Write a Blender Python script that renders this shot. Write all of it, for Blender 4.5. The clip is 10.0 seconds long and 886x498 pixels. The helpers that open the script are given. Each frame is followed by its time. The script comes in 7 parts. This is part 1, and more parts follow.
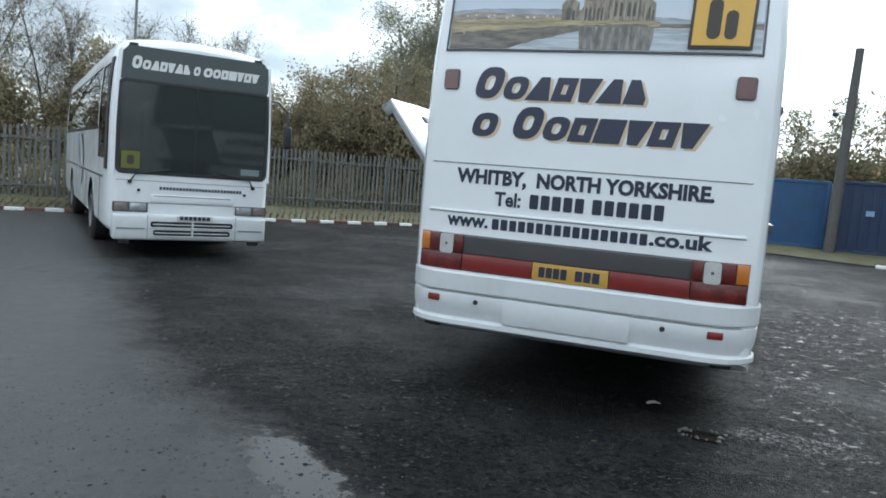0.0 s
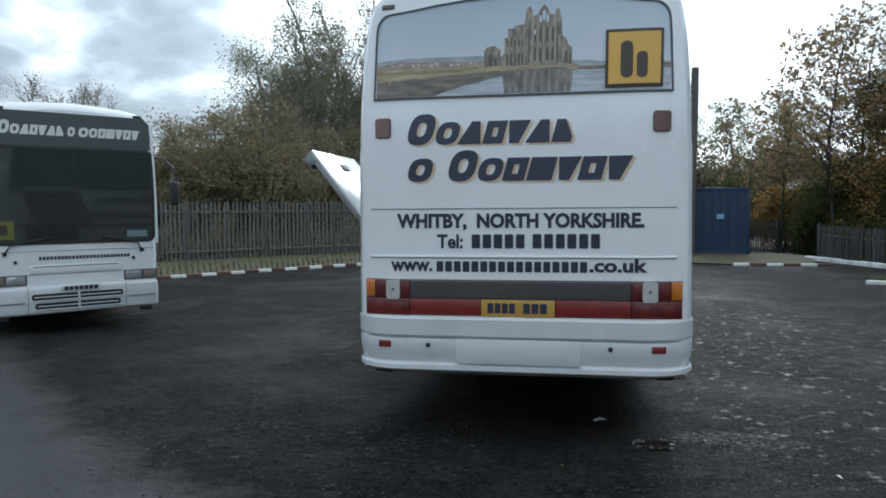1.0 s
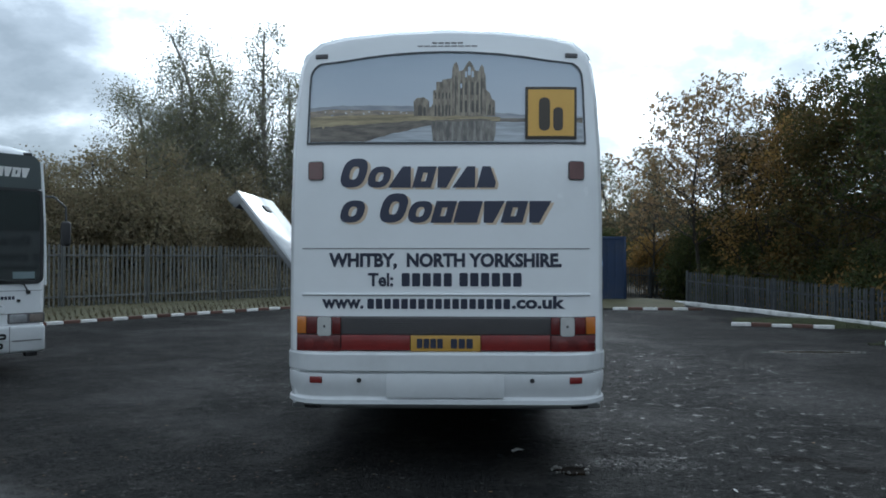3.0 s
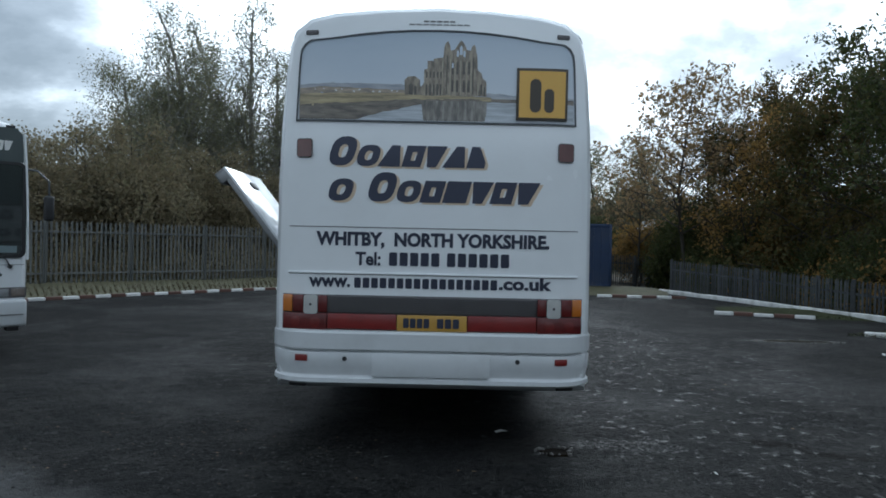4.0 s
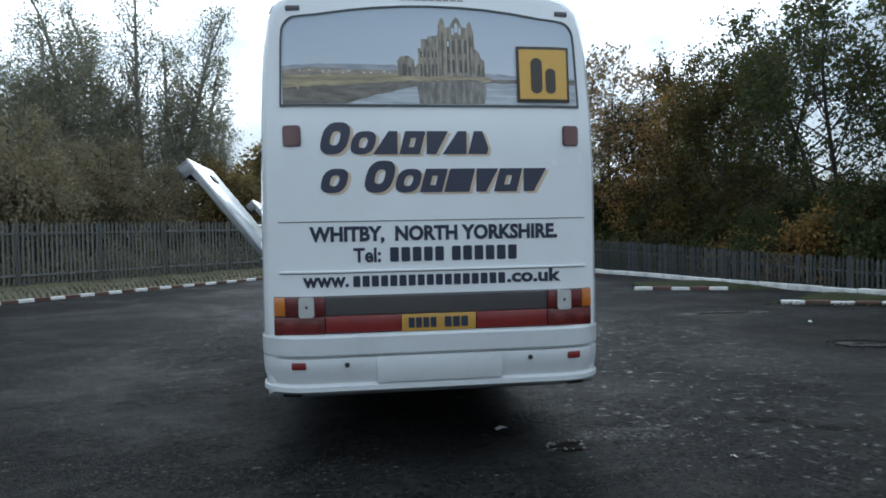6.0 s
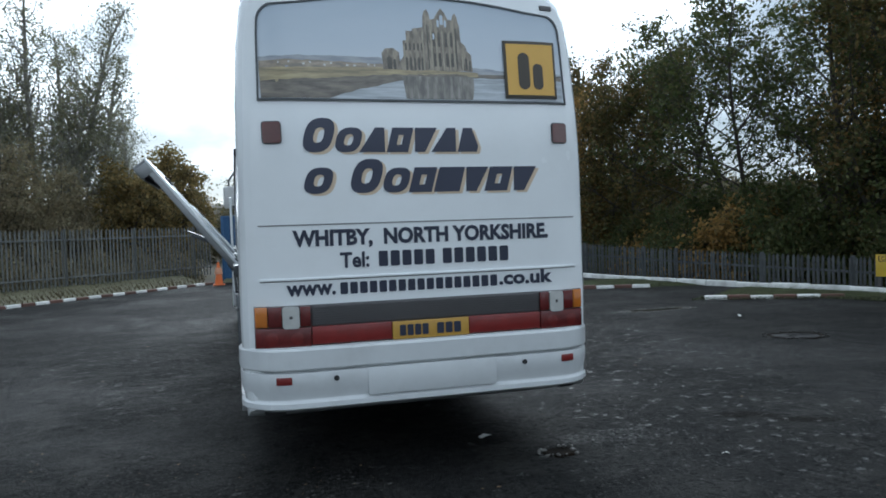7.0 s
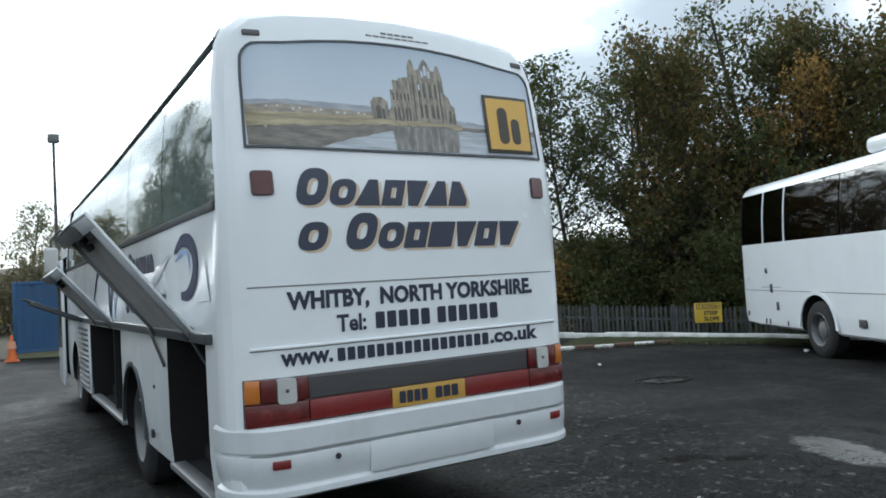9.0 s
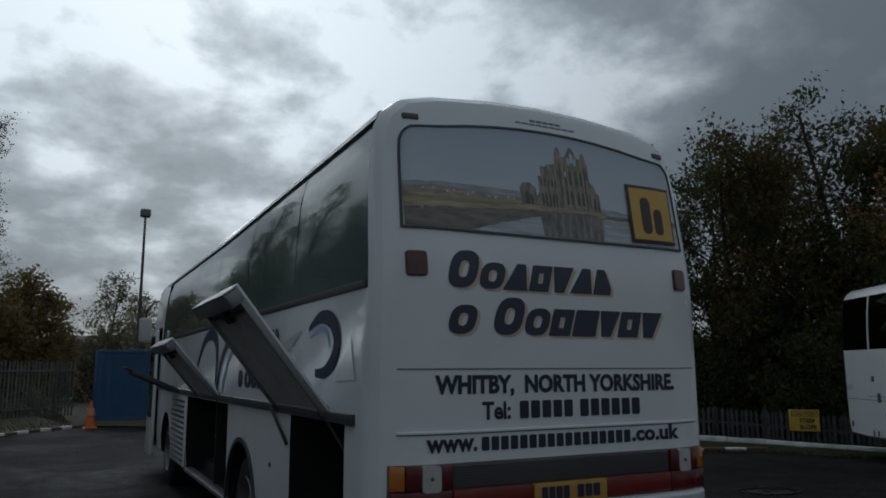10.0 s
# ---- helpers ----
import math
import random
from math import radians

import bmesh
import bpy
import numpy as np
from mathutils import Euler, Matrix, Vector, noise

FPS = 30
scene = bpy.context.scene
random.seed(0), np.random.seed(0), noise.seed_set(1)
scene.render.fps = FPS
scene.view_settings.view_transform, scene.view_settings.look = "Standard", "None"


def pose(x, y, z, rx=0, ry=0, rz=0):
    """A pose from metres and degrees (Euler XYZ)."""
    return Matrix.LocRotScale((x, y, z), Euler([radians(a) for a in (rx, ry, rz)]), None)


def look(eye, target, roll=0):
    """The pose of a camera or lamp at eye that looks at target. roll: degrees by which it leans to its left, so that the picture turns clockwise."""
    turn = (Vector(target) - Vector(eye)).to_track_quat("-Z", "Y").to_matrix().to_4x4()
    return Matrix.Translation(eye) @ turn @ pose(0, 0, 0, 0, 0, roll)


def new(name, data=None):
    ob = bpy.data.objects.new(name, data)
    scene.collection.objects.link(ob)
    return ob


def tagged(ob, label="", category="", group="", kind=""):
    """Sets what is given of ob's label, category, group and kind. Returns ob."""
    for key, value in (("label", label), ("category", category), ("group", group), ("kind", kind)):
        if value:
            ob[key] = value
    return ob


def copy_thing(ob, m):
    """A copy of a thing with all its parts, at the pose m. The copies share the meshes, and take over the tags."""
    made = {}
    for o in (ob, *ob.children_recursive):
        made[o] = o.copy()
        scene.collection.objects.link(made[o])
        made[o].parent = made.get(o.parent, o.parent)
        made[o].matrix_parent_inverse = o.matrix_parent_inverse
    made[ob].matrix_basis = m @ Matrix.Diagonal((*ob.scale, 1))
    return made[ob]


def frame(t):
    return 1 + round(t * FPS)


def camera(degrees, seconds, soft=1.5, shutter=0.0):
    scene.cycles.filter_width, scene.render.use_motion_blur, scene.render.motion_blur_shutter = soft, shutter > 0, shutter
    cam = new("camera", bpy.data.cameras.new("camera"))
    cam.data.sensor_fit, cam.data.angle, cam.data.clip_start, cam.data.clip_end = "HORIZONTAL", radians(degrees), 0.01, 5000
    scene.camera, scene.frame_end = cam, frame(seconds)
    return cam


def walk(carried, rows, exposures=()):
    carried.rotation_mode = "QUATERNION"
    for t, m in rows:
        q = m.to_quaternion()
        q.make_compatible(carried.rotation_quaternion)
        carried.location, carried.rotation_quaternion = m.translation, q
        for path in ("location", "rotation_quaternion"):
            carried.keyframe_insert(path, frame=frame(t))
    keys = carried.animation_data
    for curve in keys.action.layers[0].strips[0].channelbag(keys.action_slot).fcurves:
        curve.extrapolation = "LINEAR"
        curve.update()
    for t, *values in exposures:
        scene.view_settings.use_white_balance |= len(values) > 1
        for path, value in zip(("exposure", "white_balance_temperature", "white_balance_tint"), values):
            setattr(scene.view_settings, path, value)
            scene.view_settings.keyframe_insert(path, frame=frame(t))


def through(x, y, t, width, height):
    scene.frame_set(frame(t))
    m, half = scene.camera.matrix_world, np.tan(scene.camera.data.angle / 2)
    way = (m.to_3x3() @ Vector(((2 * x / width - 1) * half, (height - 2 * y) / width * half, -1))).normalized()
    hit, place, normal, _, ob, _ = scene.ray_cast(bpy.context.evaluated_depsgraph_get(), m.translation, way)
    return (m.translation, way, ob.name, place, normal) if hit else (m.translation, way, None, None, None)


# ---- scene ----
cam = camera(61.8, 10.0, soft=1.75)
PATH = [
    (0, (-0.060, 0.097, 1.676), (-0.752, 1.962, 1.473), 4.58),
    (0.5, (-0.323, -0.214, 1.681), (-0.666, 1.753, 1.562), 3.46),
    (1, (-0.584, -0.132, 1.755), (-0.941, 1.833, 1.650), -0.39),
    (1.5, (-0.797, -0.274, 1.643), (-0.889, 1.720, 1.519), 1.46),
    (2, (-0.870, -0.395, 1.671), (-0.873, 1.602, 1.560), 1.24),
    (2.5, (-0.895, -0.418, 1.691), (-0.946, 1.581, 1.699), 0.58),
    (2.7, (-0.908, -0.454, 1.697), (-0.960, 1.546, 1.722), 0.19),
    (3.8, (-0.922, -0.428, 1.674), (-0.931, 1.572, 1.668), 0.65),
    (4, (-0.930, -0.438, 1.658), (-0.932, 1.562, 1.641), 1.21),
    (4.5, (-0.982, -0.400, 1.689), (-0.840, 1.595, 1.652), 2.23),
    (5, (-1.122, -0.254, 1.645), (-1.040, 1.743, 1.599), -0.32),
    (5.2, (-1.203, -0.103, 1.680), (-1.081, 1.891, 1.600), -0.90),
    (6.3, (-1.914, 0.031, 1.711), (-1.588, 2.003, 1.658), -0.82),
    (6.5, (-1.996, 0.097, 1.655), (-1.648, 2.065, 1.580), -0.84),
    (7, (-2.278, 0.368, 1.712), (-1.737, 2.292, 1.656), -1.93),
    (7.5, (-2.658, 0.424, 1.679), (-1.879, 2.266, 1.654), -0.96),
    (8, (-2.933, 0.669, 1.710), (-2.123, 2.489, 1.537), 0.80),
    (8.5, (-3.077, 0.996, 1.684), (-2.210, 2.777, 1.408), -4.27),
    (9, (-3.382, 1.123, 1.753), (-2.335, 2.825, 1.834), -3.27),
    (9.5, (-3.708, 1.202, 1.775), (-2.737, 2.904, 2.181), -0.61),
    (10, (-3.813, 1.462, 1.764), (-2.912, 3.219, 2.084), -0.21),
]

EXPOSURES = [(t, e, k, 4) for t, e, k in (
    (0.0, 1.26, 5750), (0.45, 0.59, 5650), (1.0, 0.64, 5600), (1.5, 0.41, 5550), (2.0, 0.65, 5500), (2.5, 0.48, 5450), (4.0, 0.17, 5450), (4.5, 0.42, 5500), (5.0, 0.32, 5450),
    (6.5, 0.72, 5450), (7.0, 0.65, 5500), (7.5, 0.69, 5450), (8.0, 0.78, 5500), (8.5, 1.22, 5650), (9.05, 0.84, 5800), (9.4, -0.68, 5800), (10.0, -1.36, 5700))]
walk(cam, [(t, look(eye, target, roll)) for t, eye, target, roll in PATH], EXPOSURES)

# ---- world and sun ----
SUN_AZ, SUN_EL = radians(6), radians(27)
CLOUD_SLICE = 0.7
SUN_DIR = Vector((math.sin(SUN_AZ) * math.cos(SUN_EL), math.cos(SUN_AZ) * math.cos(SUN_EL), math.sin(SUN_EL)))


def link(tree, a, b):
    tree.links.new(a, b)


def node(tree, kind, **values):
    n = tree.nodes.new(kind)
    for key, value in values.items():
        if key in n.inputs:
            n.inputs[key].default_value = value
    return n


def math_node(tree, op, a, b=None):
    n = tree.nodes.new("ShaderNodeMath")
    n.operation = op
    for i, v in enumerate((a, b)):
        if v is None:
            continue
        if isinstance(v, (int, float)):
            n.inputs[i].default_value = v
        else:
            link(tree, v, n.inputs[i])
    return n.outputs[0]


def ramp(tree, fac, stops):
    n = tree.nodes.new("ShaderNodeValToRGB")
    els = n.color_ramp.elements
    while len(els) < len(stops):
        els.new(0.5)
    for e, (p, c) in zip(els, stops):
        e.position = p
        e.color = (*c, 1) if not isinstance(c, (int, float)) else (c, c, c, 1)
    link(tree, fac, n.inputs[0])
    return n.outputs[0]


def mix_rgb(tree, fac, a, b, blend="MIX"):
    n = tree.nodes.new("ShaderNodeMix")
    n.data_type, n.blend_type = "RGBA", blend
    for i, v in ((0, fac), (6, a), (7, b)):
        if isinstance(v, (int, float)):
            n.inputs[i].default_value = v if i == 0 else (v, v, v, 1)
        elif isinstance(v, tuple):
            n.inputs[i].default_value = (*v, 1)
        else:
            link(tree, v, n.inputs[i])
    return n.outputs[2]


def make_world():
    w = bpy.data.worlds.new("overcast_sky")
    scene.world = w
    w.use_nodes = True
    t = w.node_tree
    t.nodes.clear()
    out = node(t, "ShaderNodeOutputWorld")
    bg = node(t, "ShaderNodeBackground", Strength=1.0)
    sky = node(t, "ShaderNodeTexSky")
    sky.sky_type, sky.sun_disc = "NISHITA", False
    sky.sun_elevation, sky.sun_rotation = SUN_EL, SUN_AZ
    skyc = mix_rgb(t, 1.0, sky.outputs[0], 0.09, "MULTIPLY")
    co = node(t, "ShaderNodeTexCoord")
    # the clouds lie on a level sheet, so that they crowd together towards the horizon
    ray = node(t, "ShaderNodeSeparateXYZ")
    link(t, co.outputs["Generated"], ray.inputs[0])
    deep = math_node(t, "ADD", math_node(t, "MAXIMUM", ray.outputs[2], 0.0), 0.38)
    sheet = node(t, "ShaderNodeCombineXYZ")
    link(t, math_node(t, "DIVIDE", ray.outputs[0], deep), sheet.inputs[0])
    link(t, math_node(t, "DIVIDE", ray.outputs[1], deep), sheet.inputs[1])
    sheet.inputs[2].default_value = CLOUD_SLICE
    big = node(t, "ShaderNodeTexNoise", Scale=1.3, Detail=3.0, Roughness=0.5, Distortion=0.1)
    small = node(t, "ShaderNodeTexNoise", Scale=4.2, Detail=9.0, Roughness=0.56, Distortion=0.1)
    for n in (big, small):
        link(t, sheet.outputs[0], n.inputs["Vector"])
    lumps = math_node(t, "ADD", math_node(t, "MULTIPLY", big.outputs[0], 0.5), math_node(t, "MULTIPLY", small.outputs[0], 0.5))
    shade = ramp(t, lumps, [(0.41, (0.34, 0.36, 0.372)), (0.475, (0.46, 0.478, 0.49)), (0.525, (0.72, 0.735, 0.74)), (0.58, (1.2, 1.19, 1.175))])
    dot = node(t, "ShaderNodeVectorMath")
    dot.operation = "DOT_PRODUCT"
    link(t, co.outputs["Generated"], dot.inputs[0])
    dot.inputs[1].default_value = SUN_DIR
    near = math_node(t, "POWER", math_node(t, "MAXIMUM", dot.outputs["Value"], 0.0), 6.0)
    # an overcast sky is brightest overhead and round the hidden sun
    high = math_node(t, "ADD", math_node(t, "MULTIPLY", math_node(t, "MAXIMUM", ray.outputs[2], 0.0), 0.9), 0.52)
    glow = math_node(t, "ADD", math_node(t, "MULTIPLY", near, 1.2), high)
    g = node(t, "ShaderNodeCombineXYZ")
    for i in range(3):
        link(t, glow, g.inputs[i])
    cloud = mix_rgb(t, 1.0, shade, g.outputs[0], "MULTIPLY")
    link(t, mix_rgb(t, 0.88, skyc, cloud), bg.inputs["Color"])
    link(t, bg.outputs[0], out.inputs[0])


make_world()
sun = new("sun", bpy.data.lights.new("sun", "SUN"))
sun.data.energy, sun.data.angle, sun.data.color = 0.8, radians(28), (1.0, 0.96, 0.9)
sun.matrix_world = look((0, 0, 30), Vector((0, 0, 30)) - SUN_DIR)


# ---- materials ----
MATS = {}


def material(name, color, rough=0.5, metal=0.0, var=0.12, scale=3.0, fine=60.0, bump=0.0, spec=0.5, rough_var=0.0, dirt=None, dirt_amount=0.0, coat=0.0, island=0.0, per_object=0.0):
    if name in MATS:
        return MATS[name]
    m = bpy.data.materials.new(name)
    m.use_nodes = True
    t = m.node_tree
    b = t.nodes["Principled BSDF"]
    co = node(t, "ShaderNodeTexCoord")
    n1 = node(t, "ShaderNodeTexNoise", Scale=scale, Detail=5.0, Roughness=0.6)
    n2 = node(t, "ShaderNodeTexNoise", Scale=fine, Detail=3.0)
    link(t, co.outputs["Object"], n1.inputs["Vector"])
    link(t, co.outputs["Object"], n2.inputs["Vector"])
    both = math_node(t, "ADD", math_node(t, "MULTIPLY", n1.outputs[0], 0.65), math_node(t, "MULTIPLY", n2.outputs[0], 0.35))
    lo = tuple(c * (1 - var) for c in color)
    hi = tuple(min(1, c * (1 + var)) for c in color)
    col = ramp(t, both, [(0.3, lo), (0.7, hi)])
    if dirt:
        n3 = node(t, "ShaderNodeTexNoise", Scale=scale * 0.6 + 0.4, Detail=8.0, Roughness=0.7)
        link(t, co.outputs["Object"], n3.inputs["Vector"])
        fac = math_node(t, "MULTIPLY", ramp(t, n3.outputs[0], [(0.5, 0.0), (0.72, 1.0)]), dirt_amount)
        col = mix_rgb(t, fac, col, dirt)
    if island or per_object:
        if island:
            src = node(t, "ShaderNodeNewGeometry").outputs["Random Per Island"]
        else:
            src = node(t, "ShaderNodeObjectInfo").outputs["Random"]
        hsv = node(t, "ShaderNodeHueSaturation")
        link(t, math_node(t, "ADD", math_node(t, "MULTIPLY", src, 2 * (island or per_object)), 1 - (island or per_object)), hsv.inputs["Value"])
        link(t, col, hsv.inputs["Color"])
        col = hsv.outputs[0]
    link(t, col, b.inputs["Base Color"])
    b.inputs["Metallic"].default_value = metal
    b.inputs["Specular IOR Level"].default_value = spec
    b.inputs["Coat Weight"].default_value = coat
    b.inputs["Coat Roughness"].default_value = 0.08
    if rough_var:
        link(t, ramp(t, n1.outputs[0], [(0.3, max(0.02, rough - rough_var)), (0.7, min(1, rough + rough_var))]), b.inputs["Roughness"])
    else:
        b.inputs["Roughness"].default_value = rough
    if bump:
        bn = node(t, "ShaderNodeBump", Strength=bump, Distance=0.01)
        link(t, both, bn.inputs["Height"])
        link(t, bn.outputs[0], b.inputs["Normal"])
    MATS[name] = m
    return m


def glass_material(name, color, rough=0.02):
    m = bpy.data.materials.new(name)
    m.use_nodes = True
    b = m.node_tree.nodes["Principled BSDF"]
    b.inputs["Base Color"].default_value = (*color, 1)
    b.inputs["Roughness"].default_value = rough
    b.inputs["Transmission Weight"].default_value = 1.0
    b.inputs["IOR"].default_value = 1.5
    return m


def asphalt_material():
    m = bpy.data.materials.new("wet_asphalt")
    m.use_nodes = True
    t = m.node_tree
    b = t.nodes["Principled BSDF"]
    co = node(t, "ShaderNodeTexCoord")
    v = co.outputs["Object"]

    def noise_at(scale, detail, rough=0.6, distortion=0.0):
        n = node(t, "ShaderNodeTexNoise", Scale=scale, Detail=detail, Roughness=rough, Distortion=distortion)
        link(t, v, n.inputs["Vector"])
        return n.outputs[0]

    chips = node(t, "ShaderNodeTexVoronoi", Scale=85.0)
    link(t, v, chips.inputs["Vector"])
    grain = noise_at(160.0, 3.0)
    mid = noise_at(7.5, 9.0, 0.72)
    large = noise_at(0.45, 6.0, 0.6, 0.3)
    tone = ramp(t, mid, [(0.36, (0.0075, 0.0075, 0.0075)), (0.48, (0.013, 0.0132, 0.0132)), (0.6, (0.02, 0.0202, 0.0198)), (0.72, (0.034, 0.0335, 0.032))])
    tone = mix_rgb(t, math_node(t, "MULTIPLY", ramp(t, chips.outputs["Color"], [(0.68, 0.0), (0.95, 1.0)]), 0.42), tone, (0.14, 0.136, 0.127))
    tone = mix_rgb(t, ramp(t, large, [(0.38, 0.75), (0.55, 0.0)]), tone, (0.019, 0.0192, 0.019))
    dust = math_node(t, "MULTIPLY", ramp(t, noise_at(1.3, 9.0, 0.7, 0.4), [(0.47, 0.0), (0.62, 1.0)]), 0.45)
    tone = mix_rgb(t, dust, tone, (0.046, 0.0445, 0.041))
    # dark specks put the small shadows among the stones into the colour
    stone_shade = math_node(t, "MULTIPLY", ramp(t, noise_at(19.0, 4.0, 0.6), [(0.38, 1.0), (0.47, 0.0)]), 0.8)
    tone = mix_rgb(t, stone_shade, tone, (0.0055, 0.0055, 0.006))
    # smooth silty wet tarmac lies off one corner, a clear puddle on its rim
    sep = node(t, "ShaderNodeSeparateXYZ")
    link(t, v, sep.inputs[0])
    wob = math_node(t, "MULTIPLY", math_node(t, "ADD", noise_at(0.9, 8.0, 0.68), -0.5), 1.9)
    side = math_node(t, "ADD", math_node(t, "MULTIPLY", sep.outputs[0], 0.5), sep.outputs[1])
    far_side = math_node(t, "SUBTRACT", math_node(t, "ADD", sep.outputs[0], sep.outputs[1]), 0.5)
    side = math_node(t, "ADD", math_node(t, "MINIMUM", math_node(t, "SUBTRACT", side, 2.5), far_side), wob)
    wet = ramp(t, math_node(t, "ADD", math_node(t, "MULTIPLY", side, 0.5), 0.5), [(0.3, 1.0), (0.68, 0.0)])

    def pool(cx, cy, rx, ry, turn=0.0, rough=1.2):
        dx, dy = math_node(t, "SUBTRACT", sep.outputs[0], cx), math_node(t, "SUBTRACT", sep.outputs[1], cy)
        c, q = math.cos(radians(turn)), math.sin(radians(turn))
        ax = math_node(t, "DIVIDE", math_node(t, "ADD", math_node(t, "MULTIPLY", dx, c), math_node(t, "MULTIPLY", dy, q)), rx)
        ay = math_node(t, "DIVIDE", math_node(t, "SUBTRACT", math_node(t, "MULTIPLY", dy, c), math_node(t, "MULTIPLY", dx, q)), ry)
        r2 = math_node(t, "SQRT", math_node(t, "ADD", math_node(t, "MULTIPLY", ax, ax), math_node(t, "MULTIPLY", ay, ay)))
        r2 = math_node(t, "ADD", r2, math_node(t, "MULTIPLY", math_node(t, "ADD", noise_at(7.5, 8.0, 0.75), -0.5), rough))
        return ramp(t, r2, [(0.74, 1.0), (0.95, 0.0)])

    pools = pool(-2.12, 3.5, 0.66, 0.24, -35.0, 2.0)
    for spec_pool in ((3.12, 5.02, 0.72, 0.33, 66.0, 1.3), (5.5, 13.0, 0.9, 0.25, 0.0, 2.6)):
        pools = math_node(t, "MAXIMUM", pools, pool(*spec_pool))
    spread = ramp(t, math_node(t, "ADD", math_node(t, "MULTIPLY", sep.outputs[0], 0.1), 0.5), [(0.25, 0.3), (0.62, 1.0)])
    spread = math_node(t, "MULTIPLY", spread, ramp(t, noise_at(0.8, 5.0, 0.6), [(0.36, 0.35), (0.58, 1.0)]))
    small = math_node(t, "MULTIPLY", ramp(t, noise_at(6.5, 9.0, 0.76), [(0.61, 0.0), (0.76, 0.9)]), spread)
    film = math_node(t, "MULTIPLY", ramp(t, noise_at(4.2, 10.0, 0.76), [(0.6, 0.0), (0.67, 1.0)]), ramp(t, math_node(t, "ADD", math_node(t, "MULTIPLY", sep.outputs[0], 0.1), 0.5), [(0.3, 0.5), (0.5, 0.75), (0.6, 1.0), (0.78, 0.9), (0.98, 0.15)]))
    gritty = math_node(t, "MULTIPLY", pool(0.6, 5.68, 0.55, 0.26, 0.0, 2.2), ramp(t, noise_at(30.0, 8.0, 0.75), [(0.5, 0.0), (0.66, 0.7)]))
    film = math_node(t, "MULTIPLY", film, ramp(t, noise_at(0.7, 4.0, 0.6), [(0.4, 0.2), (0.56, 1.0)]))
    film = math_node(t, "MAXIMUM", film, gritty)
    # a broad worn stretch holds many thin films of water
    worn = math_node(t, "MAXIMUM", pool(2.2, 9.2, 2.1, 6.0, -8.0, 0.8), math_node(t, "MULTIPLY", pool(-3.4, 13.0, 1.9, 6.5, 5.0, 0.8), 0.5))
    worn = math_node(t, "MULTIPLY", worn, ramp(t, noise_at(6.6, 9.0, 0.74), [(0.57, 0.0), (0.65, 0.72)]))
    film = math_node(t, "MAXIMUM", film, worn)
    wet = math_node(t, "MAXIMUM", wet, math_node(t, "MULTIPLY", pool(3.45, 4.95, 0.9, 0.45, 55.0, 1.6), 0.22))
    sheen = math_node(t, "MULTIPLY", ramp(t, noise_at(0.38, 7.0, 0.62, 0.5), [(0.48, 0.0), (0.62, 1.0)]), 0.1)
    damp = math_node(t, "MAXIMUM", math_node(t, "MAXIMUM", sheen, math_node(t, "MULTIPLY", wet, 0.52)), math_node(t, "MAXIMUM", math_node(t, "MULTIPLY", small, 0.85), film))
    silt = math_node(t, "MAXIMUM", math_node(t, "MULTIPLY", wet, 0.3), math_node(t, "MULTIPLY", small, 0.4))
    tone = mix_rgb(t, silt, tone, (0.044, 0.045, 0.045))
    tone = mix_rgb(t, math_node(t, "MULTIPLY", pools, 0.75), tone, (0.026, 0.0235, 0.019))
    for stain in ((1.92, 5.78, 0.3, 0.15, -25.0, 0.8), (2.26, 5.46, 0.34, 0.1, -20.0, 1.4), (0.0, 5.42, 0.16, 0.1, 0.0, 0.9)):
        tone = mix_rgb(t, math_node(t, "MULTIPLY", pool(*stain), 0.9), tone, (0.007, 0.006, 0.005))
    link(t, tone, b.inputs["Base Color"])
    dryr = ramp(t, mid, [(0.3, 0.55), (0.7, 0.8)])
    r = node(t, "ShaderNodeMix")
    link(t, damp, r.inputs[0])
    link(t, dryr, r.inputs[2])
    r.inputs[3].default_value = 0.2
    r2 = node(t, "ShaderNodeMix")
    link(t, pools, r2.inputs[0])
    link(t, r.outputs[0], r2.inputs[2])
    r2.inputs[3].default_value = 0.24
    link(t, r2.outputs[0], b.inputs["Roughness"])
    gl = node(t, "ShaderNodeMix")
    link(t, math_node(t, "MAXIMUM", damp, pools), gl.inputs[0])
    gl.inputs[2].default_value, gl.inputs[3].default_value = 0.03, 0.5
    mud = node(t, "ShaderNodeMix")
    link(t, pools, mud.inputs[0])
    link(t, gl.outputs[0], mud.inputs[2])
    mud.inputs[3].default_value = 0.2
    link(t, mud.outputs[0], b.inputs["Specular IOR Level"])
    height = math_node(t, "ADD", math_node(t, "MULTIPLY", grain, 0.35), math_node(t, "MULTIPLY", chips.outputs["Distance"], 0.9))
    height = math_node(t, "ADD", height, math_node(t, "MULTIPLY", mid, 2.2))
    bn = node(t, "ShaderNodeBump", Distance=0.012)
    link(t, height, bn.inputs["Height"])
    st = node(t, "ShaderNodeMix")
    link(t, math_node(t, "MAXIMUM", pools, math_node(t, "MAXIMUM", math_node(t, "MULTIPLY", film, 0.75), math_node(t, "MULTIPLY", wet, 0.85))), st.inputs[0])
    st.inputs[2].default_value, st.inputs[3].default_value = 0.85, 0.02
    link(t, st.outputs[0], bn.inputs["Strength"])
    link(t, bn.outputs[0], b.inputs["Normal"])
    return m


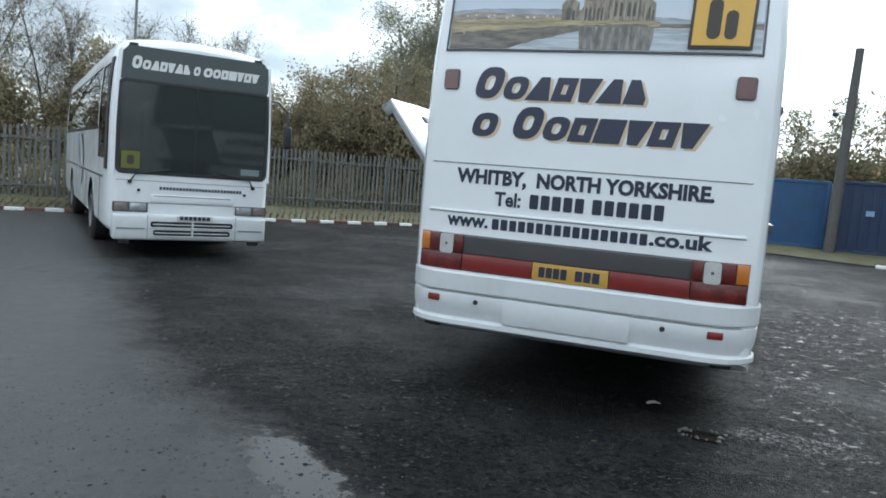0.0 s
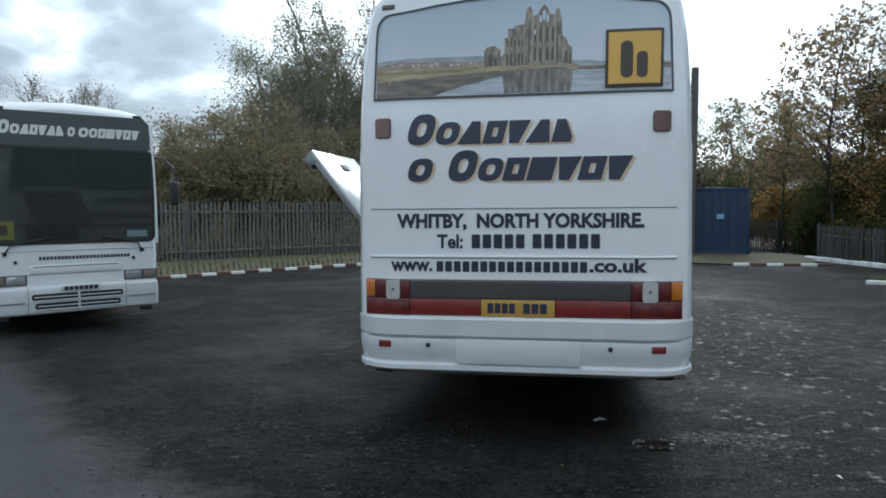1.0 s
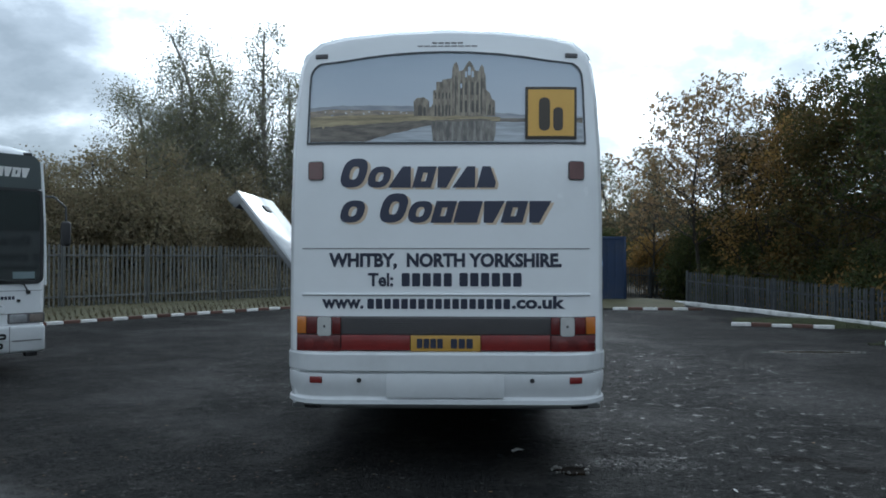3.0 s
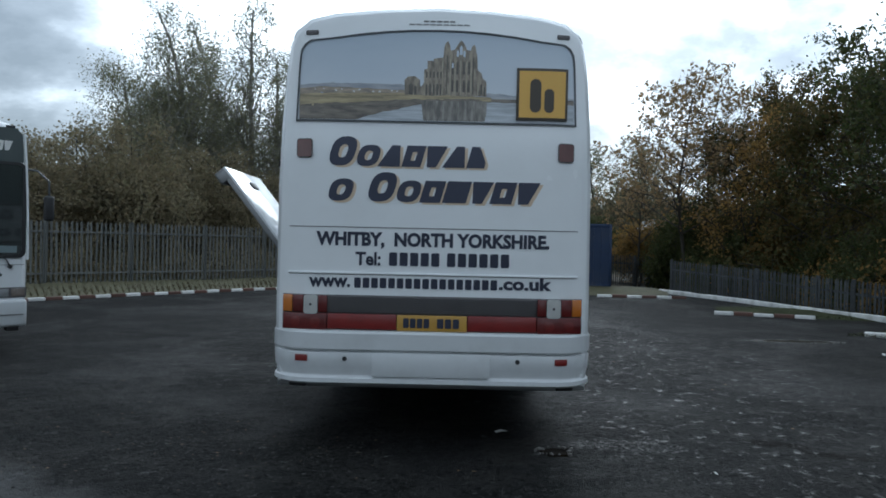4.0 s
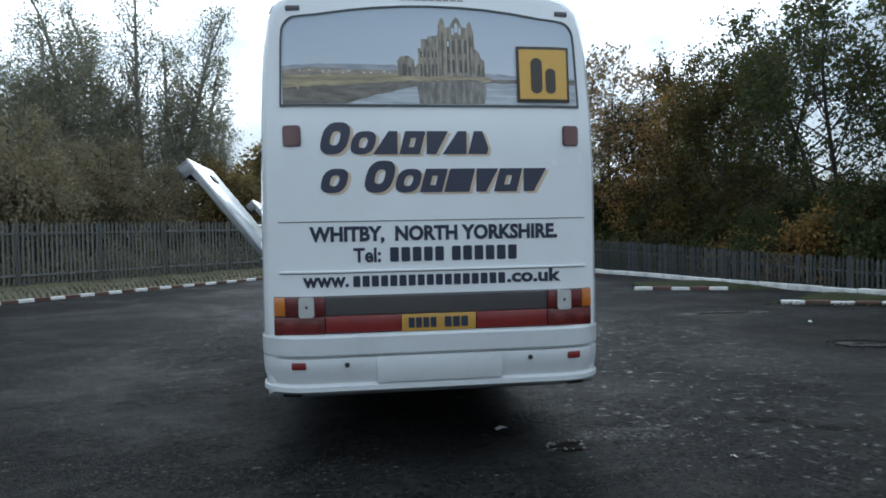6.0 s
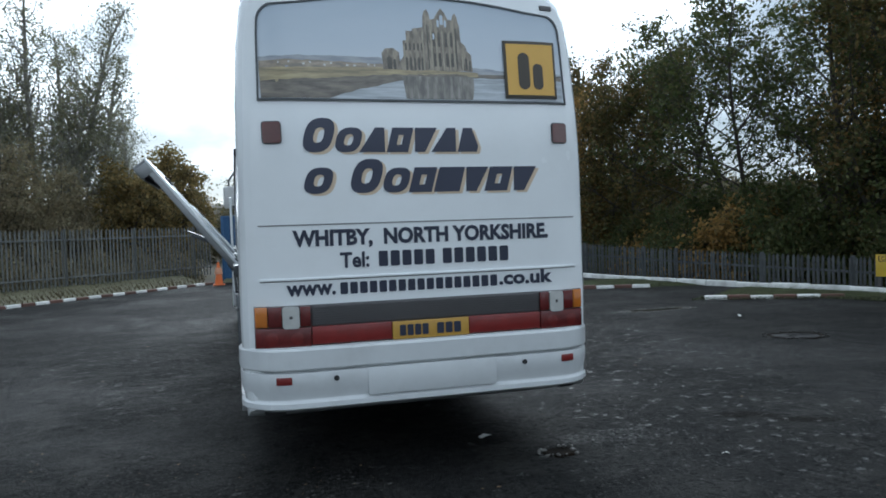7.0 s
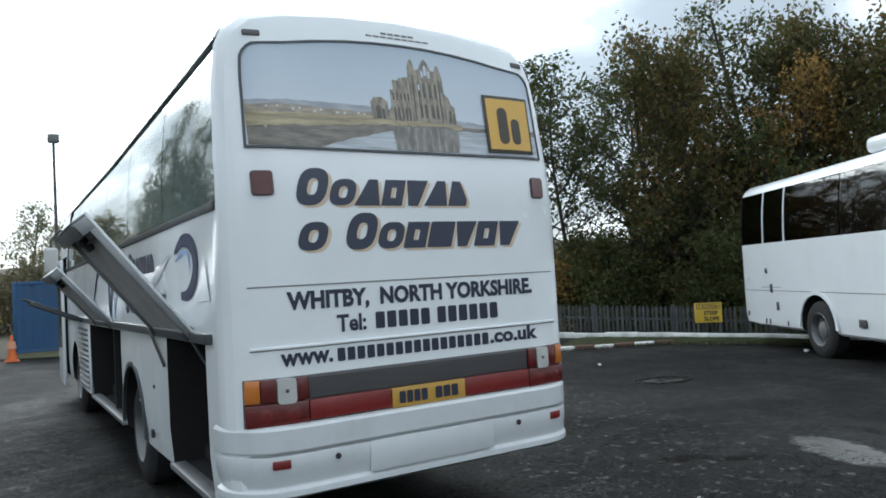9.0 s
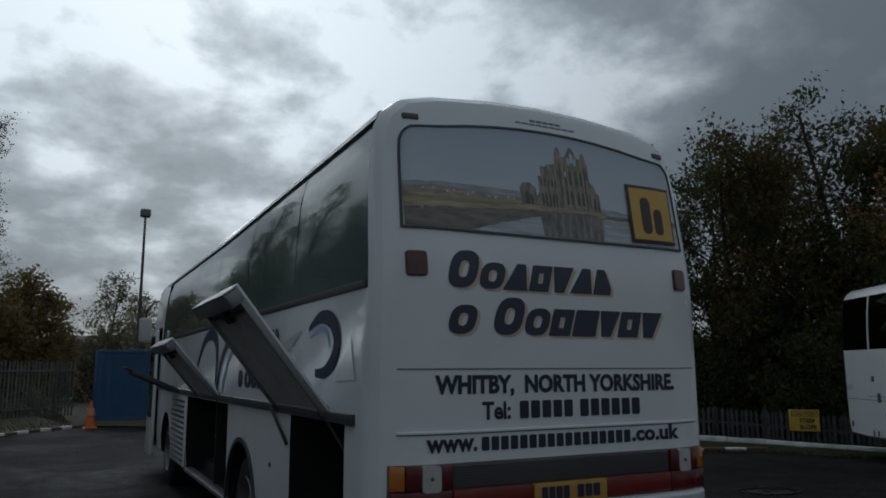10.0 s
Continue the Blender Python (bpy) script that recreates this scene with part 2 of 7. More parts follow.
ASPHALT = asphalt_material()
GRASS = material("rough_grass", (0.08, 0.076, 0.036), 0.9, var=0.45, scale=1.4, fine=30, bump=0.6, dirt=(0.095, 0.076, 0.046), dirt_amount=0.8)
MOSS = material("dark_mossy_turf", (0.034, 0.04, 0.017), 0.95, var=0.5, scale=2.2, fine=35, bump=0.6, spec=0.1, dirt=(0.045, 0.036, 0.022), dirt_amount=0.8)
MOSSBLADE = material("mossy_blade", (0.055, 0.062, 0.026), 0.85, var=0.3, scale=0.5, fine=3, island=0.5)
BLADE = material("grass_blade", (0.1, 0.084, 0.045), 0.8, var=0.3, scale=0.5, fine=3, island=0.5)
SOIL = material("leafy_soil", (0.07, 0.055, 0.035), 0.95, var=0.4, scale=1.0, fine=25, bump=0.8, dirt=(0.05, 0.06, 0.02), dirt_amount=0.7)
CHIP = material("stone_chip", (0.042, 0.041, 0.039), 0.85, var=0.3, scale=2, spec=0.12, island=0.8)
LITTER = material("dead_leaf", (0.1, 0.065, 0.035), 0.8, var=0.3, scale=2, island=0.5)
WHITE = material("white_coach_paint", (0.78, 0.8, 0.81), 0.22, var=0.025, scale=1.2, fine=9, coat=0.4, dirt=(0.5, 0.5, 0.48), dirt_amount=0.18, rough_var=0.06)
BUMPER = material("white_bumper_paint", (0.6, 0.62, 0.63), 0.3, var=0.04, scale=2.0, fine=12, coat=0.25, dirt=(0.34, 0.34, 0.33), dirt_amount=0.3)
# near-black, so the cut bays, arches and window recesses carry their shade as colour
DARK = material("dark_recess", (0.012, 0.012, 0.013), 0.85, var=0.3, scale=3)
UNDER = material("greasy_underframe", (0.02, 0.019, 0.018), 0.8, var=0.4, scale=5, bump=0.4)
RUBBER = material("black_rubber", (0.022, 0.022, 0.023), 0.6, var=0.2, scale=8, bump=0.2)
TYRE = material("dusty_tyre_rubber", (0.03, 0.03, 0.031), 0.8, var=0.25, scale=14, bump=0.35, spec=0.2, dirt=(0.045, 0.043, 0.04), dirt_amount=0.4)
RIM = material("grey_wheel_paint", (0.17, 0.172, 0.175), 0.45, metal=0.3, var=0.15, scale=9, dirt=(0.14, 0.11, 0.08), dirt_amount=0.5)
ALU = material("worn_aluminium", (0.27, 0.275, 0.28), 0.48, metal=0.6, var=0.15, scale=6, fine=80, dirt=(0.16, 0.15, 0.14), dirt_amount=0.35)
LINING = material("scuffed_door_lining", (0.46, 0.45, 0.435), 0.55, metal=0.2, var=0.2, scale=4, fine=30, dirt=(0.22, 0.2, 0.18), dirt_amount=0.45)
RUSTY = material("dark_rusty_iron", (0.012, 0.01, 0.008), 0.9, spec=0.05, var=0.5, scale=9, fine=40, bump=0.5, dirt=(0.03, 0.02, 0.012), dirt_amount=0.6)
SEAT = material("seat_fabric", (0.05, 0.06, 0.09), 0.9, var=0.3, scale=12, fine=60)
PALESTONE = material("pale_stone", (0.13, 0.125, 0.115), 0.6, var=0.35, scale=20, per_object=0.4)
# weathered fence steel, its base darkened to hold the shade below the trees
SHADESTEEL = material("shaded_weathered_steel", (0.095, 0.1, 0.103), 0.75, metal=0.1, var=0.25, scale=5, fine=40, bump=0.15, spec=0.2, dirt=(0.07, 0.07, 0.055), dirt_amount=0.6, per_object=0.25)
STEEL = material("galvanised_steel", (0.17, 0.176, 0.17), 0.65, metal=0.2, var=0.18, scale=5, fine=40, bump=0.15, dirt=(0.15, 0.14, 0.12), dirt_amount=0.35, per_object=0.16)
TEXTGREY = material("slate_lettering", (0.035, 0.04, 0.07), 0.45, var=0.08)
CREAM = material("cream_outline", (0.62, 0.5, 0.36), 0.5, var=0.06)
TEXTBLACK = material("dark_navy_lettering", (0.02, 0.025, 0.048), 0.45, var=0.08)
NAVY = material("navy_vinyl", (0.014, 0.022, 0.06), 0.6, var=0.1, spec=0.25)
PALEBLUE = material("pale_blue_vinyl", (0.25, 0.38, 0.6), 0.4, var=0.1)
LINE = material("panel_gap", (0.2, 0.2, 0.2), 0.7, var=0.1)
TRIM = material("dark_trim_strip", (0.07, 0.075, 0.08), 0.45, metal=0.3, var=0.15, scale=5)
RED = material("red_lens", (0.17, 0.016, 0.014), 0.3, var=0.25, scale=7, fine=90, coat=0.2, bump=0.08)
DEEPRED = material("deep_red_lens", (0.1, 0.012, 0.011), 0.26, var=0.3, scale=9, fine=90, coat=0.25, bump=0.08)
BOWL = material("red_lamp_bowl", (0.125, 0.014, 0.012), 0.26, var=0.25, scale=9, fine=90, coat=0.25)
MARKER = material("brown_red_lens", (0.1, 0.033, 0.028), 0.2, var=0.2, scale=7, fine=70, coat=0.4)
AMBER = material("amber_lens", (0.5, 0.16, 0.02), 0.14, var=0.15, scale=7, fine=90, coat=0.6)
CLEAR = material("pale_reversing_lens", (0.48, 0.48, 0.46), 0.12, var=0.15, scale=9, fine=90, coat=0.6)
GRILLE = material("dark_grille", (0.085, 0.08, 0.082), 0.5, var=0.2, scale=4)
PLATE = material("yellow_plate", (0.46, 0.27, 0.05), 0.35, var=0.08, scale=5)
PLATEW = material("white_plate", (0.6, 0.6, 0.58), 0.35, var=0.08, scale=5)
SIGNY = material("school_sign_yellow", (0.62, 0.37, 0.07), 0.45, var=0.05, scale=4)
SIGNBLACK = material("sign_black", (0.045, 0.036, 0.025), 0.5, var=0.1)
CAUTION = material("caution_yellow", (0.62, 0.42, 0.04), 0.5, var=0.12, scale=5, dirt=(0.3, 0.22, 0.06), dirt_amount=0.3)
KERBWHITE = material("white_kerb_paint", (0.72, 0.72, 0.7), 0.7, var=0.12, scale=4, fine=40, bump=0.3, dirt=(0.28, 0.27, 0.24), dirt_amount=0.55, per_object=0.12)
KERBRED = material("faded_red_kerb_paint", (0.105, 0.048, 0.035), 0.75, var=0.3, scale=4, fine=40, bump=0.3, dirt=(0.09, 0.08, 0.07), dirt_amount=0.7, per_object=0.2)
BLUE = material("blue_container_paint", (0.023, 0.08, 0.185), 0.5, var=0.16, scale=1.5, fine=20, dirt=(0.06, 0.07, 0.1), dirt_amount=0.5)
BLUE2 = material("deep_blue_container_paint", (0.013, 0.032, 0.085), 0.45, var=0.16, scale=1.5, fine=20, dirt=(0.05, 0.055, 0.07), dirt_amount=0.5)
ORANGE = material("cone_orange", (0.7, 0.16, 0.035), 0.5, var=0.12, scale=6, dirt=(0.2, 0.1, 0.06), dirt_amount=0.4)
CONEWHITE = material("cone_sleeve", (0.7, 0.7, 0.68), 0.4, var=0.1, scale=6)
POLE = material("weathered_pole", (0.1, 0.095, 0.09), 0.7, var=0.25, scale=4, bump=0.3)
BARK = material("tree_bark", (0.05, 0.044, 0.035), 0.9, var=0.4, scale=3, fine=30, bump=0.6)
GREYBARK = material("grey_twig_bark", (0.1, 0.09, 0.075), 0.9, var=0.3, scale=3, fine=30, bump=0.4)
PALEBARK = material("pale_birch_bark", (0.28, 0.265, 0.235), 0.85, var=0.5, scale=3, fine=24, bump=0.4)
GLASS_SIDE = glass_material("green_tinted_glass", (0.34, 0.43, 0.4))
GLASS_SIDE.node_tree.nodes["Principled BSDF"].inputs["IOR"].default_value = 1.32
GLASS_SIDE.node_tree.nodes["Principled BSDF"].inputs["Transmission Weight"].default_value = 0.75
GLASS_SIDE.node_tree.nodes["Principled BSDF"].inputs["Specular IOR Level"].default_value = 0.38
GLASS_DARK = glass_material("smoked_glass", (0.08, 0.09, 0.095))
GLASS_DARK.node_tree.nodes["Principled BSDF"].inputs["IOR"].default_value = 1.4
GLASS_SCREEN = glass_material("windscreen_glass", (0.05, 0.058, 0.057), 0.05)
GLASS_SCREEN.node_tree.nodes["Principled BSDF"].inputs["Transmission Weight"].default_value = 0.35
ROOF = material("pale_shed_roof", (0.5, 0.5, 0.49), 0.6, var=0.12, scale=0.5)


def leaf_material(name, cols, through=0.5):
    m = bpy.data.materials.new(name)
    m.use_nodes = True
    t = m.node_tree
    b = t.nodes["Principled BSDF"]
    g = node(t, "ShaderNodeNewGeometry")
    col = ramp(t, g.outputs["Random Per Island"], [(i / max(1, len(cols) - 1), c) for i, c in enumerate(cols)])
    link(t, col, b.inputs["Base Color"])
    b.inputs["Roughness"].default_value = 0.7
    b.inputs["Specular IOR Level"].default_value = 0.2
    tr = node(t, "ShaderNodeBsdfTranslucent")
    link(t, col, tr.inputs["Color"])
    mix = node(t, "ShaderNodeMixShader", Fac=through)
    link(t, b.outputs[0], mix.inputs[1])
    link(t, tr.outputs[0], mix.inputs[2])
    link(t, mix.outputs[0], t.nodes["Material Output"].inputs[0])
    return m


LEAF_GREEN = leaf_material("green_autumn_leaves", [(0.045, 0.062, 0.022), (0.062, 0.08, 0.027), (0.083, 0.092, 0.032), (0.103, 0.096, 0.038)], 0.4)
LEAF_MIXED = leaf_material("green_and_rust_leaves", [(0.07, 0.075, 0.027), (0.096, 0.09, 0.032), (0.122, 0.1, 0.037), (0.165, 0.105, 0.037)], 0.4)
LEAF_ORANGE = leaf_material("orange_autumn_leaves", [(0.16, 0.125, 0.05), (0.25, 0.165, 0.055), (0.33, 0.195, 0.06), (0.36, 0.24, 0.08)])
LEAF_OLIVE = leaf_material("olive_and_yellow_leaves", [(0.12, 0.11, 0.05), (0.17, 0.138, 0.058), (0.23, 0.165, 0.065), (0.27, 0.2, 0.08)])
# brown leaves, their colours lifted to stand for the bright haze over the scrub
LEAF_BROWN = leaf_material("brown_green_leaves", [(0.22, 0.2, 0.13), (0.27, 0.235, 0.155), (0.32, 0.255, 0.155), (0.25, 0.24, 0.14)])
LEAF_FAR = leaf_material("far_autumn_leaves", [(0.1, 0.1, 0.06), (0.14, 0.125, 0.075), (0.18, 0.15, 0.09), (0.13, 0.13, 0.08)])
# grey-green leaves, likewise paled in colour for the haze over the tall trees
LEAF_GREY = leaf_material("grey_green_leaves", [(0.19, 0.205, 0.14), (0.24, 0.25, 0.165), (0.28, 0.275, 0.18), (0.31, 0.275, 0.17)])
LEAF_RUST = leaf_material("thin_rusty_leaves", [(0.2, 0.16, 0.09), (0.25, 0.18, 0.095), (0.31, 0.2, 0.1), (0.24, 0.2, 0.12)])


# ---- mesh helpers ----
def mesh_from(name, bm, mat):
    me = bpy.data.meshes.new(name)
    bm.normal_update()
    bm.to_mesh(me)
    bm.free()
    for m in (mat if isinstance(mat, (list, tuple)) else [mat]):
        me.materials.append(m)
    return me


def smooth(me, angle=40):
    me.polygons.foreach_set("use_smooth", [True] * len(me.polygons))
    me.set_sharp_from_angle(angle=radians(angle))
    return me


def part(name, bm, mat, parent=None, label="", at=None, shade=True):
    if isinstance(bm, list):
        return [part(name, b, mat, parent, label, at, shade) for b in bm]
    me = bm if isinstance(bm, bpy.types.Mesh) else mesh_from(name, bm, mat)
    if shade and len(me.polygons):
        smooth(me)
    ob = new(name, me)
    if parent:
        ob.parent = parent
    if at is not None:
        ob.matrix_basis = at
    if label:
        tagged(ob, label)
    return ob


def thing(name, label, category, m=None, group="", kind=""):
    ob = new(name)
    ob.empty_display_size = 0.2
    if m is not None:
        ob.matrix_basis = m
    return tagged(ob, label, category, group, kind)


def box(bm, x0, x1, y0, y1, z0, z1, bevel=0.0, seg=2):
    r = bmesh.ops.create_cube(bm, size=1)
    vs = r["verts"]
    bmesh.ops.transform(bm, matrix=Matrix.Translation(((x0 + x1) / 2, (y0 + y1) / 2, (z0 + z1) / 2)) @ Matrix.Diagonal((x1 - x0, y1 - y0, z1 - z0, 1)), verts=vs)
    if bevel:
        es = list({e for v in vs for e in v.link_edges})
        bmesh.ops.bevel(bm, geom=es, offset=bevel, segments=seg, affect="EDGES", profile=0.5)
    return bm


def new_box(x0, x1, y0, y1, z0, z1, bevel=0.0, seg=2):
    return box(bmesh.new(), min(x0, x1), max(x0, x1), min(y0, y1), max(y0, y1), min(z0, z1), max(z0, z1), bevel, seg)


def cyl(bm, m, r0, r1, h, seg=20, caps=True):
    bmesh.ops.create_cone(bm, cap_ends=caps, segments=seg, radius1=r0, radius2=r1, depth=h, matrix=m)
    return bm


def tube(bm, pts, r, seg=8):
    """A round bar along a line of points."""
    rings = []
    for i, p in enumerate(pts):
        a, b = Vector(pts[max(0, i - 1)]), Vector(pts[min(len(pts) - 1, i + 1)])
        q = (b - a).to_track_quat("Z", "Y").to_matrix()
        rr = r[i] if isinstance(r, (list, tuple)) else r
        rings.append([bm.verts.new(Vector(p) + q @ Vector((rr * math.cos(2 * math.pi * k / seg), rr * math.sin(2 * math.pi * k / seg), 0))) for k in range(seg)])
    for a, b in zip(rings, rings[1:]):
        for k in range(seg):
            bm.faces.new((a[k], a[(k + 1) % seg], b[(k + 1) % seg], b[k]))
    bm.faces.new(rings[0][::-1])
    bm.faces.new(rings[-1])
    return bm


def prism(bm, pts, y0, y1):
    """An outline in x and z, pushed from y0 to y1 (a flat panel facing -y)."""
    a = [bm.verts.new((x, y0, z)) for x, z in pts]
    b = [bm.verts.new((x, y1, z)) for x, z in pts]
    bm.faces.new(a)
    bm.faces.new(b[::-1])
    n = len(pts)
    for i in range(n):
        bm.faces.new((a[i], b[i], b[(i + 1) % n], a[(i + 1) % n]))
    bmesh.ops.recalc_face_normals(bm, faces=bm.faces)
    return bm


def ring_prism(bm, outer, inner, y0, y1):
    n = len(outer)
    vo = [[bm.verts.new((x, y, z)) for x, z in outer] for y in (y0, y1)]
    vi = [[bm.verts.new((x, y, z)) for x, z in inner] for y in (y0, y1)]
    for i in range(n):
        j = (i + 1) % n
        bm.faces.new((vo[0][i], vo[0][j], vi[0][j], vi[0][i]))
        bm.faces.new((vo[1][j], vo[1][i], vi[1][i], vi[1][j]))
        bm.faces.new((vo[0][j], vo[0][i], vo[1][i], vo[1][j]))
        bm.faces.new((vi[0][i], vi[0][j], vi[1][j], vi[1][i]))
    bmesh.ops.recalc_face_normals(bm, faces=bm.faces)
    return bm


def loft(bm, rings, caps=True, closed=True):
    vs = [[bm.verts.new(p) for p in r] for r in rings]
    n = len(rings[0])
    for a, b in zip(vs, vs[1:]):
        for i in range(n if closed else n - 1):
            bm.faces.new((a[i], a[(i + 1) % n], b[(i + 1) % n], b[i]))
    if caps and closed:
        bm.faces.new(vs[0][::-1])
        bm.faces.new(vs[-1])
    bmesh.ops.recalc_face_normals(bm, faces=bm.faces)
    return bm


def arc(cx, cz, r, a0, a1, n):
    return [(cx + r * math.cos(radians(a0 + (a1 - a0) * i / n)), cz + r * math.sin(radians(a0 + (a1 - a0) * i / n))) for i in range(n + 1)]


def rounded(x0, x1, z0, z1, r, n=4):
    return arc(x1 - r, z0 + r, r, -90, 0, n) + arc(x1 - r, z1 - r, r, 0, 90, n) + arc(x0 + r, z1 - r, r, 90, 180, n) + arc(x0 + r, z0 + r, r, 180, 270, n)


def cut(ob, cutters):
    """Takes the cutters' shapes out of ob; their faces keep the cutters' second material."""
    for c in cutters:
        mod = ob.modifiers.new("cut", "BOOLEAN")
        mod.operation, mod.object, mod.solver = "DIFFERENCE", c, "EXACT"
    bpy.context.view_layer.update()
    me = bpy.data.meshes.new_from_object(ob.evaluated_get(bpy.context.evaluated_depsgraph_get()))
    ob.modifiers.clear()
    ob.data = me
    for c in cutters:
        bpy.data.objects.remove(c)
    return ob


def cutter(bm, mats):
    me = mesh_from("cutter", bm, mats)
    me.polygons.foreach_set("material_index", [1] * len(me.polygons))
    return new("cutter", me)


def lettering(text, width, height, depth=0.002, bold=0.0):
    """Letters in the built-in font as a flat mesh in x and z, width by height, facing -y, its lower left corner at the origin."""
    cu = bpy.data.curves.new("lettering", "FONT")
    cu.body, cu.size, cu.offset, cu.resolution_u = text, 1.0, bold, 3
    tmp = new("lettering", cu)
    bpy.context.view_layer.update()
    me = bpy.data.meshes.new_from_object(tmp.evaluated_get(bpy.context.evaluated_depsgraph_get()))
    bpy.data.objects.remove(tmp)
    co = np.empty(len(me.vertices) * 3)
    me.vertices.foreach_get("co", co)
    co = co.reshape(-1, 3)
    lo, hi = co.min(0), co.max(0)
    out = np.zeros_like(co)
    out[:, 0] = (co[:, 0] - lo[0]) * width / (hi[0] - lo[0])
    out[:, 2] = (co[:, 1] - lo[1]) * height / (hi[1] - lo[1])
    me.vertices.foreach_set("co", out.ravel())
    me.update()
    return me


def letter_part(name, text, x, y, z, width, height, mat, parent, bold=0.0, label=""):
    """One part for each letter of the text."""
    me = lettering(text, width, height, bold=bold)
    root = list(range(len(me.vertices)))

    def find(a):
        while root[a] != a:
            root[a] = root[root[a]]
            a = root[a]
        return a

    for e in me.edges:
        a, b = find(e.vertices[0]), find(e.vertices[1])
        root[a] = b
    spans = {}
    for v in me.vertices:
        k = find(v.index)
        lo, hi = spans.get(k, (9.0, -9.0))
        spans[k] = (min(lo, v.co.x), max(hi, v.co.x))
    for key, _ in sorted(spans.items(), key=lambda q: q[1][0]):
        bm = bmesh.new()
        made = {}
        for p in me.polygons:
            if find(p.vertices[0]) == key:
                for i in p.vertices:
                    if i not in made:
                        made[i] = bm.verts.new(me.vertices[i].co)
                bm.faces.new([made[i] for i in p.vertices])
        bmesh.ops.remove_doubles(bm, verts=bm.verts[:], dist=1e-5)
        part("letter", bm, mat, parent, label, at=Matrix.Translation((x, y, z)), shade=False)


def slanted_blocks(kinds, x0, x1, z0, z_small, z_big, slant=0.28, gap=0.09, first_big=True, depth=0.002):
    """Plain slanted shapes in a row in place of a name's letters, the first one taller: (shape, width), shapes o, block, peak, wedge and foot."""
    total = sum(w for _, w in kinds) + gap * (len(kinds) - 1)
    k = (x1 - x0) / total
    made = []
    x = x0
    for i, (shape, w) in enumerate(kinds):
        if shape == "":
            x += (w + gap) * k
            continue
        top = z_big if (i == 0 and first_big) else z_small
        h, ww = top - z0, w * k

        def slope(u, v):
            return (x + u * ww + slant * (v - 0.5) * h, z0 + v * h)

        def round_edge(r):
            return [slope(0.5 + 0.5 * r * math.copysign(abs(math.cos(q)) ** 0.75, math.cos(q)), 0.5 + (0.5 - 0.42 * (1 - r)) * math.copysign(abs(math.sin(q)) ** 0.75, math.sin(q))) for q in [2 * math.pi * j / 24 for j in range(24)]]

        bm = bmesh.new()
        made.append(bm)
        if shape == "o":
            ring_prism(bm, round_edge(1.0), round_edge(0.34), 0, depth)
        elif shape == "block":
            prism(bm, [slope(*p) for p in ((0.03, 0), (0.97, 0), (1, 0.03), (1, 0.97), (0.97, 1), (0.03, 1), (0, 0.97), (0, 0.03))], 0, depth)
        elif shape == "slot":
            ring_prism(bm, [slope(*p) for p in ((0, 0), (1, 0), (1, 1), (0, 1))], [slope(*p) for p in ((0.38, 0.3), (0.62, 0.3), (0.62, 0.7), (0.38, 0.7))], 0, depth)
        elif shape == "peak":
            prism(bm, [slope(*p) for p in ((-0.06, 0), (1.02, 0), (0.75, 1), (0.36, 1))], 0, depth)
        elif shape == "wedge":
            prism(bm, [slope(*p) for p in ((0.24, 0), (0.72, 0), (1.02, 1), (-0.04, 1))], 0, depth)
        elif shape == "foot":
            prism(bm, [slope(*p) for p in ((0, 0), (1, 0), (1, 0.25), (0.45, 1), (0, 1))], 0, depth)
        x += (w + gap) * k
    return made


FIRST_NAME = [("o", 1.25), ("o", 1.1), ("peak", 1.05), ("slot", 0.95), ("wedge", 0.95), ("peak", 1.05), ("foot", 0.9)]
SECOND_NAME = [("o", 1.25), ("o", 1.1), ("slot", 1.0), ("block", 1.15), ("wedge", 0.95), ("slot", 1.05), ("wedge", 1.0)]


def bars(x0, x1, z0, z1, n, gap=0.22, depth=0.002):
    made = []
    w = (x1 - x0) / (n + gap * (n - 1))
    for i in range(n):
        a = x0 + i * w * (1 + gap)
        made.append(prism(bmesh.new(), rounded(a, a + w, z0, z1, min(w, z1 - z0) * 0.15, 2), 0, depth))
    return made


# ---- the yard and its ground ----
LEFT_KERB = [(-27.0, 2.0), (-16.0, 12.8), (-11.4, 17.5), (-8.8, 21.0), (-6.9, 23.4), (-3.2, 27.7)]
RIGHT_KERB = [(7.0, 26.6), (8.3, 22.3), (9.1, 18.3), (9.9, 15.8), (10.8, 13.9), (11.35, 11.5), (11.7, 6.0), (12.0, -14.0)]


def along(line, step):
    """Places and directions every step metres along a line of points."""
    out, carry = [], 0.0
    for a, b in zip(line, line[1:]):
        a, b = Vector(a), Vector(b)
        d, n = (b - a).length, (b - a).normalized()
        s = carry
        while s < d:
            out.append((a + n * s, math.degrees(math.atan2(n.y, n.x))))
            s += step
        carry = s - d
    return out


def right_edge(y):
    pts = sorted((q, p) for p, q in RIGHT_KERB)
    return float(np.interp(y, [a for a, _ in pts], [b for _, b in pts]))


def ground_height(x, y):
    drop = 0.0
    if y < 40:
        d = x - right_edge(min(max(y, -14), 26.6)) - 0.45
        fade = 1.0 if y < 26 else max(0.0, 1 - (y - 26) / 12)
        drop = -1.5 * min(1.0, max(0.0, d / 2.2)) * fade
    return -0.06 + drop


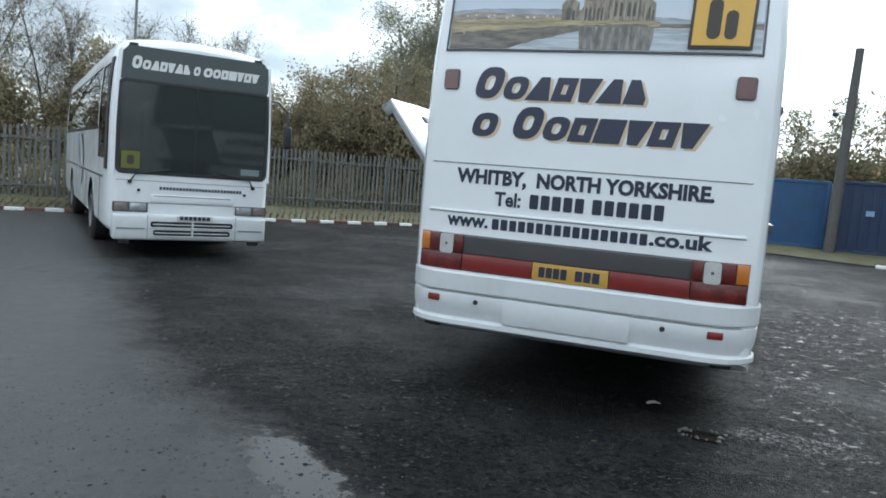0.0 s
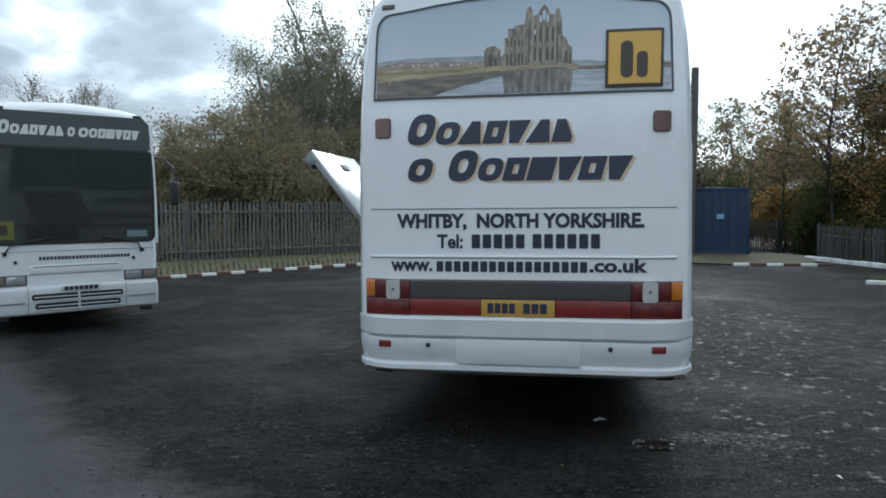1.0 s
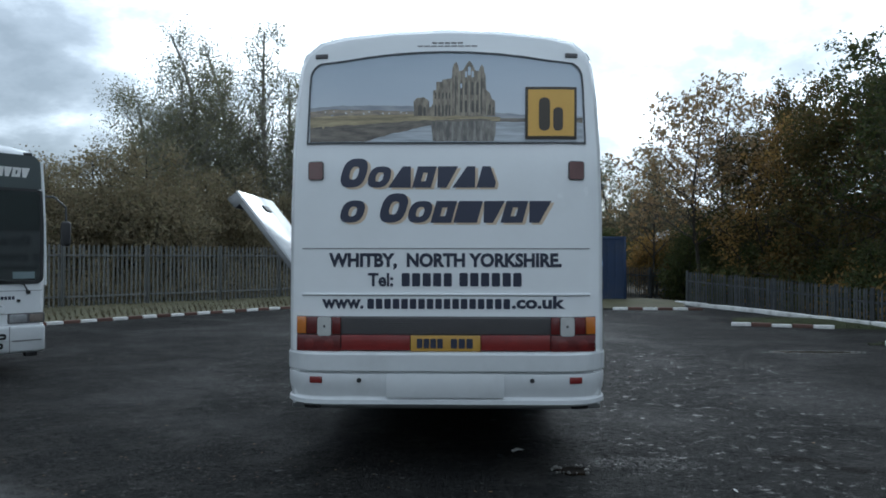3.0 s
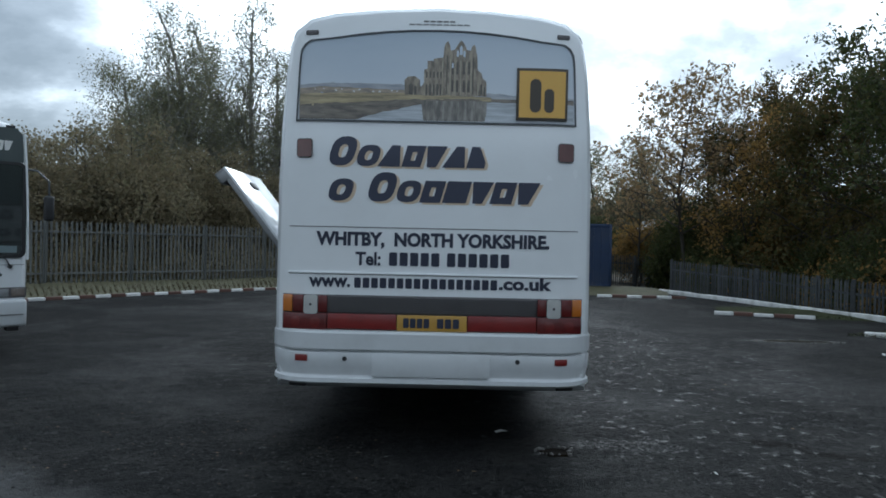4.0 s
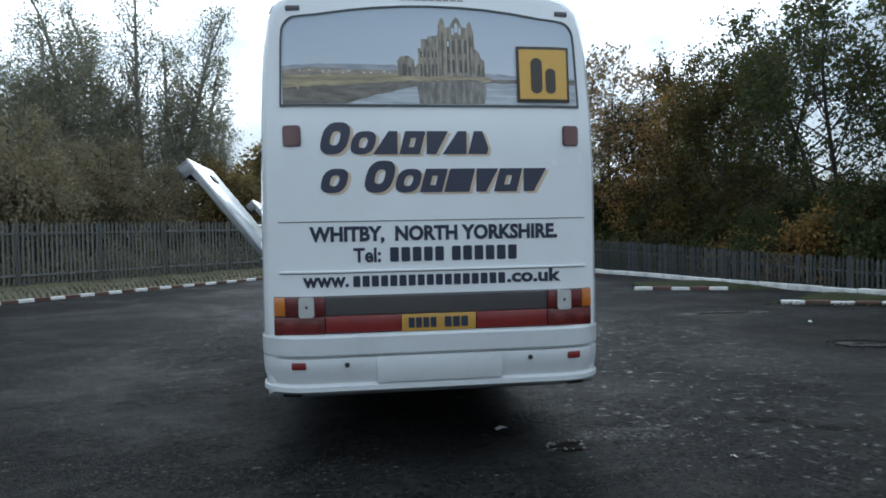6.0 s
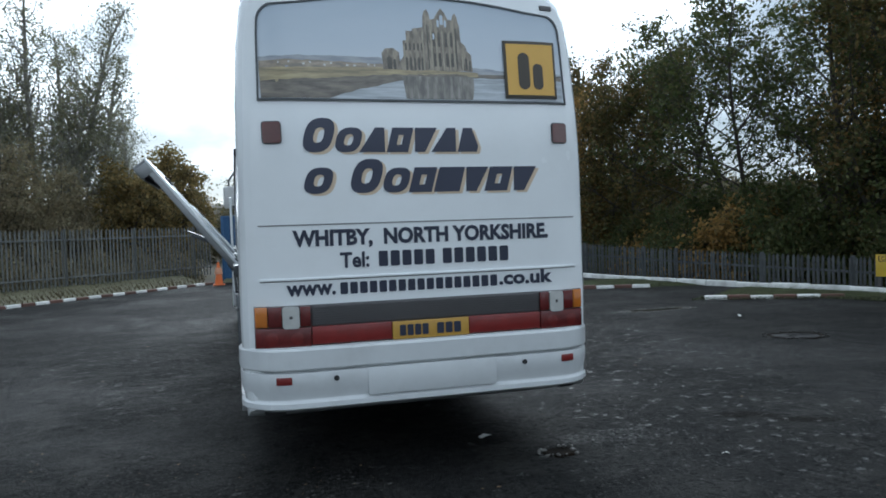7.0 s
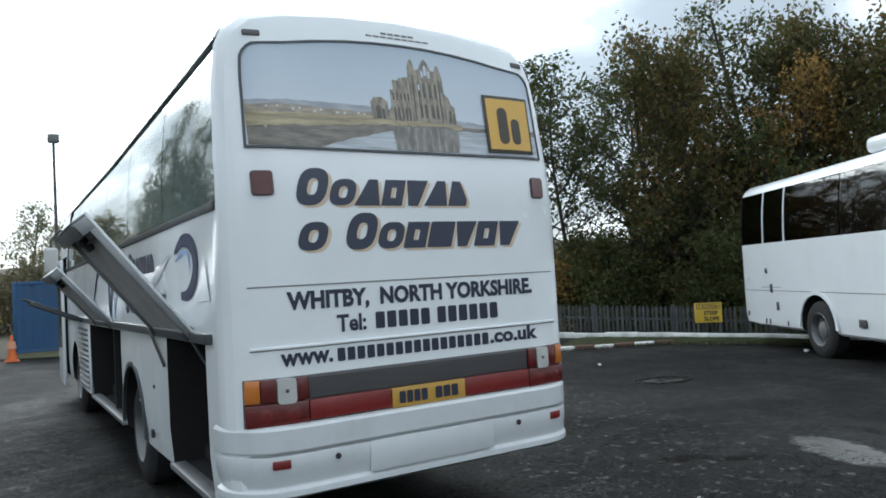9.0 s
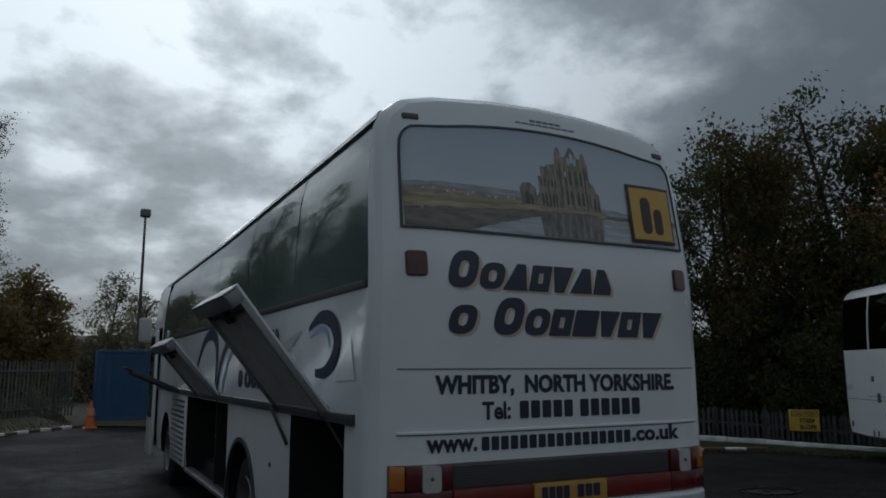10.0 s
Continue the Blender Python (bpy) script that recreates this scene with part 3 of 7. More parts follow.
def build_ground():
    xs = sorted(set([-1500, -700, -300, -150, -80, -50] + list(np.arange(-40, 40.1, 1.0)) + [50, 80, 150, 300, 700, 1500]))
    ys = sorted(set([-1500, -700, -300, -150, -80, -50] + list(np.arange(-40, 70.1, 1.0)) + [85, 110, 150, 300, 700, 1500]))
    bm = bmesh.new()
    grid = [[bm.verts.new((x, y, ground_height(x, y) + (0.03 * noise.noise(Vector((x * 0.5, y * 0.5, 0))) if abs(x) < 60 and x > right_edge(min(max(y, -14), 26.6)) + 0.6 else 0))) for x in xs] for y in ys]
    for j in range(len(ys) - 1):
        for i in range(len(xs) - 1):
            bm.faces.new((grid[j][i], grid[j][i + 1], grid[j + 1][i + 1], grid[j + 1][i]))
    tagged(part("ground", bm, SOIL), "rough earth with leaf litter round the yard", "ground", kind="structure")
    # the tarmac sheet, cut along both kerb lines
    edge = [(-27, 2), (-16, 12.8), (-11.4, 17.5), (-8.8, 21.0), (-6.9, 23.4), (-3.2, 27.7), (-2.6, 30.5), (6.5, 30.5), (7.0, 26.6), (8.3, 22.3), (9.1, 18.3), (9.9, 15.8), (10.8, 13.9), (11.35, 11.5), (11.7, 6.0), (12.0, -14.0), (12, -30), (-27, -30)]
    bm = bmesh.new()
    f = bm.faces.new([bm.verts.new((x, y, 0)) for x, y in edge])
    r = bmesh.ops.extrude_face_region(bm, geom=[f])
    bmesh.ops.translate(bm, vec=(0, 0, -0.3), verts=[v for v in r["geom"] if isinstance(v, bmesh.types.BMVert)])
    bmesh.ops.recalc_face_normals(bm, faces=bm.faces)
    tagged(part("pavement", bm, ASPHALT, shade=False), "dark damp coarse tarmac of a coach yard with puddles", "tarmac", kind="structure")


def build_rough_patch():
    """The worn tarmac round the coaches, with its real lumps and hollows."""
    xs, ys = np.arange(-9.0, 10.01, 0.045), np.arange(-0.6, 13.0, 0.045)
    rng = np.random.default_rng(77)
    gx, gy = np.meshgrid(xs, ys)
    z = np.zeros_like(gx)
    for wave, amp in ((1.1, 0.004), (0.42, 0.0035), (0.2, 0.003), (0.1, 0.0022)):
        nx, ny = int(19.2 / wave) + 3, int(13.8 / wave) + 3
        lat = rng.normal(0, 1, (ny, nx))
        fx, fy = (gx + 9.0) / wave, (gy + 0.6) / wave
        ix, iy = fx.astype(int), fy.astype(int)
        u, v = fx - ix, fy - iy
        u, v = u * u * (3 - 2 * u), v * v * (3 - 2 * v)
        z += amp * ((lat[iy, ix] * (1 - u) + lat[iy, ix + 1] * u) * (1 - v) + (lat[iy + 1, ix] * (1 - u) + lat[iy + 1, ix + 1] * u) * v)
    z += rng.normal(0, 0.0011, z.shape)
    rim = np.minimum(np.minimum(gx + 9.0, 10.0 - gx), np.minimum(gy + 0.6, 12.95 - gy))
    calm = np.clip((0.5 * gx + gy - 2.4) * 1.2, 0.1, 1)
    for cx, cy, rx, ry in ((-2.12, 3.5, 0.5, 0.3), (3.15, 5.08, 0.4, 0.55),):
        calm = np.minimum(calm, np.clip((np.hypot((gx - cx) / rx, (gy - cy) / ry) - 0.9) * 2, 0.02, 1))
    z = 0.014 + z * calm
    z = np.where(rim < 0.6, -0.02 + (z + 0.02) * np.clip(rim / 0.6, 0, 1), np.maximum(z, 0.003))
    ny, nx = gx.shape
    me = bpy.data.meshes.new("pavement")
    idx = np.arange(nx * ny).reshape(ny, nx)
    quads = np.stack([idx[:-1, :-1], idx[:-1, 1:], idx[1:, 1:], idx[1:, :-1]], -1).reshape(-1)
    me.vertices.add(nx * ny)
    me.loops.add(len(quads))
    me.polygons.add(len(quads) // 4)
    me.vertices.foreach_set("co", np.stack([gx, gy, z], -1).ravel())
    me.loops.foreach_set("vertex_index", quads.astype(np.int32))
    me.polygons.foreach_set("loop_start", np.arange(0, len(quads), 4, dtype=np.int32))
    me.update(calc_edges=True)
    me.materials.append(ASPHALT)
    me.polygons.foreach_set("use_smooth", [True] * len(me.polygons))
    tagged(part("pavement", me, ASPHALT, shade=False), "worn lumpy damp tarmac round the coaches", "tarmac", kind="structure")


build_ground()
build_rough_patch()


def strip(name, inner, outer, z0, z1, mat, label):
    """A bank of turf between two lines of points."""
    bm = bmesh.new()
    random.seed(11)
    rows = []
    for a, b in zip(inner, outer):
        a, b = Vector((*a, z0)), Vector((*b, z1))
        rows.append([a.lerp(b, k / 6) + Vector((0, 0, 0.05 * math.sin(math.pi * k / 6) + (random.uniform(-0.02, 0.03) if 0 < k < 6 else 0))) for k in range(7)])
    vs = [[bm.verts.new(p) for p in r] for r in rows]
    for a, b in zip(vs, vs[1:]):
        for k in range(6):
            bm.faces.new((a[k], a[k + 1], b[k + 1], b[k]))
    bmesh.ops.recalc_face_normals(bm, faces=bm.faces)
    for f in bm.faces:
        if f.normal.z < 0:
            f.normal_flip()
    return tagged(part(name, bm, mat), label, "verge", kind="structure")


def resample(line, n):
    line = [Vector(p) for p in line]
    ls = [0.0]
    for a, b in zip(line, line[1:]):
        ls.append(ls[-1] + (b - a).length)
    out = []
    for i in range(n):
        s = ls[-1] * i / (n - 1)
        out.append((float(np.interp(s, ls, [p.x for p in line])), float(np.interp(s, ls, [p.y for p in line]))))
    return out


LEFT_FENCE = [(-30.0, 1.0), (-19.2, 13.6), (-13.2, 22.3), (-7.9, 28.4), (-3.2, 32.8)]
RIGHT_FENCE = [(p + 0.42, q + 0.12) for p, q in RIGHT_KERB]
strip("verge", resample([(p - 0.1, q + 0.1) for p, q in LEFT_KERB], 60), resample([(p - 2.2, q + 2.2) for p, q in LEFT_FENCE], 60), 0.06, 0.12, GRASS, "rough grass verge between kerb and steel fence")
strip("verge", resample([(6.0, 18.15), (8.1, 17.4), (9.4, 17.0)], 10), resample([(6.6, 20.2), (8.2, 20.6), (8.7, 20.3)], 10), 0.005, 0.02, MOSS, "mossy grass patch behind painted kerb blocks")
strip("verge", resample([(7.4, 14.05), (9.4, 13.1), (10.6, 11.2), (10.9, 9.4)], 14), resample([(9.85, 15.9), (10.75, 13.9), (11.25, 11.8), (11.4, 9.0)], 14), 0.005, 0.02, MOSS, "mossy grass patch behind painted kerb blocks")
strip("verge", resample([(-2.8, 28.0), (1.0, 25.2), (4.0, 24.0), (6.4, 23.8), (7.0, 25.5)], 16), resample([(-2.4, 31.0), (1.5, 30.5), (4.5, 30.0), (6.8, 29.0), (7.2, 28.0)], 16), 0.03, 0.08, GRASS, "trodden grass verge in front of blue containers")


# ---- kerbs ----
def kerb_piece_mesh(length, mat, name):
    bm = box(bmesh.new(), 0.006, length - 0.006, -0.065, 0.065, -0.12, 0.115, 0.018, 2)
    return smooth(mesh_from(name, bm, mat))


def build_kerb(line, step, mats, label, shift=0.0):
    root = thing("kerb", label, "kerb", kind="structure")
    meshes = [kerb_piece_mesh(step, m, "kerbstone") for m in mats]
    random.seed(5)
    for i, (p, a) in enumerate(along(line, step)):
        ob = new("kerbstone", meshes[i % len(meshes)])
        ob.parent = root
        ob.matrix_basis = pose(p.x, p.y, shift + random.uniform(-0.012, 0.008), random.uniform(-1.5, 1.5), 0, a + random.uniform(-1, 1))
    return root


# ---- steel palisade fences ----
def pale_mesh(h, mat):
    """A W-section pale with a three-pointed head."""
    xs = [-0.034, -0.014, 0.0, 0.014, 0.034]
    ys = [0.0, 0.014, 0.002, 0.014, 0.0]
    tops = [h - 0.07, h - 0.02, h, h - 0.02, h - 0.07]
    bm = bmesh.new()
    front = [(bm.verts.new((x, y, 0)), bm.verts.new((x, y, t))) for x, y, t in zip(xs, ys, tops)]
    back = [(bm.verts.new((x, y + 0.006, 0)), bm.verts.new((x, y + 0.006, t))) for x, y, t in zip(xs, ys, tops)]
    for i in range(4):
        bm.faces.new((front[i][0], front[i + 1][0], front[i + 1][1], front[i][1]))
        bm.faces.new((back[i + 1][0], back[i][0], back[i][1], back[i + 1][1]))
        bm.faces.new((front[i][1], front[i + 1][1], back[i + 1][1], back[i][1]))
    bm.faces.new((front[0][0], front[0][1], back[0][1], back[0][0]))
    bm.faces.new((front[4][1], front[4][0], back[4][0], back[4][1]))
    bmesh.ops.recalc_face_normals(bm, faces=bm.faces)
    return mesh_from("pale", bm, mat)


def build_fence(line, tops, h, step, label, side, mat=STEEL):
    """A run of pales on two rails between posts; tops: the height of the pales' heads at each point of the line."""
    root = thing("palisade_fence", label, "fence", kind="structure")
    pale = pale_mesh(h, mat)
    post = mesh_from("post", box(box(bmesh.new(), -0.05, 0.05, 0.0, 0.012, -0.3, h + 0.02), -0.006, 0.006, 0.012, 0.09, -0.3, h + 0.02), mat)
    random.seed(21)
    for a, b, ta, tb in zip(line, line[1:], tops, tops[1:]):
        a, b = Vector(a), Vector(b)
        d, n = (b - a).length, (b - a).normalized()
        flat = math.degrees(math.atan2(n.y, n.x))
        ang = flat + (180 if side < 0 else 0)
        for zz in (0.35, h - 0.35):
            part("rail", new_box(0, math.hypot(d, tb - ta), 0.0, 0.045, -0.025, 0.025), mat, root, at=pose(a.x, a.y, ta - h + zz, 0, 0, flat) @ pose(0, 0, 0, 0, -math.degrees(math.atan2(tb - ta, d)), 0))
        for k in range(int(d / 2.75) + 1):
            f = min(1.0, k * 2.75 / d)
            p = a.lerp(b, f)
            ob = new("post", post)
            ob.parent = root
            ob.matrix_basis = pose(p.x, p.y, ta + (tb - ta) * f - h, 0, 0, ang)
        k = int(d / step)
        q = Vector((-n.y, n.x)) * (-0.012 if side > 0 else 0.057)
        for i in range(k):
            f = (i + 0.5) / k
            p = a.lerp(b, f) + q
            ob = new("pale", pale)
            ob.parent = root
            ob.matrix_basis = pose(p.x, p.y, ta + (tb - ta) * f - h + random.uniform(-0.012, 0.012), random.uniform(-0.6, 0.6), random.uniform(-0.8, 0.8), ang)
    return root


# ---- wheels ----
def wheel(parent, x, y, side, r=0.5, w=0.28, z=None):
    z = r if z is None else z
    at = pose(x, y, z, 0, 0, 0 if side > 0 else 180)
    bm = bmesh.new()
    prof = [(-w / 2, r * 0.58), (-w / 2 - 0.01, r * 0.75), (-w / 2 + 0.02, r * 0.94), (-w / 2 + 0.05, r), (w / 2 - 0.05, r), (w / 2 - 0.02, r * 0.94), (w / 2 + 0.01, r * 0.75), (w / 2, r * 0.58)]
    n = 36
    rings = [[(px, pr * math.cos(2 * math.pi * k / n), pr * math.sin(2 * math.pi * k / n)) for px, pr in prof] for k in range(n)]
    vs = [[bm.verts.new(p) for p in q] for q in rings]
    for k in range(n):
        for i in range(len(prof) - 1):
            bm.faces.new((vs[k][i], vs[k][i + 1], vs[(k + 1) % n][i + 1], vs[(k + 1) % n][i]))
    bmesh.ops.recalc_face_normals(bm, faces=bm.faces)
    root = part("wheel", bm, TYRE, parent, "black coach tyre with grey steel rim", at=at)
    bm = bmesh.new()
    prof = [(w / 2 - 0.0, r * 0.585), (w / 2 + 0.012, r * 0.57), (w / 2 - 0.02, r * 0.53), (w / 2 - 0.11, r * 0.5), (w / 2 - 0.12, r * 0.3), (w / 2 - 0.05, r * 0.27), (w / 2 - 0.03, r * 0.1), (w / 2 - 0.03, 0.005)]
    rings = [[(px, pr * math.cos(2 * math.pi * k / n), pr * math.sin(2 * math.pi * k / n)) for px, pr in prof] for k in range(n)]
    vs = [[bm.verts.new(p) for p in q] for q in rings]
    for k in range(n):
        for i in range(len(prof) - 1):
            bm.faces.new((vs[k][i], vs[k][i + 1], vs[(k + 1) % n][i + 1], vs[(k + 1) % n][i]))
    for k in range(10):
        a = 2 * math.pi * k / 10
        cyl(bm, Matrix.Translation((w / 2 - 0.1, r * 0.38 * math.cos(a), r * 0.38 * math.sin(a))) @ pose(0, 0, 0, 0, 90, 0), 0.018, 0.014, 0.05, 6)
    bmesh.ops.recalc_face_normals(bm, faces=bm.faces)
    part("rim", bm, RIM, root, "grey steel rim")
    return root


# ---- coach bodies ----
PROFILE = [(1.18, 0.42), (1.226, 0.48), (1.247, 0.75), (1.25, 1.2), (1.245, 2.1), (1.227, 2.55), (1.195, 2.95), (1.155, 3.2), (1.11, 3.3), (1.0, 3.385), (0.8, 3.43), (0.4, 3.47), (0.0, 3.485)]


def body_ring(y, inset, zmin, scale=1.0, tall=3.485):
    pts = []
    for x, z in PROFILE:
        zz = z if z < 2.2 else 2.2 + (z - 2.2) * (tall - 2.2) / 1.285
        f = min(1.0, max(0.0, (zz - tall + 1.1) / 0.9))
        pts.append((x * (1 - inset / 1.275) * scale, y, max(zmin, zz - inset * f)))
    return pts + [(-x, yy, z) for x, yy, z in pts[-2::-1]]


def side_x(z, tall=3.485):
    zs = [q if q < 2.2 else 2.2 + (q - 2.2) * (tall - 2.2) / 1.285 for _, q in PROFILE]
    return float(np.interp(z, zs, [p for p, _ in PROFILE]))


def coach_body(root, length, tall, arches, recesses, boxes_cut, front_round=0.22):
    """The painted shell, with wheel arches, glazing recesses and luggage bays taken out of it."""
    st = [(0.03, 0.1, 0.56), (0.05, 0.05, 0.56), (0.1, 0.015, 0.54), (0.18, 0.0, 0.5), (0.7, 0.0, 0.44), (length - 0.5, 0.0, 0.36), (length - 0.22, 0.03, 0.34), (length - 0.08, front_round * 0.45, 0.34), (length - 0.02, front_round * 0.8, 0.36), (length, front_round, 0.38)]
    bm = loft(bmesh.new(), [body_ring(y, i, z, tall=tall) for y, i, z in st])
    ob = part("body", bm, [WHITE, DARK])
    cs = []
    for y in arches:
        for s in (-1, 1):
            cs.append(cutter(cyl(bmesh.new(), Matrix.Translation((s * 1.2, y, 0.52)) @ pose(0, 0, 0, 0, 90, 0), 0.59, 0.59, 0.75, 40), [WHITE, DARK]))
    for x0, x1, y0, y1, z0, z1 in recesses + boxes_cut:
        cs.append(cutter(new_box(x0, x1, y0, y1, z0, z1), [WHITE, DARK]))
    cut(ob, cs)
    smooth(ob.data, 30)
    ob.parent = root
    tagged(ob, "white painted coach bodywork")
    return ob


def arch_lip(r0, r1, y0, y1):
    """A half ring round a wheel opening."""
    rings = []
    for k in range(25):
        a = math.pi * k / 24
        c, q = math.cos(a), math.sin(a)
        rings.append([(r0 * c, y0, r0 * q), (r1 * c, y0, r1 * q), (r1 * c, y1, r1 * q), (r0 * c, y1, r0 * q)])
    return loft(bmesh.new(), rings)


def hug_sides(root, names, d=0.025):
    """Draws side fittings in to the width of the body."""
    for ob in root.children:
        if ob.name.split(".")[0] in names:
            x = sum((ob.matrix_basis @ Vector(c)).x for c in ob.bound_box)
            ob.matrix_basis = Matrix.Translation((d if x < 0 else -d, 0, 0)) @ ob.matrix_basis


def side_pane(root, side, y0, y1, z0, z1, mat, tall=3.485, gap=0.012):
    bm = bmesh.new()
    rows = 5
    vs = []
    for off in (0.004, -0.004):
        g = []
        for k in range(rows):
            z = z0 + (z1 - z0) * k / (rows - 1)
            x = side * (side_x(z, tall) - 0.012 + off)
            g.append((bm.verts.new((x, y0 + gap, z)), bm.verts.new((x, y1 - gap, z))))
        vs.append(g)
    for g in vs:
        for a, b in zip(g, g[1:]):
            bm.faces.new((a[0], a[1], b[1], b[0]))
    o, i = vs
    for a, b, c, d in zip(o, o[1:], i, i[1:]):
        bm.faces.new((a[0], b[0], d[0], c[0]))
        bm.faces.new((a[1], b[1], d[1], c[1]))
    bm.faces.new((o[0][0], o[0][1], i[0][1], i[0][0]))
    bm.faces.new((o[-1][0], o[-1][1], i[-1][1], i[-1][0]))
    bmesh.ops.recalc_face_normals(bm, faces=bm.faces)
    return part("window_pane", bm, mat, root, "tinted bonded side glass")


def pane_pillar(root, side, y, z0, z1, tall=3.485, w=0.05):
    bm = bmesh.new()
    rings = []
    for k in range(5):
        z = z0 + (z1 - z0) * k / 4
        x = side * (side_x(z, tall) - 0.012)
        rings.append([(x - side * 0.14, y - w / 2, z), (x - side * 0.02, y - w / 2, z), (x - side * 0.02, y + w / 2, z), (x - side * 0.14, y + w / 2, z)])
    return part("window_pillar", loft(bm, rings), RUBBER, root)


def side_strip(root, side, y0, y1, z0, z1, mat, name="trim_strip", proud=0.012, tall=3.485, label=""):
    x = side_x((z0 + z1) / 2, tall)
    return part(name, new_box(side * (x - 0.01), side * (x + proud), y0, y1, z0, z1, 0.004), mat, root, label)


def under_frame(root, length, z0=0.34, rear=2.9):
    bm = new_box(-1.0, 1.0, 1.3, length - 0.5, z0 + 0.08, 0.6, 0.03)
    box(bm, -0.35, 0.35, 0.3, 3.2, 0.52, 0.66, 0.02)
    part("underframe", bm, UNDER, root, "dark greasy chassis under the floor")
    for y in (rear, length - 2.9):
        bm = cyl(bmesh.new(), Matrix.Translation((0, y, 0.5)) @ pose(0, 0, 0, 0, 90, 0), 0.09, 0.09, 1.7, 12)
        part("axle", bm, UNDER, root)


def ribbon(pts, widths, depth=0.002):
    """A curved band in x and z along points."""
    bm = bmesh.new()
    n = 28
    ps = [Vector(p) for p in pts]
    out, inn = [], []
    m = len(ps) - 1
    for i in range(n + 1):
        s = i / n * m
        k = min(m - 1, int(s))
        f = s - k
        p0, p1, p2, p3 = ps[max(0, k - 1)], ps[k], ps[k + 1], ps[min(m, k + 2)]
        q = 0.5 * ((2 * p1) + (p2 - p0) * f + (2 * p0 - 5 * p1 + 4 * p2 - p3) * f * f + (3 * p1 - p0 - 3 * p2 + p3) * f ** 3)
        d = 0.5 * ((p2 - p0) + 2 * (2 * p0 - 5 * p1 + 4 * p2 - p3) * f + 3 * (3 * p1 - p0 - 3 * p2 + p3) * f * f)
        d = d.normalized() if d.length > 1e-6 else Vector((1, 0))
        w = float(np.interp(i / n, np.linspace(0, 1, len(widths)), widths)) / 2
        out.append((q.x - d.y * w, q.y + d.x * w))
        inn.append((q.x + d.y * w, q.y - d.x * w))
    for i in range(n):
        quad = [out[i], out[i + 1], inn[i + 1], inn[i]]
        a = [bm.verts.new((x, 0, z)) for x, z in quad]
        b = [bm.verts.new((x, depth, z)) for x, z in quad]
        bm.faces.new(a)
        bm.faces.new(b)
    bmesh.ops.remove_doubles(bm, verts=bm.verts, dist=0.0005)
    bmesh.ops.recalc_face_normals(bm, faces=bm.faces)
    return bm


def luggage_door(root, y0, y1, z, length, tilt, side=-1, paint=None):
    """A top-hinged flap held open: white skin outside, bare metal tray inside with a deep channel along its free edge."""
    w = y1 - y0
    at = pose(side * 1.285, y0, z, 0, tilt, 0)
    skin = part("luggage_door", new_box(0.0, 0.02, 0, w, 0.0, length, 0.006), paint or WHITE, root, "raised luggage door with bare metal back", at=at)
    bm = new_box(-0.04, 0, 0.0, 0.035, 0, length - 0.1, 0.004)
    box(bm, -0.04, 0, w - 0.035, w, 0, length - 0.1, 0.004)
    box(bm, -0.03, 0, 0.035, w - 0.035, 0, 0.04, 0.004)
    part("door_frame", bm, paint or ALU, skin, "worn aluminium frame")
    part("door_lining", new_box(-0.016, -0.002, 0.035, w - 0.035, 0.04, length - 0.1), paint or LINING, skin, "scuffed grey metal lining")
    if length > 0.75 and paint is None:
        bm = new_box(-0.1, 0.0, 0.0, w, length - 0.02, length - 0.004, 0.004)
        box(bm, -0.1, -0.086, 0.0, w, length - 0.11, length - 0.02, 0.004)
        box(bm, -0.1, 0.0, 0.0, 0.014, length - 0.11, length - 0.02, 0.003)
        box(bm, -0.1, 0.0, w - 0.014, w, length - 0.11, length - 0.02, 0.003)
        part("edge_channel", bm, ALU, skin, "deep folded channel along the free edge")
        part("lock_bar", tube(bmesh.new(), [(-0.03, 0.06, length - 0.16), (-0.036, w * 0.5, length - 0.17), (-0.03, w - 0.06, length - 0.16)], 0.01, 6), TRIM, skin)
        part("lock_case", new_box(-0.06, -0.016, w * 0.42, w * 0.52, length - 0.22, length - 0.12, 0.006), RUBBER, skin, "black lock case")
        for k in (0.05, w - 0.05):
            part("hinge", new_box(-0.05, 0.03, k - 0.03, k + 0.03, -0.03, 0.05, 0.008), TRIM, skin, "dark metal hinge")
    part("latch", new_box(0.02, 0.032, w * 0.42, w * 0.58, length - 0.2, length - 0.13, 0.004), RUBBER, skin, "black recessed latch")
    part("hinge_bar", cyl(bmesh.new(), pose(0.0, w / 2, 0.0, 90, 0, 0), 0.022, 0.022, w * 0.9, 10), TRIM, skin)
    return skin


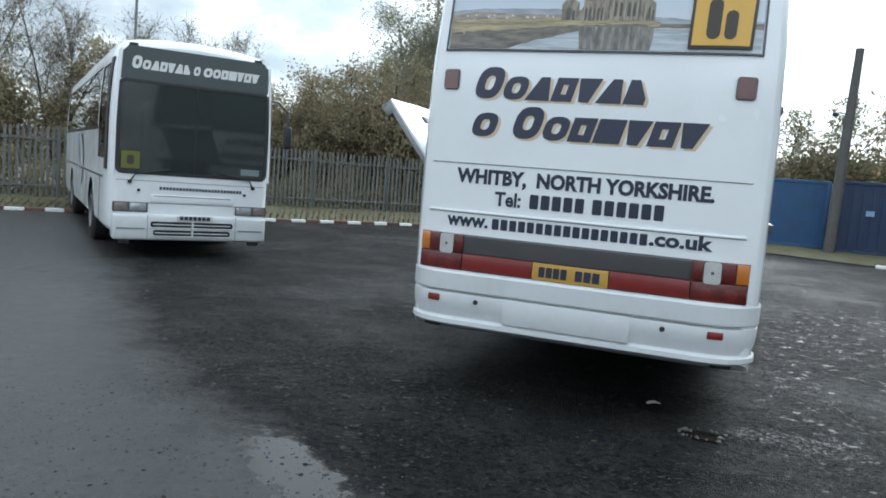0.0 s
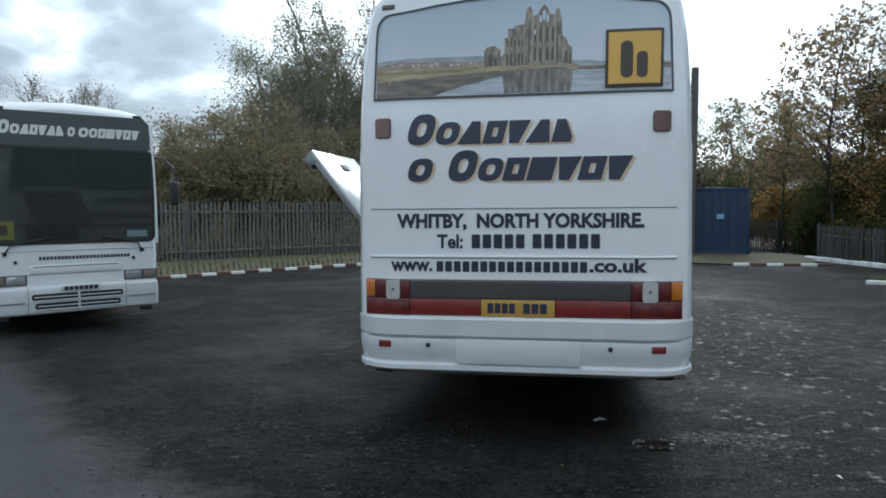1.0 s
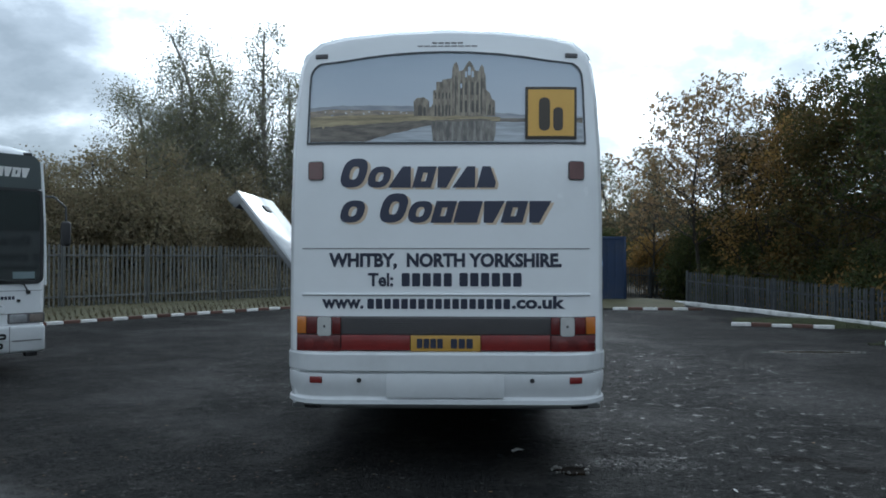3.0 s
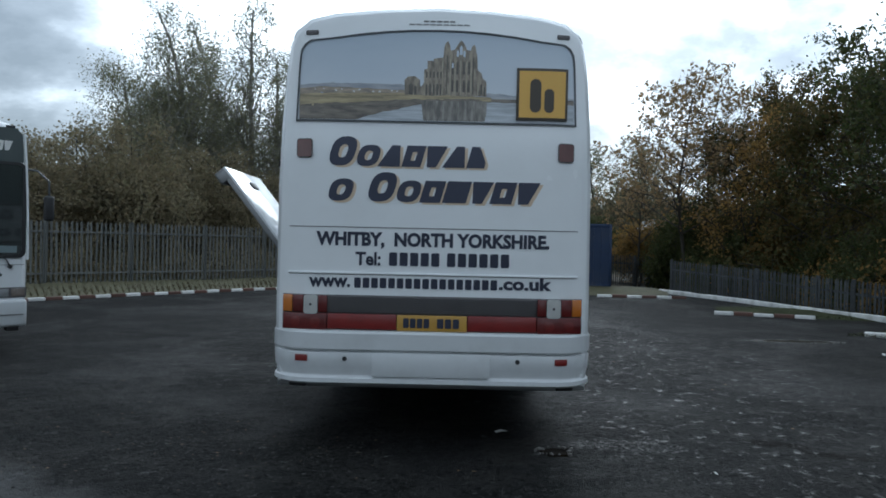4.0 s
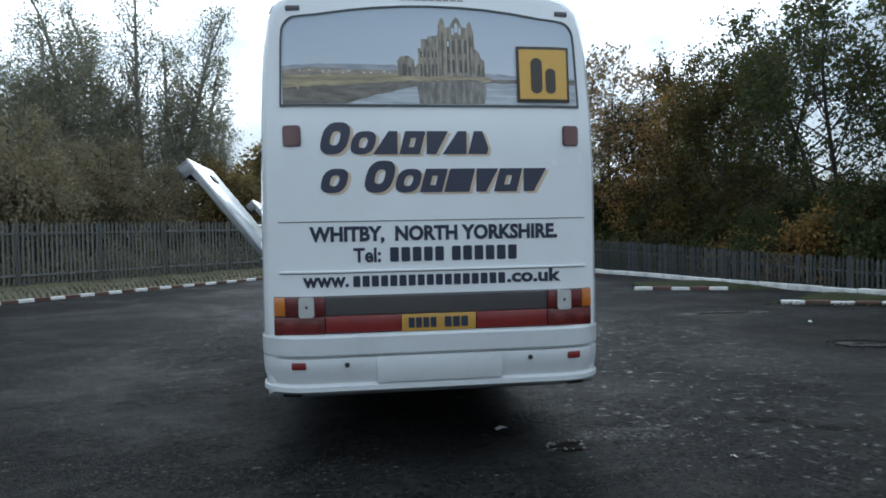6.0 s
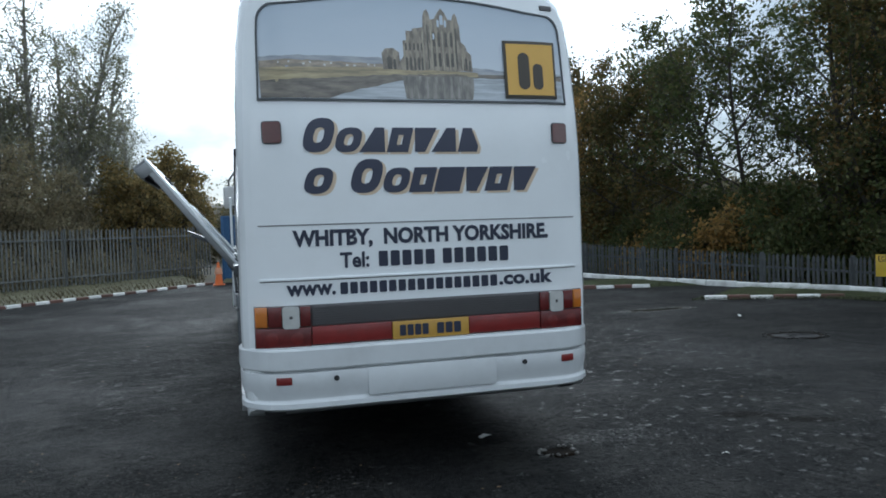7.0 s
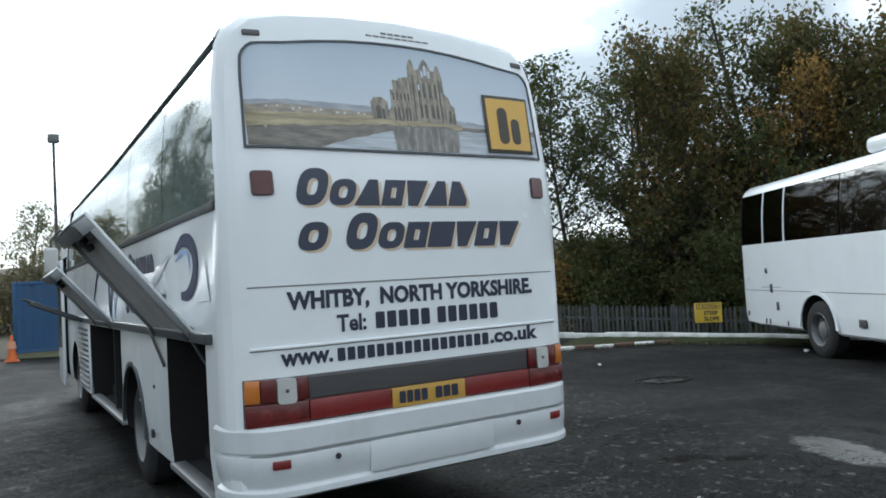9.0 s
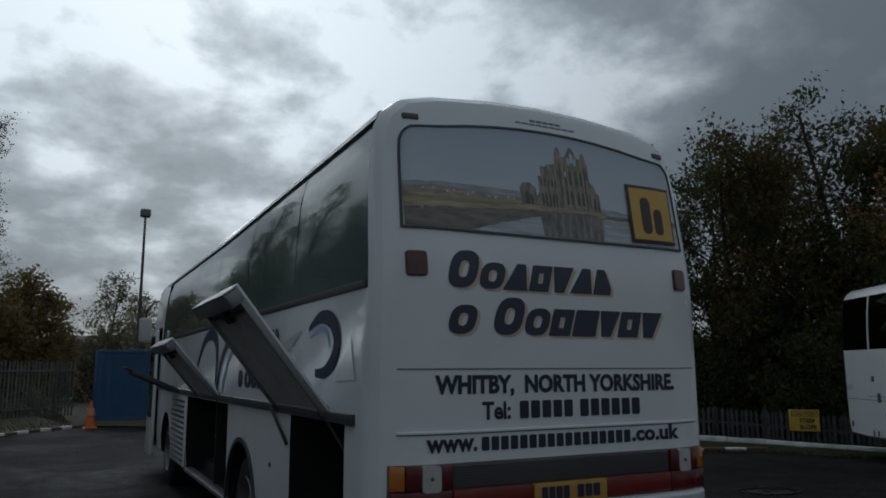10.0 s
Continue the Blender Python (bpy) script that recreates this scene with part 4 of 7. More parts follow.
def build_main_coach():
    L = 11.75
    root = thing("coach", "white touring coach with raised luggage doors and picture on rear window", "coach", pose(-1.01, 5.24, 0), group="parked coaches")
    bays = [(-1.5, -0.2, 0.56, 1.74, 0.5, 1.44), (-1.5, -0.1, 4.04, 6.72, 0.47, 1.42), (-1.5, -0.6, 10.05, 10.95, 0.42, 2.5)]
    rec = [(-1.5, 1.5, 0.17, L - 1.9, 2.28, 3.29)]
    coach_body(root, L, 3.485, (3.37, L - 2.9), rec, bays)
    under_frame(root, L, rear=3.37)
    for y in (3.37, L - 2.9):
        for s in (-1, 1):
            wheel(root, s * 1.05, y, s, 0.5)
    part("wheel_arch_lip", arch_lip(0.585, 0.625, -0.012, 0.02), TRIM, root, at=pose(-1.28, 3.37, 0.52, 0, 0, -90))
    ys = [0.17, 1.82, 3.5, 5.15, 6.8, 8.45, L - 1.9]
    for s in (-1, 1):
        for a, b in zip(ys, ys[1:]):
            side_pane(root, s, a, b, 2.28, 3.29, GLASS_SIDE)
        for y in ys[1:-1]:
            pane_pillar(root, s, y, 2.28, 3.29)
        side_strip(root, s, 0.17, L - 1.2, 2.235, 2.285, RUBBER, "window_seal")
        part("gutter_strip", loft(bmesh.new(), [[(s * (side_x(z) - 0.02), 0.17, z), (s * (side_x(z) + 0.005), 0.17, z), (s * (side_x(z) + 0.005), L - 1.2, z), (s * (side_x(z) - 0.02), L - 1.2, z)] for z in (3.25, 3.27, 3.29, 3.31)]), ALU, root, "thin grey gutter")
        side_strip(root, s, 0.36, L - 0.9, 1.44, 1.503, TRIM, "trim_strip", 0.036, label="dark metal hinge rail along the side")
    # saloon behind the glass: ceiling and two pairs of seats in each row
    part("saloon_ceiling", new_box(-1.02, 1.02, 0.18, L - 1.92, 3.25, 3.28), PLATEW, root, "pale saloon ceiling")
    for k in range(11):
        for x in (-0.88, -0.44, 0.44, 0.88):
            part("seat_back", new_box(x - 0.2, x + 0.2, 0.5 + k * 0.82, 0.6 + k * 0.82, 2.281, 2.52, 0.04), SEAT, root)
    # luggage bays: sill and things inside
    for y0, y1 in ((0.56, 1.74), (4.04, 6.72)):
        part("bay_sill", new_box(-1.285, -1.17, y0, y1, 0.46, 0.505, 0.008), ALU, root, "worn metal bay sill")
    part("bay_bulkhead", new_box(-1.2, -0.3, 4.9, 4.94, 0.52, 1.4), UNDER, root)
    part("bay_rail", cyl(bmesh.new(), pose(-1.0, 5.0, 0.95, 90, 0, 0), 0.02, 0.02, 1.9, 8), ALU, root)
    # louvred service panel
    lp = part("louvre_panel", new_box(-1.29, -1.272, 6.78, 8.1, 0.5, 1.42, 0.004), WHITE, root, "white louvred service panel")
    for k in range(12):
        part("louvre", new_box(-1.305, -1.288, 6.86, 8.02, 0.56 + k * 0.07, 0.585 + k * 0.07, 0.004), TRIM, lp)
    luggage_door(root, 0.83, 2.06, 1.49, 1.0, -38)
    luggage_door(root, 4.48, 5.85, 1.48, 0.8, -40)
    luggage_door(root, 7.3, 8.05, 1.47, 0.8, -66, paint=TRIM)
    part("gas_strut", tube(bmesh.new(), [(-1.29, 1.78, 1.22), (-1.31, 2.2, 1.47)], 0.012), RUBBER, root)
    part("gas_strut", tube(bmesh.new(), [(-1.2, 0.62, 1.2), (-1.3, 0.86, 1.47)], 0.012), RUBBER, root)
    # open entrance door at the front
    door = part("entrance_door", new_box(-1.36, -1.31, 10.0, 10.85, 0.32, 2.45, 0.02), WHITE, root, "open white entrance door")
    part("door_glass", new_box(-1.366, -1.362, 10.1, 10.75, 0.95, 2.35), GLASS_DARK, door, "dark door glass")
    part("door_arm", tube(bmesh.new(), [(-1.1, 10.9, 2.3), (-1.25, 10.95, 2.3), (-1.33, 10.7, 2.3)], 0.02), TRIM, door)
    mir = part("mirror_arm", tube(bmesh.new(), [(-0.95, L - 0.1, 3.1), (-1.2, L + 0.15, 3.1), (-1.34, L + 0.2, 2.9), (-1.34, L + 0.2, 2.75)], 0.022), TRIM, root)
    part("mirror_head", new_box(-1.46, -1.22, L + 0.12, L + 0.26, 2.3, 2.78, 0.05, 3), ROOF, mir, "pale grey wing mirror")
    # small fittings on the side
    part("filler_cap", cyl(bmesh.new(), pose(-1.28, 2.42, 0.62, 0, 90, 0), 0.035, 0.035, 0.02, 14), RUBBER, root)
    part("side_lamp", new_box(-1.286, -1.27, 2.28, 2.31, 1.0, 1.03, 0.004), RUBBER, root)
    # sweeping side graphics
    at = pose(-1.279, 0, 0, 0, 0, -90)
    part("side_graphic", ribbon([(-1.32, 2.04), (-1.08, 2.11), (-0.84, 2.08), (-0.72, 1.96), (-0.78, 1.83), (-0.96, 1.745), (-1.16, 1.74)], [0.03, 0.08, 0.11, 0.13, 0.11, 0.08, 0.05]), NAVY, root, "navy curled stripe", at=at)
    part("side_graphic", ribbon([(-1.3, 1.98), (-1.08, 2.035), (-0.92, 2.0), (-0.86, 1.9)], [0.01, 0.03, 0.03, 0.005]), PALEBLUE, root, "pale blue stripe", at=at)
    part("side_graphic", ribbon([(-6.2, 1.7), (-5.6, 2.1), (-5.0, 2.15), (-4.75, 1.95), (-4.8, 1.6)], [0.02, 0.1, 0.14, 0.14, 0.03]), NAVY, root, "navy curled stripe", at=at)
    part("side_graphic", ribbon([(-4.7, 1.56), (-4.5, 1.85), (-4.1, 2.08), (-3.6, 2.16)], [0.12, 0.1, 0.08, 0.01]), NAVY, root, "navy curled stripe", at=at)
    part("side_graphic", ribbon([(-4.4, 1.56), (-4.2, 1.8), (-3.9, 1.97), (-3.5, 2.03)], [0.08, 0.06, 0.04, 0.01]), PALEBLUE, root, "pale blue stripe", at=at)
    part("name_block", slanted_blocks(FIRST_NAME, -3.36, -2.1, 1.94, 2.09, 2.15, slant=0.1), TEXTGREY, root, at=at)
    part("name_block", slanted_blocks([("o", 0.9), ("", 0.3)] + SECOND_NAME, -3.6, -1.7, 1.6, 1.76, 1.82, slant=0.1, first_big=False), TEXTGREY, root, at=at)
    hug_sides(root, ("luggage_door", "bay_sill", "louvre_panel", "gas_strut", "side_graphic", "name_block", "filler_cap", "side_lamp", "wheel_arch_lip", "entrance_door"))
    # bright reflections on the flank painted as pale shapes, behind the curls
    flash = material("painted_flank_reflection", (0.82, 0.83, 0.84), 0.22, metal=0.35, var=0.05, scale=2.0, coat=0.3)
    for pts, widths in (([(-2.35, 1.8), (-1.95, 1.92), (-1.5, 2.04)], [0.01, 0.11, 0.012]), ([(-0.74, 1.7), (-0.56, 1.77), (-0.42, 1.83)], [0.01, 0.15, 0.3])):
        part("side_graphic", ribbon(pts, widths), flash, root, "bright reflection painted on the flank as a pale shape", at=Matrix.Translation((0.0262, 0, 0)) @ at)
    part("roof_pod", loft(bmesh.new(), [[(x, y2, z) for x, z in ((-0.98, 3.36), (-0.9, top), (0.9, top), (0.98, 3.36))] for y2, top in ((3.8, 3.41), (4.1, 3.51), (6.7, 3.53), (7.1, 3.41))]), WHITE, root, "low white roof air unit")
    # ---- the rear ----
    yr = 0.03
    fr = [(-1.085, 2.575), (1.085, 2.575), (1.065, 3.0)] + arc(0.93, 3.075, 0.128, 0, 70, 6)
    fr += [(x / 10, 3.287 - 0.092 * (x / 9) ** 2) for x in range(8, -9, -2)] + arc(-0.93, 3.075, 0.128, 110, 180, 6) + [(-1.065, 3.0)]
    inner = [(x * 0.988, 2.93 + (z - 2.93) * 0.966) for x, z in fr]
    seal = part("rear_window", ring_prism(bmesh.new(), fr, inner, yr - 0.016, yr + 0.01), TRIM, root, "rear window covered by a printed abbey view")
    build_rear_picture(seal, inner, yr)
    sg = part("school_sign", new_box(0.612, 1.008, yr - 0.022, yr - 0.014, 2.608, 3.008, 0.002), SIGNBLACK, root, "yellow square sign with two dark shapes, black border")
    part("sign_face", new_box(0.632, 0.988, yr - 0.0255, yr - 0.0215, 2.63, 2.986), SIGNY, sg, "yellow face")
    part("sign_mark", prism(bmesh.new(), rounded(0.715, 0.8, 2.67, 2.925, 0.04), yr - 0.028, yr - 0.0252), SIGNBLACK, sg)
    part("sign_mark", prism(bmesh.new(), rounded(0.825, 0.9, 2.67, 2.85, 0.034), yr - 0.028, yr - 0.0252), SIGNBLACK, sg)
    for s in (-1, 1):
        part("marker_rim", prism(bmesh.new(), rounded(s * 1.01 - 0.063, s * 1.01 + 0.063, 2.294, 2.441, 0.022), yr - 0.01, yr), GRILLE, root)
        part("marker_lamp", prism(bmesh.new(), rounded(s * 1.01 - 0.057, s * 1.01 + 0.057, 2.3, 2.435, 0.018), yr - 0.018, yr), MARKER, root, "brownish red marker lens")
        part("roof_lamp", new_box(s * 0.965 - 0.05, s * 0.965 + 0.05, yr - 0.012, yr + 0.09, 3.235, 3.27, 0.008), GRILLE, root, "small dark roof lamp")
    for dx, dz, yy, mat, lab in ((0.022, -0.014, yr - 0.0025, CREAM, "cream drop outline"), (0, 0, yr - 0.005, TEXTGREY, "slate grey painted name blocks")):
        o = Matrix.Translation((dx, yy, dz))
        part("name_block", slanted_blocks(FIRST_NAME, -0.805, 0.4, 2.236, 2.4, 2.462), mat, root, lab, at=o)
        part("name_block", slanted_blocks([("o", 1.0)], -0.81, -0.63, 1.965, 2.137, 2.137, first_big=False), mat, root, lab, at=o)
        part("name_block", slanted_blocks(SECOND_NAME, -0.5, 0.79, 1.964, 2.132, 2.192), mat, root, lab, at=o)
    part("panel_gap", new_box(-1.12, 1.12, yr - 0.003, yr + 0.01, 1.76, 1.768), LINE, root)
    part("panel_rib", new_box(-1.12, 1.12, yr - 0.012, yr + 0.01, 1.402, 1.418, 0.004), WHITE, root)
    part("panel_gap", new_box(-1.12, 1.12, yr - 0.002, yr + 0.01, 1.396, 1.402), LINE, root)
    letter_part("lettering", "WHITBY,  NORTH YORKSHIRE.", -0.905, yr - 0.004, 1.6, 1.8, 0.13, TEXTBLACK, root, 0.045)
    letter_part("lettering", "Tel:", -0.6, yr - 0.004, 1.47, 0.195, 0.105, TEXTBLACK, root, 0.03)
    part("bar", bars(-0.34, 0.048, 1.472, 1.575, 5, 0.3), TEXTBLACK, root, at=Matrix.Translation((0, yr - 0.004, 0)))
    part("bar", bars(0.107, 0.586, 1.472, 1.577, 6, 0.3), TEXTBLACK, root, at=Matrix.Translation((0, yr - 0.004, 0)))
    letter_part("lettering", "www.", -0.957, yr - 0.004, 1.298, 0.322, 0.074, TEXTBLACK, root, 0.035)
    part("bar", bars(-0.605, 0.497, 1.298, 1.376, 17, 0.3), TEXTBLACK, root, at=Matrix.Translation((0, yr - 0.004, 0)))
    letter_part("lettering", ".co.uk", 0.51, yr - 0.004, 1.3, 0.41, 0.1, TEXTBLACK, root, 0.04)
    # lamp band
    part("lamp_panel", new_box(-1.165, 1.165, yr - 0.004, yr + 0.02, 0.965, 1.24, 0.003), GRILLE, root, "dark lamp panel across the rear")
    gr = part("engine_grille", new_box(-0.8, 0.8, yr - 0.014, yr - 0.003, 1.105, 1.232, 0.003), GRILLE, root, "dark slatted engine grille")
    for k in range(8):
        part("slat", new_box(-0.79, 0.79, yr - 0.022, yr - 0.013, 1.111 + k * 0.0152, 1.118 + k * 0.0152), GRILLE, gr)
    for s in (-1, 1):
        def lens(u0, u1, z0, z1, mat, name, label):
            part(name, new_box(s * u0, s * u1, yr - 0.03, yr - 0.003, z0, z1, 0.006), mat, root, label)
        lens(1.083, 1.162, 1.104, 1.235, AMBER, "indicator_lens", "amber indicator lens")
        lens(0.992, 1.079, 1.104, 1.235, DEEPRED, "tail_lens", "dark red tail lens")
        rv = part("reversing_lens", prism(bmesh.new(), rounded(s * 0.935 - 0.054, s * 0.935 + 0.054, 1.092, 1.237, 0.02), yr - 0.036, yr - 0.003), CLEAR, root, "pale reversing lens")
        part("lens_boss", cyl(bmesh.new(), pose(s * 0.935, yr - 0.037, 1.165, 90, 0, 0), 0.012, 0.01, 0.008, 12), GRILLE, rv)
        lens(0.808, 0.878, 1.104, 1.235, DEEPRED, "tail_lens", "dark red tail lens")
        bl = part("brake_lens", new_box(s * 0.808, s * 1.162, yr - 0.03, yr - 0.003, 0.97, 1.098, 0.006), DEEPRED, root, "dark red brake lens")
        for u in (0.9, 1.06):
            part("lamp_bowl", cyl(bmesh.new(), pose(s * u, yr - 0.03, 1.028, 90, 0, 0), 0.046, 0.03, 0.004, 20), BOWL, bl, "round red lamp within the lens")
        lens(0.272, 0.803, 0.98, 1.098, RED, "reflector_panel", "red reflector panel")
    pl = part("number_plate", new_box(-0.268, 0.268, yr - 0.036, yr - 0.003, 0.975, 1.095, 0.004), PLATE, root, "yellow number plate with dark bars")
    part("bar", bars(-0.22, -0.02, 0.998, 1.072, 4), TEXTBLACK, pl, at=Matrix.Translation((0, yr - 0.039, 0)))
    part("bar", bars(0.04, 0.21, 0.998, 1.072, 3), TEXTBLACK, pl, at=Matrix.Translation((0, yr - 0.039, 0)))
    # bumper, swept round the corners
    prof = [(0.0, 0.972), (0.03, 0.966), (0.042, 0.95), (0.042, 0.832), (0.038, 0.824), (0.006, 0.819), (0.006, 0.81), (0.034, 0.804), (0.037, 0.796), (0.036, 0.74), (0.03, 0.69), (0.014, 0.645), (0.012, 0.628), (0.016, 0.62), (0.034, 0.606), (0.036, 0.574), (0.0, 0.556), (-0.08, 0.556), (-0.08, 0.972)]
    path = [(-1.232, 0.36, -1, 0), (-1.228, 0.22, -1, 0)] + [(-1.026 - 0.2 * math.sin(a), 0.2 - 0.2 * math.cos(a), -math.sin(a), -math.cos(a)) for a in [radians(q) for q in (75, 60, 45, 30, 15, 0)]]
    path += [(-0.5, 0.0, 0, -1), (0.0, 0.0, 0, -1), (0.5, 0.0, 0, -1)]
    path += [(-x, y2, -nx, ny) for x, y2, nx, ny in path[7::-1]]
    rings = [[(x + nx * (o - 0.006 * abs(nx)), y2 + ny * o, z) for o, z in prof] for x, y2, nx, ny in path]
    bp = part("rear_bumper", loft(bmesh.new(), rings), BUMPER, root, "white moulded bumper, scuffed along its lip", shade=False)
    smooth(bp.data, 22)
    part("plate_recess", new_box(-0.45, 0.447, -0.041, -0.008, 0.626, 0.808, 0.002), BUMPER, bp, "smooth white blanking panel")
    for s in (-1, 1):
        part("bumper_reflector", new_box(s * 1.045, s * 0.945, -0.045, -0.025, 0.733, 0.783, 0.006), RED, bp, "small red reflector")
        part("fog_boss", cyl(bmesh.new(), pose(s * 0.66, -0.034, 0.757, 90, 0, 0), 0.018, 0.018, 0.02, 14), RUBBER, bp)
        part("corner_foot", new_box(s * 1.12, s * 0.98, 0.1, 0.3, 0.51, 0.565, 0.015), RUBBER, bp)
    part("bar", bars(-0.11, 0.13, 3.345, 3.358, 5), LINE, root, at=pose(0, 0.027, 0))
    part("bar", bars(-0.22, 0.24, 3.322, 3.332, 9), LINE, root, at=pose(0, 0.027, 0))
    bow_and_rake(root)
    return root


def bow_and_rake(root):
    """Sets the rear's corners back and leans its upper half forward, with all that is fixed to it."""
    REACH = 5.15
    planes = [((x, 0, 0), (1, 0, 0)) for x in (-1.15, -1.08, -1.0, -0.92, -0.84, 0.84, 0.92, 1.0, 1.08, 1.15)] + [((0, 0, z), (0, 0, 1)) for z in (2.22, 2.29, 2.36, 2.43, 2.5)] + [((0, y, 0), (0, 1, 0)) for y in (0.12, 0.26, 0.45, 0.66, 0.9, REACH)]
    for ob in root.children_recursive:
        m, o = ob.matrix_basis.copy(), ob.parent
        while o is not root:
            m, o = o.matrix_basis @ m, o.parent
        corners = [m @ Vector(c) for c in ob.bound_box]
        lo, hi = [min(c[i] for c in corners) for i in range(3)], [max(c[i] for c in corners) for i in range(3)]
        if (lo[1] > 0.85 and hi[2] < 2.3) or lo[1] > REACH - 0.1 or (hi[2] < 2.22 and max(-lo[0], hi[0]) < 0.84) or (hi[2] < 2.22 and lo[1] > 0.44):
            continue
        bm = bmesh.new()
        bm.from_mesh(ob.data)
        bm.transform(m)
        if lo[1] < 0.3 or hi[1] > REACH:
            for p, n in planes:
                i = n.index(1)
                if lo[i] < p[i] - 1e-4 and hi[i] > p[i] + 1e-4:
                    bmesh.ops.bisect_plane(bm, geom=bm.verts[:] + bm.edges[:] + bm.faces[:], plane_co=p, plane_no=n)
        for v in bm.verts:
            x, y, z = v.co
            lean = 0.17 * (z - 2.36) if z > 2.5 else 0.17 * max(0.0, z - 2.22) ** 2 / 0.56
            fade = min(1.0, max(0.0, 1 - y / 0.9))
            bow = 0.06 * (max(0.0, abs(x) - 0.84) / 0.3) ** 2
            swell = lean * min(1.0, max(0.0, 1 - y / REACH)) / 5.3
            v.co.x, v.co.z = x * (1 + swell), z + (z - 1.66) * swell
            v.co.y = y + lean * fade + bow * min(1.0, max(0.0, 1 - y / 0.45))
        bm.transform(m.inverted())
        bm.to_mesh(ob.data)
        bm.free()


def print_material(name, low, mid, high, sx, sz, soft=0.12, detail=6.0):
    """Printed vinyl: three inks mottled by a noise stretched by sx across and sz up the picture."""
    m = bpy.data.materials.new(name)
    m.use_nodes = True
    t = m.node_tree
    b = t.nodes["Principled BSDF"]
    mp = node(t, "ShaderNodeMapping")
    mp.inputs["Scale"].default_value = (sx, 1.0, sz)
    link(t, node(t, "ShaderNodeTexCoord").outputs["Object"], mp.inputs["Vector"])
    n = node(t, "ShaderNodeTexNoise", Scale=1.0, Detail=detail, Roughness=0.62, Distortion=0.2)
    link(t, mp.outputs[0], n.inputs["Vector"])
    link(t, ramp(t, n.outputs[0], [(0.5 - soft, low), (0.5, mid), (0.5 + soft, high)]), b.inputs["Base Color"])
    b.inputs["Roughness"].default_value = 0.32
    b.inputs["Coat Weight"].default_value = 0.3
    return m


def build_rear_picture(parent, outline, yr):
    """The printed view on the rear window: flat layers of vinyl, each a little proud of the last."""
    sky = material("picture_sky", (0.5, 0.57, 0.65), 0.3, var=0.1, scale=0.9, fine=4, coat=0.3)
    hill = print_material("picture_hill", (0.240, 0.264, 0.300), (0.300, 0.318, 0.348), (0.372, 0.384, 0.408), 6, 30)
    town = print_material("picture_town", (0.204, 0.180, 0.150), (0.288, 0.240, 0.180), (0.408, 0.348, 0.264), 9, 40)
    field = print_material("picture_field", (0.204, 0.174, 0.102), (0.324, 0.264, 0.150), (0.432, 0.360, 0.204), 4, 34)
    bank = print_material("picture_bank", (0.084, 0.074, 0.060), (0.144, 0.126, 0.102), (0.216, 0.186, 0.144), 6, 26)
    water = print_material("picture_water", (0.312, 0.336, 0.360), (0.400, 0.432, 0.465), (0.500, 0.535, 0.570), 3, 40)
    ruin = print_material("picture_stone", (0.12, 0.104, 0.08), (0.21, 0.18, 0.138), (0.31, 0.27, 0.2), 34, 9)
    mirror = print_material("picture_reflected_stone", (0.102, 0.096, 0.086), (0.180, 0.168, 0.144), (0.264, 0.252, 0.228), 30, 6)
    gaps = material("picture_shade", (0.085, 0.078, 0.065), 0.4, var=0.3, scale=9)
    # the printed sky pales towards its horizon
    t = sky.node_tree
    b = t.nodes["Principled BSDF"]
    sep = node(t, "ShaderNodeSeparateXYZ")
    link(t, node(t, "ShaderNodeTexCoord").outputs["Object"], sep.inputs[0])
    cloud = node(t, "ShaderNodeTexNoise", Scale=2.6, Detail=6.0, Roughness=0.55)
    f = math_node(t, "ADD", math_node(t, "MULTIPLY", math_node(t, "SUBTRACT", sep.outputs[2], 2.75), 1.8), math_node(t, "MULTIPLY", math_node(t, "SUBTRACT", cloud.outputs[0], 0.5), 0.5))
    link(t, ramp(t, f, [(0.0, (0.57, 0.61, 0.66)), (0.5, (0.49, 0.55, 0.62)), (1.0, (0.41, 0.48, 0.56))]), b.inputs["Base Color"])
    part("printed_sky", prism(bmesh.new(), outline, yr - 0.006, yr + 0.004), sky, parent, "hazy blue-grey printed sky")
    rng = random.Random(3)

    def layer(name, pts, mat, d, label="", rough=0.0):
        """A flat shape; rough: how far its edge wanders."""
        if rough:
            out = []
            for p, q in zip(pts, pts[1:] + pts[:1]):
                n = max(1, int(math.dist(p, q) / 0.035))
                for k in range(n):
                    x, z = p[0] + (q[0] - p[0]) * k / n, p[1] + (q[1] - p[1]) * k / n
                    inside = abs(x) < 1.03 and z > lo + 0.012
                    out.append((x, z + (rng.uniform(-rough, rough) if inside else 0.0)))
            pts = out
        return part(name, prism(bmesh.new(), pts, yr - 0.006 - d, yr - 0.0055), mat, parent, label, shade=False)

    lo = min(z for _, z in outline)
    w = 1.058
    layer("printed_hill", [(-w, 2.78), (w, 2.74), (w, 2.785), (0.62, 2.795), (0.3, 2.82), (-0.1, 2.86), (-0.45, 2.868), (-0.8, 2.868), (-w, 2.856)], hill, 0.001, "", 0.004)
    layer("printed_town", [(-w, 2.77), (-0.2, 2.78), (-0.2, 2.82), (-0.5, 2.832), (-0.85, 2.84), (-w, 2.83)], town, 0.0014, "", 0.004)
    layer("printed_water", [(-w, lo + 0.004), (w, lo + 0.004), (w, 2.742), (0.4, 2.748), (0.0, 2.74), (-0.62, 2.62)], water, 0.0018)
    layer("printed_far_bank", [(0.36, 2.742), (w, 2.735), (w, 2.775), (0.7, 2.765), (0.36, 2.772)], bank, 0.0021, "", 0.003)
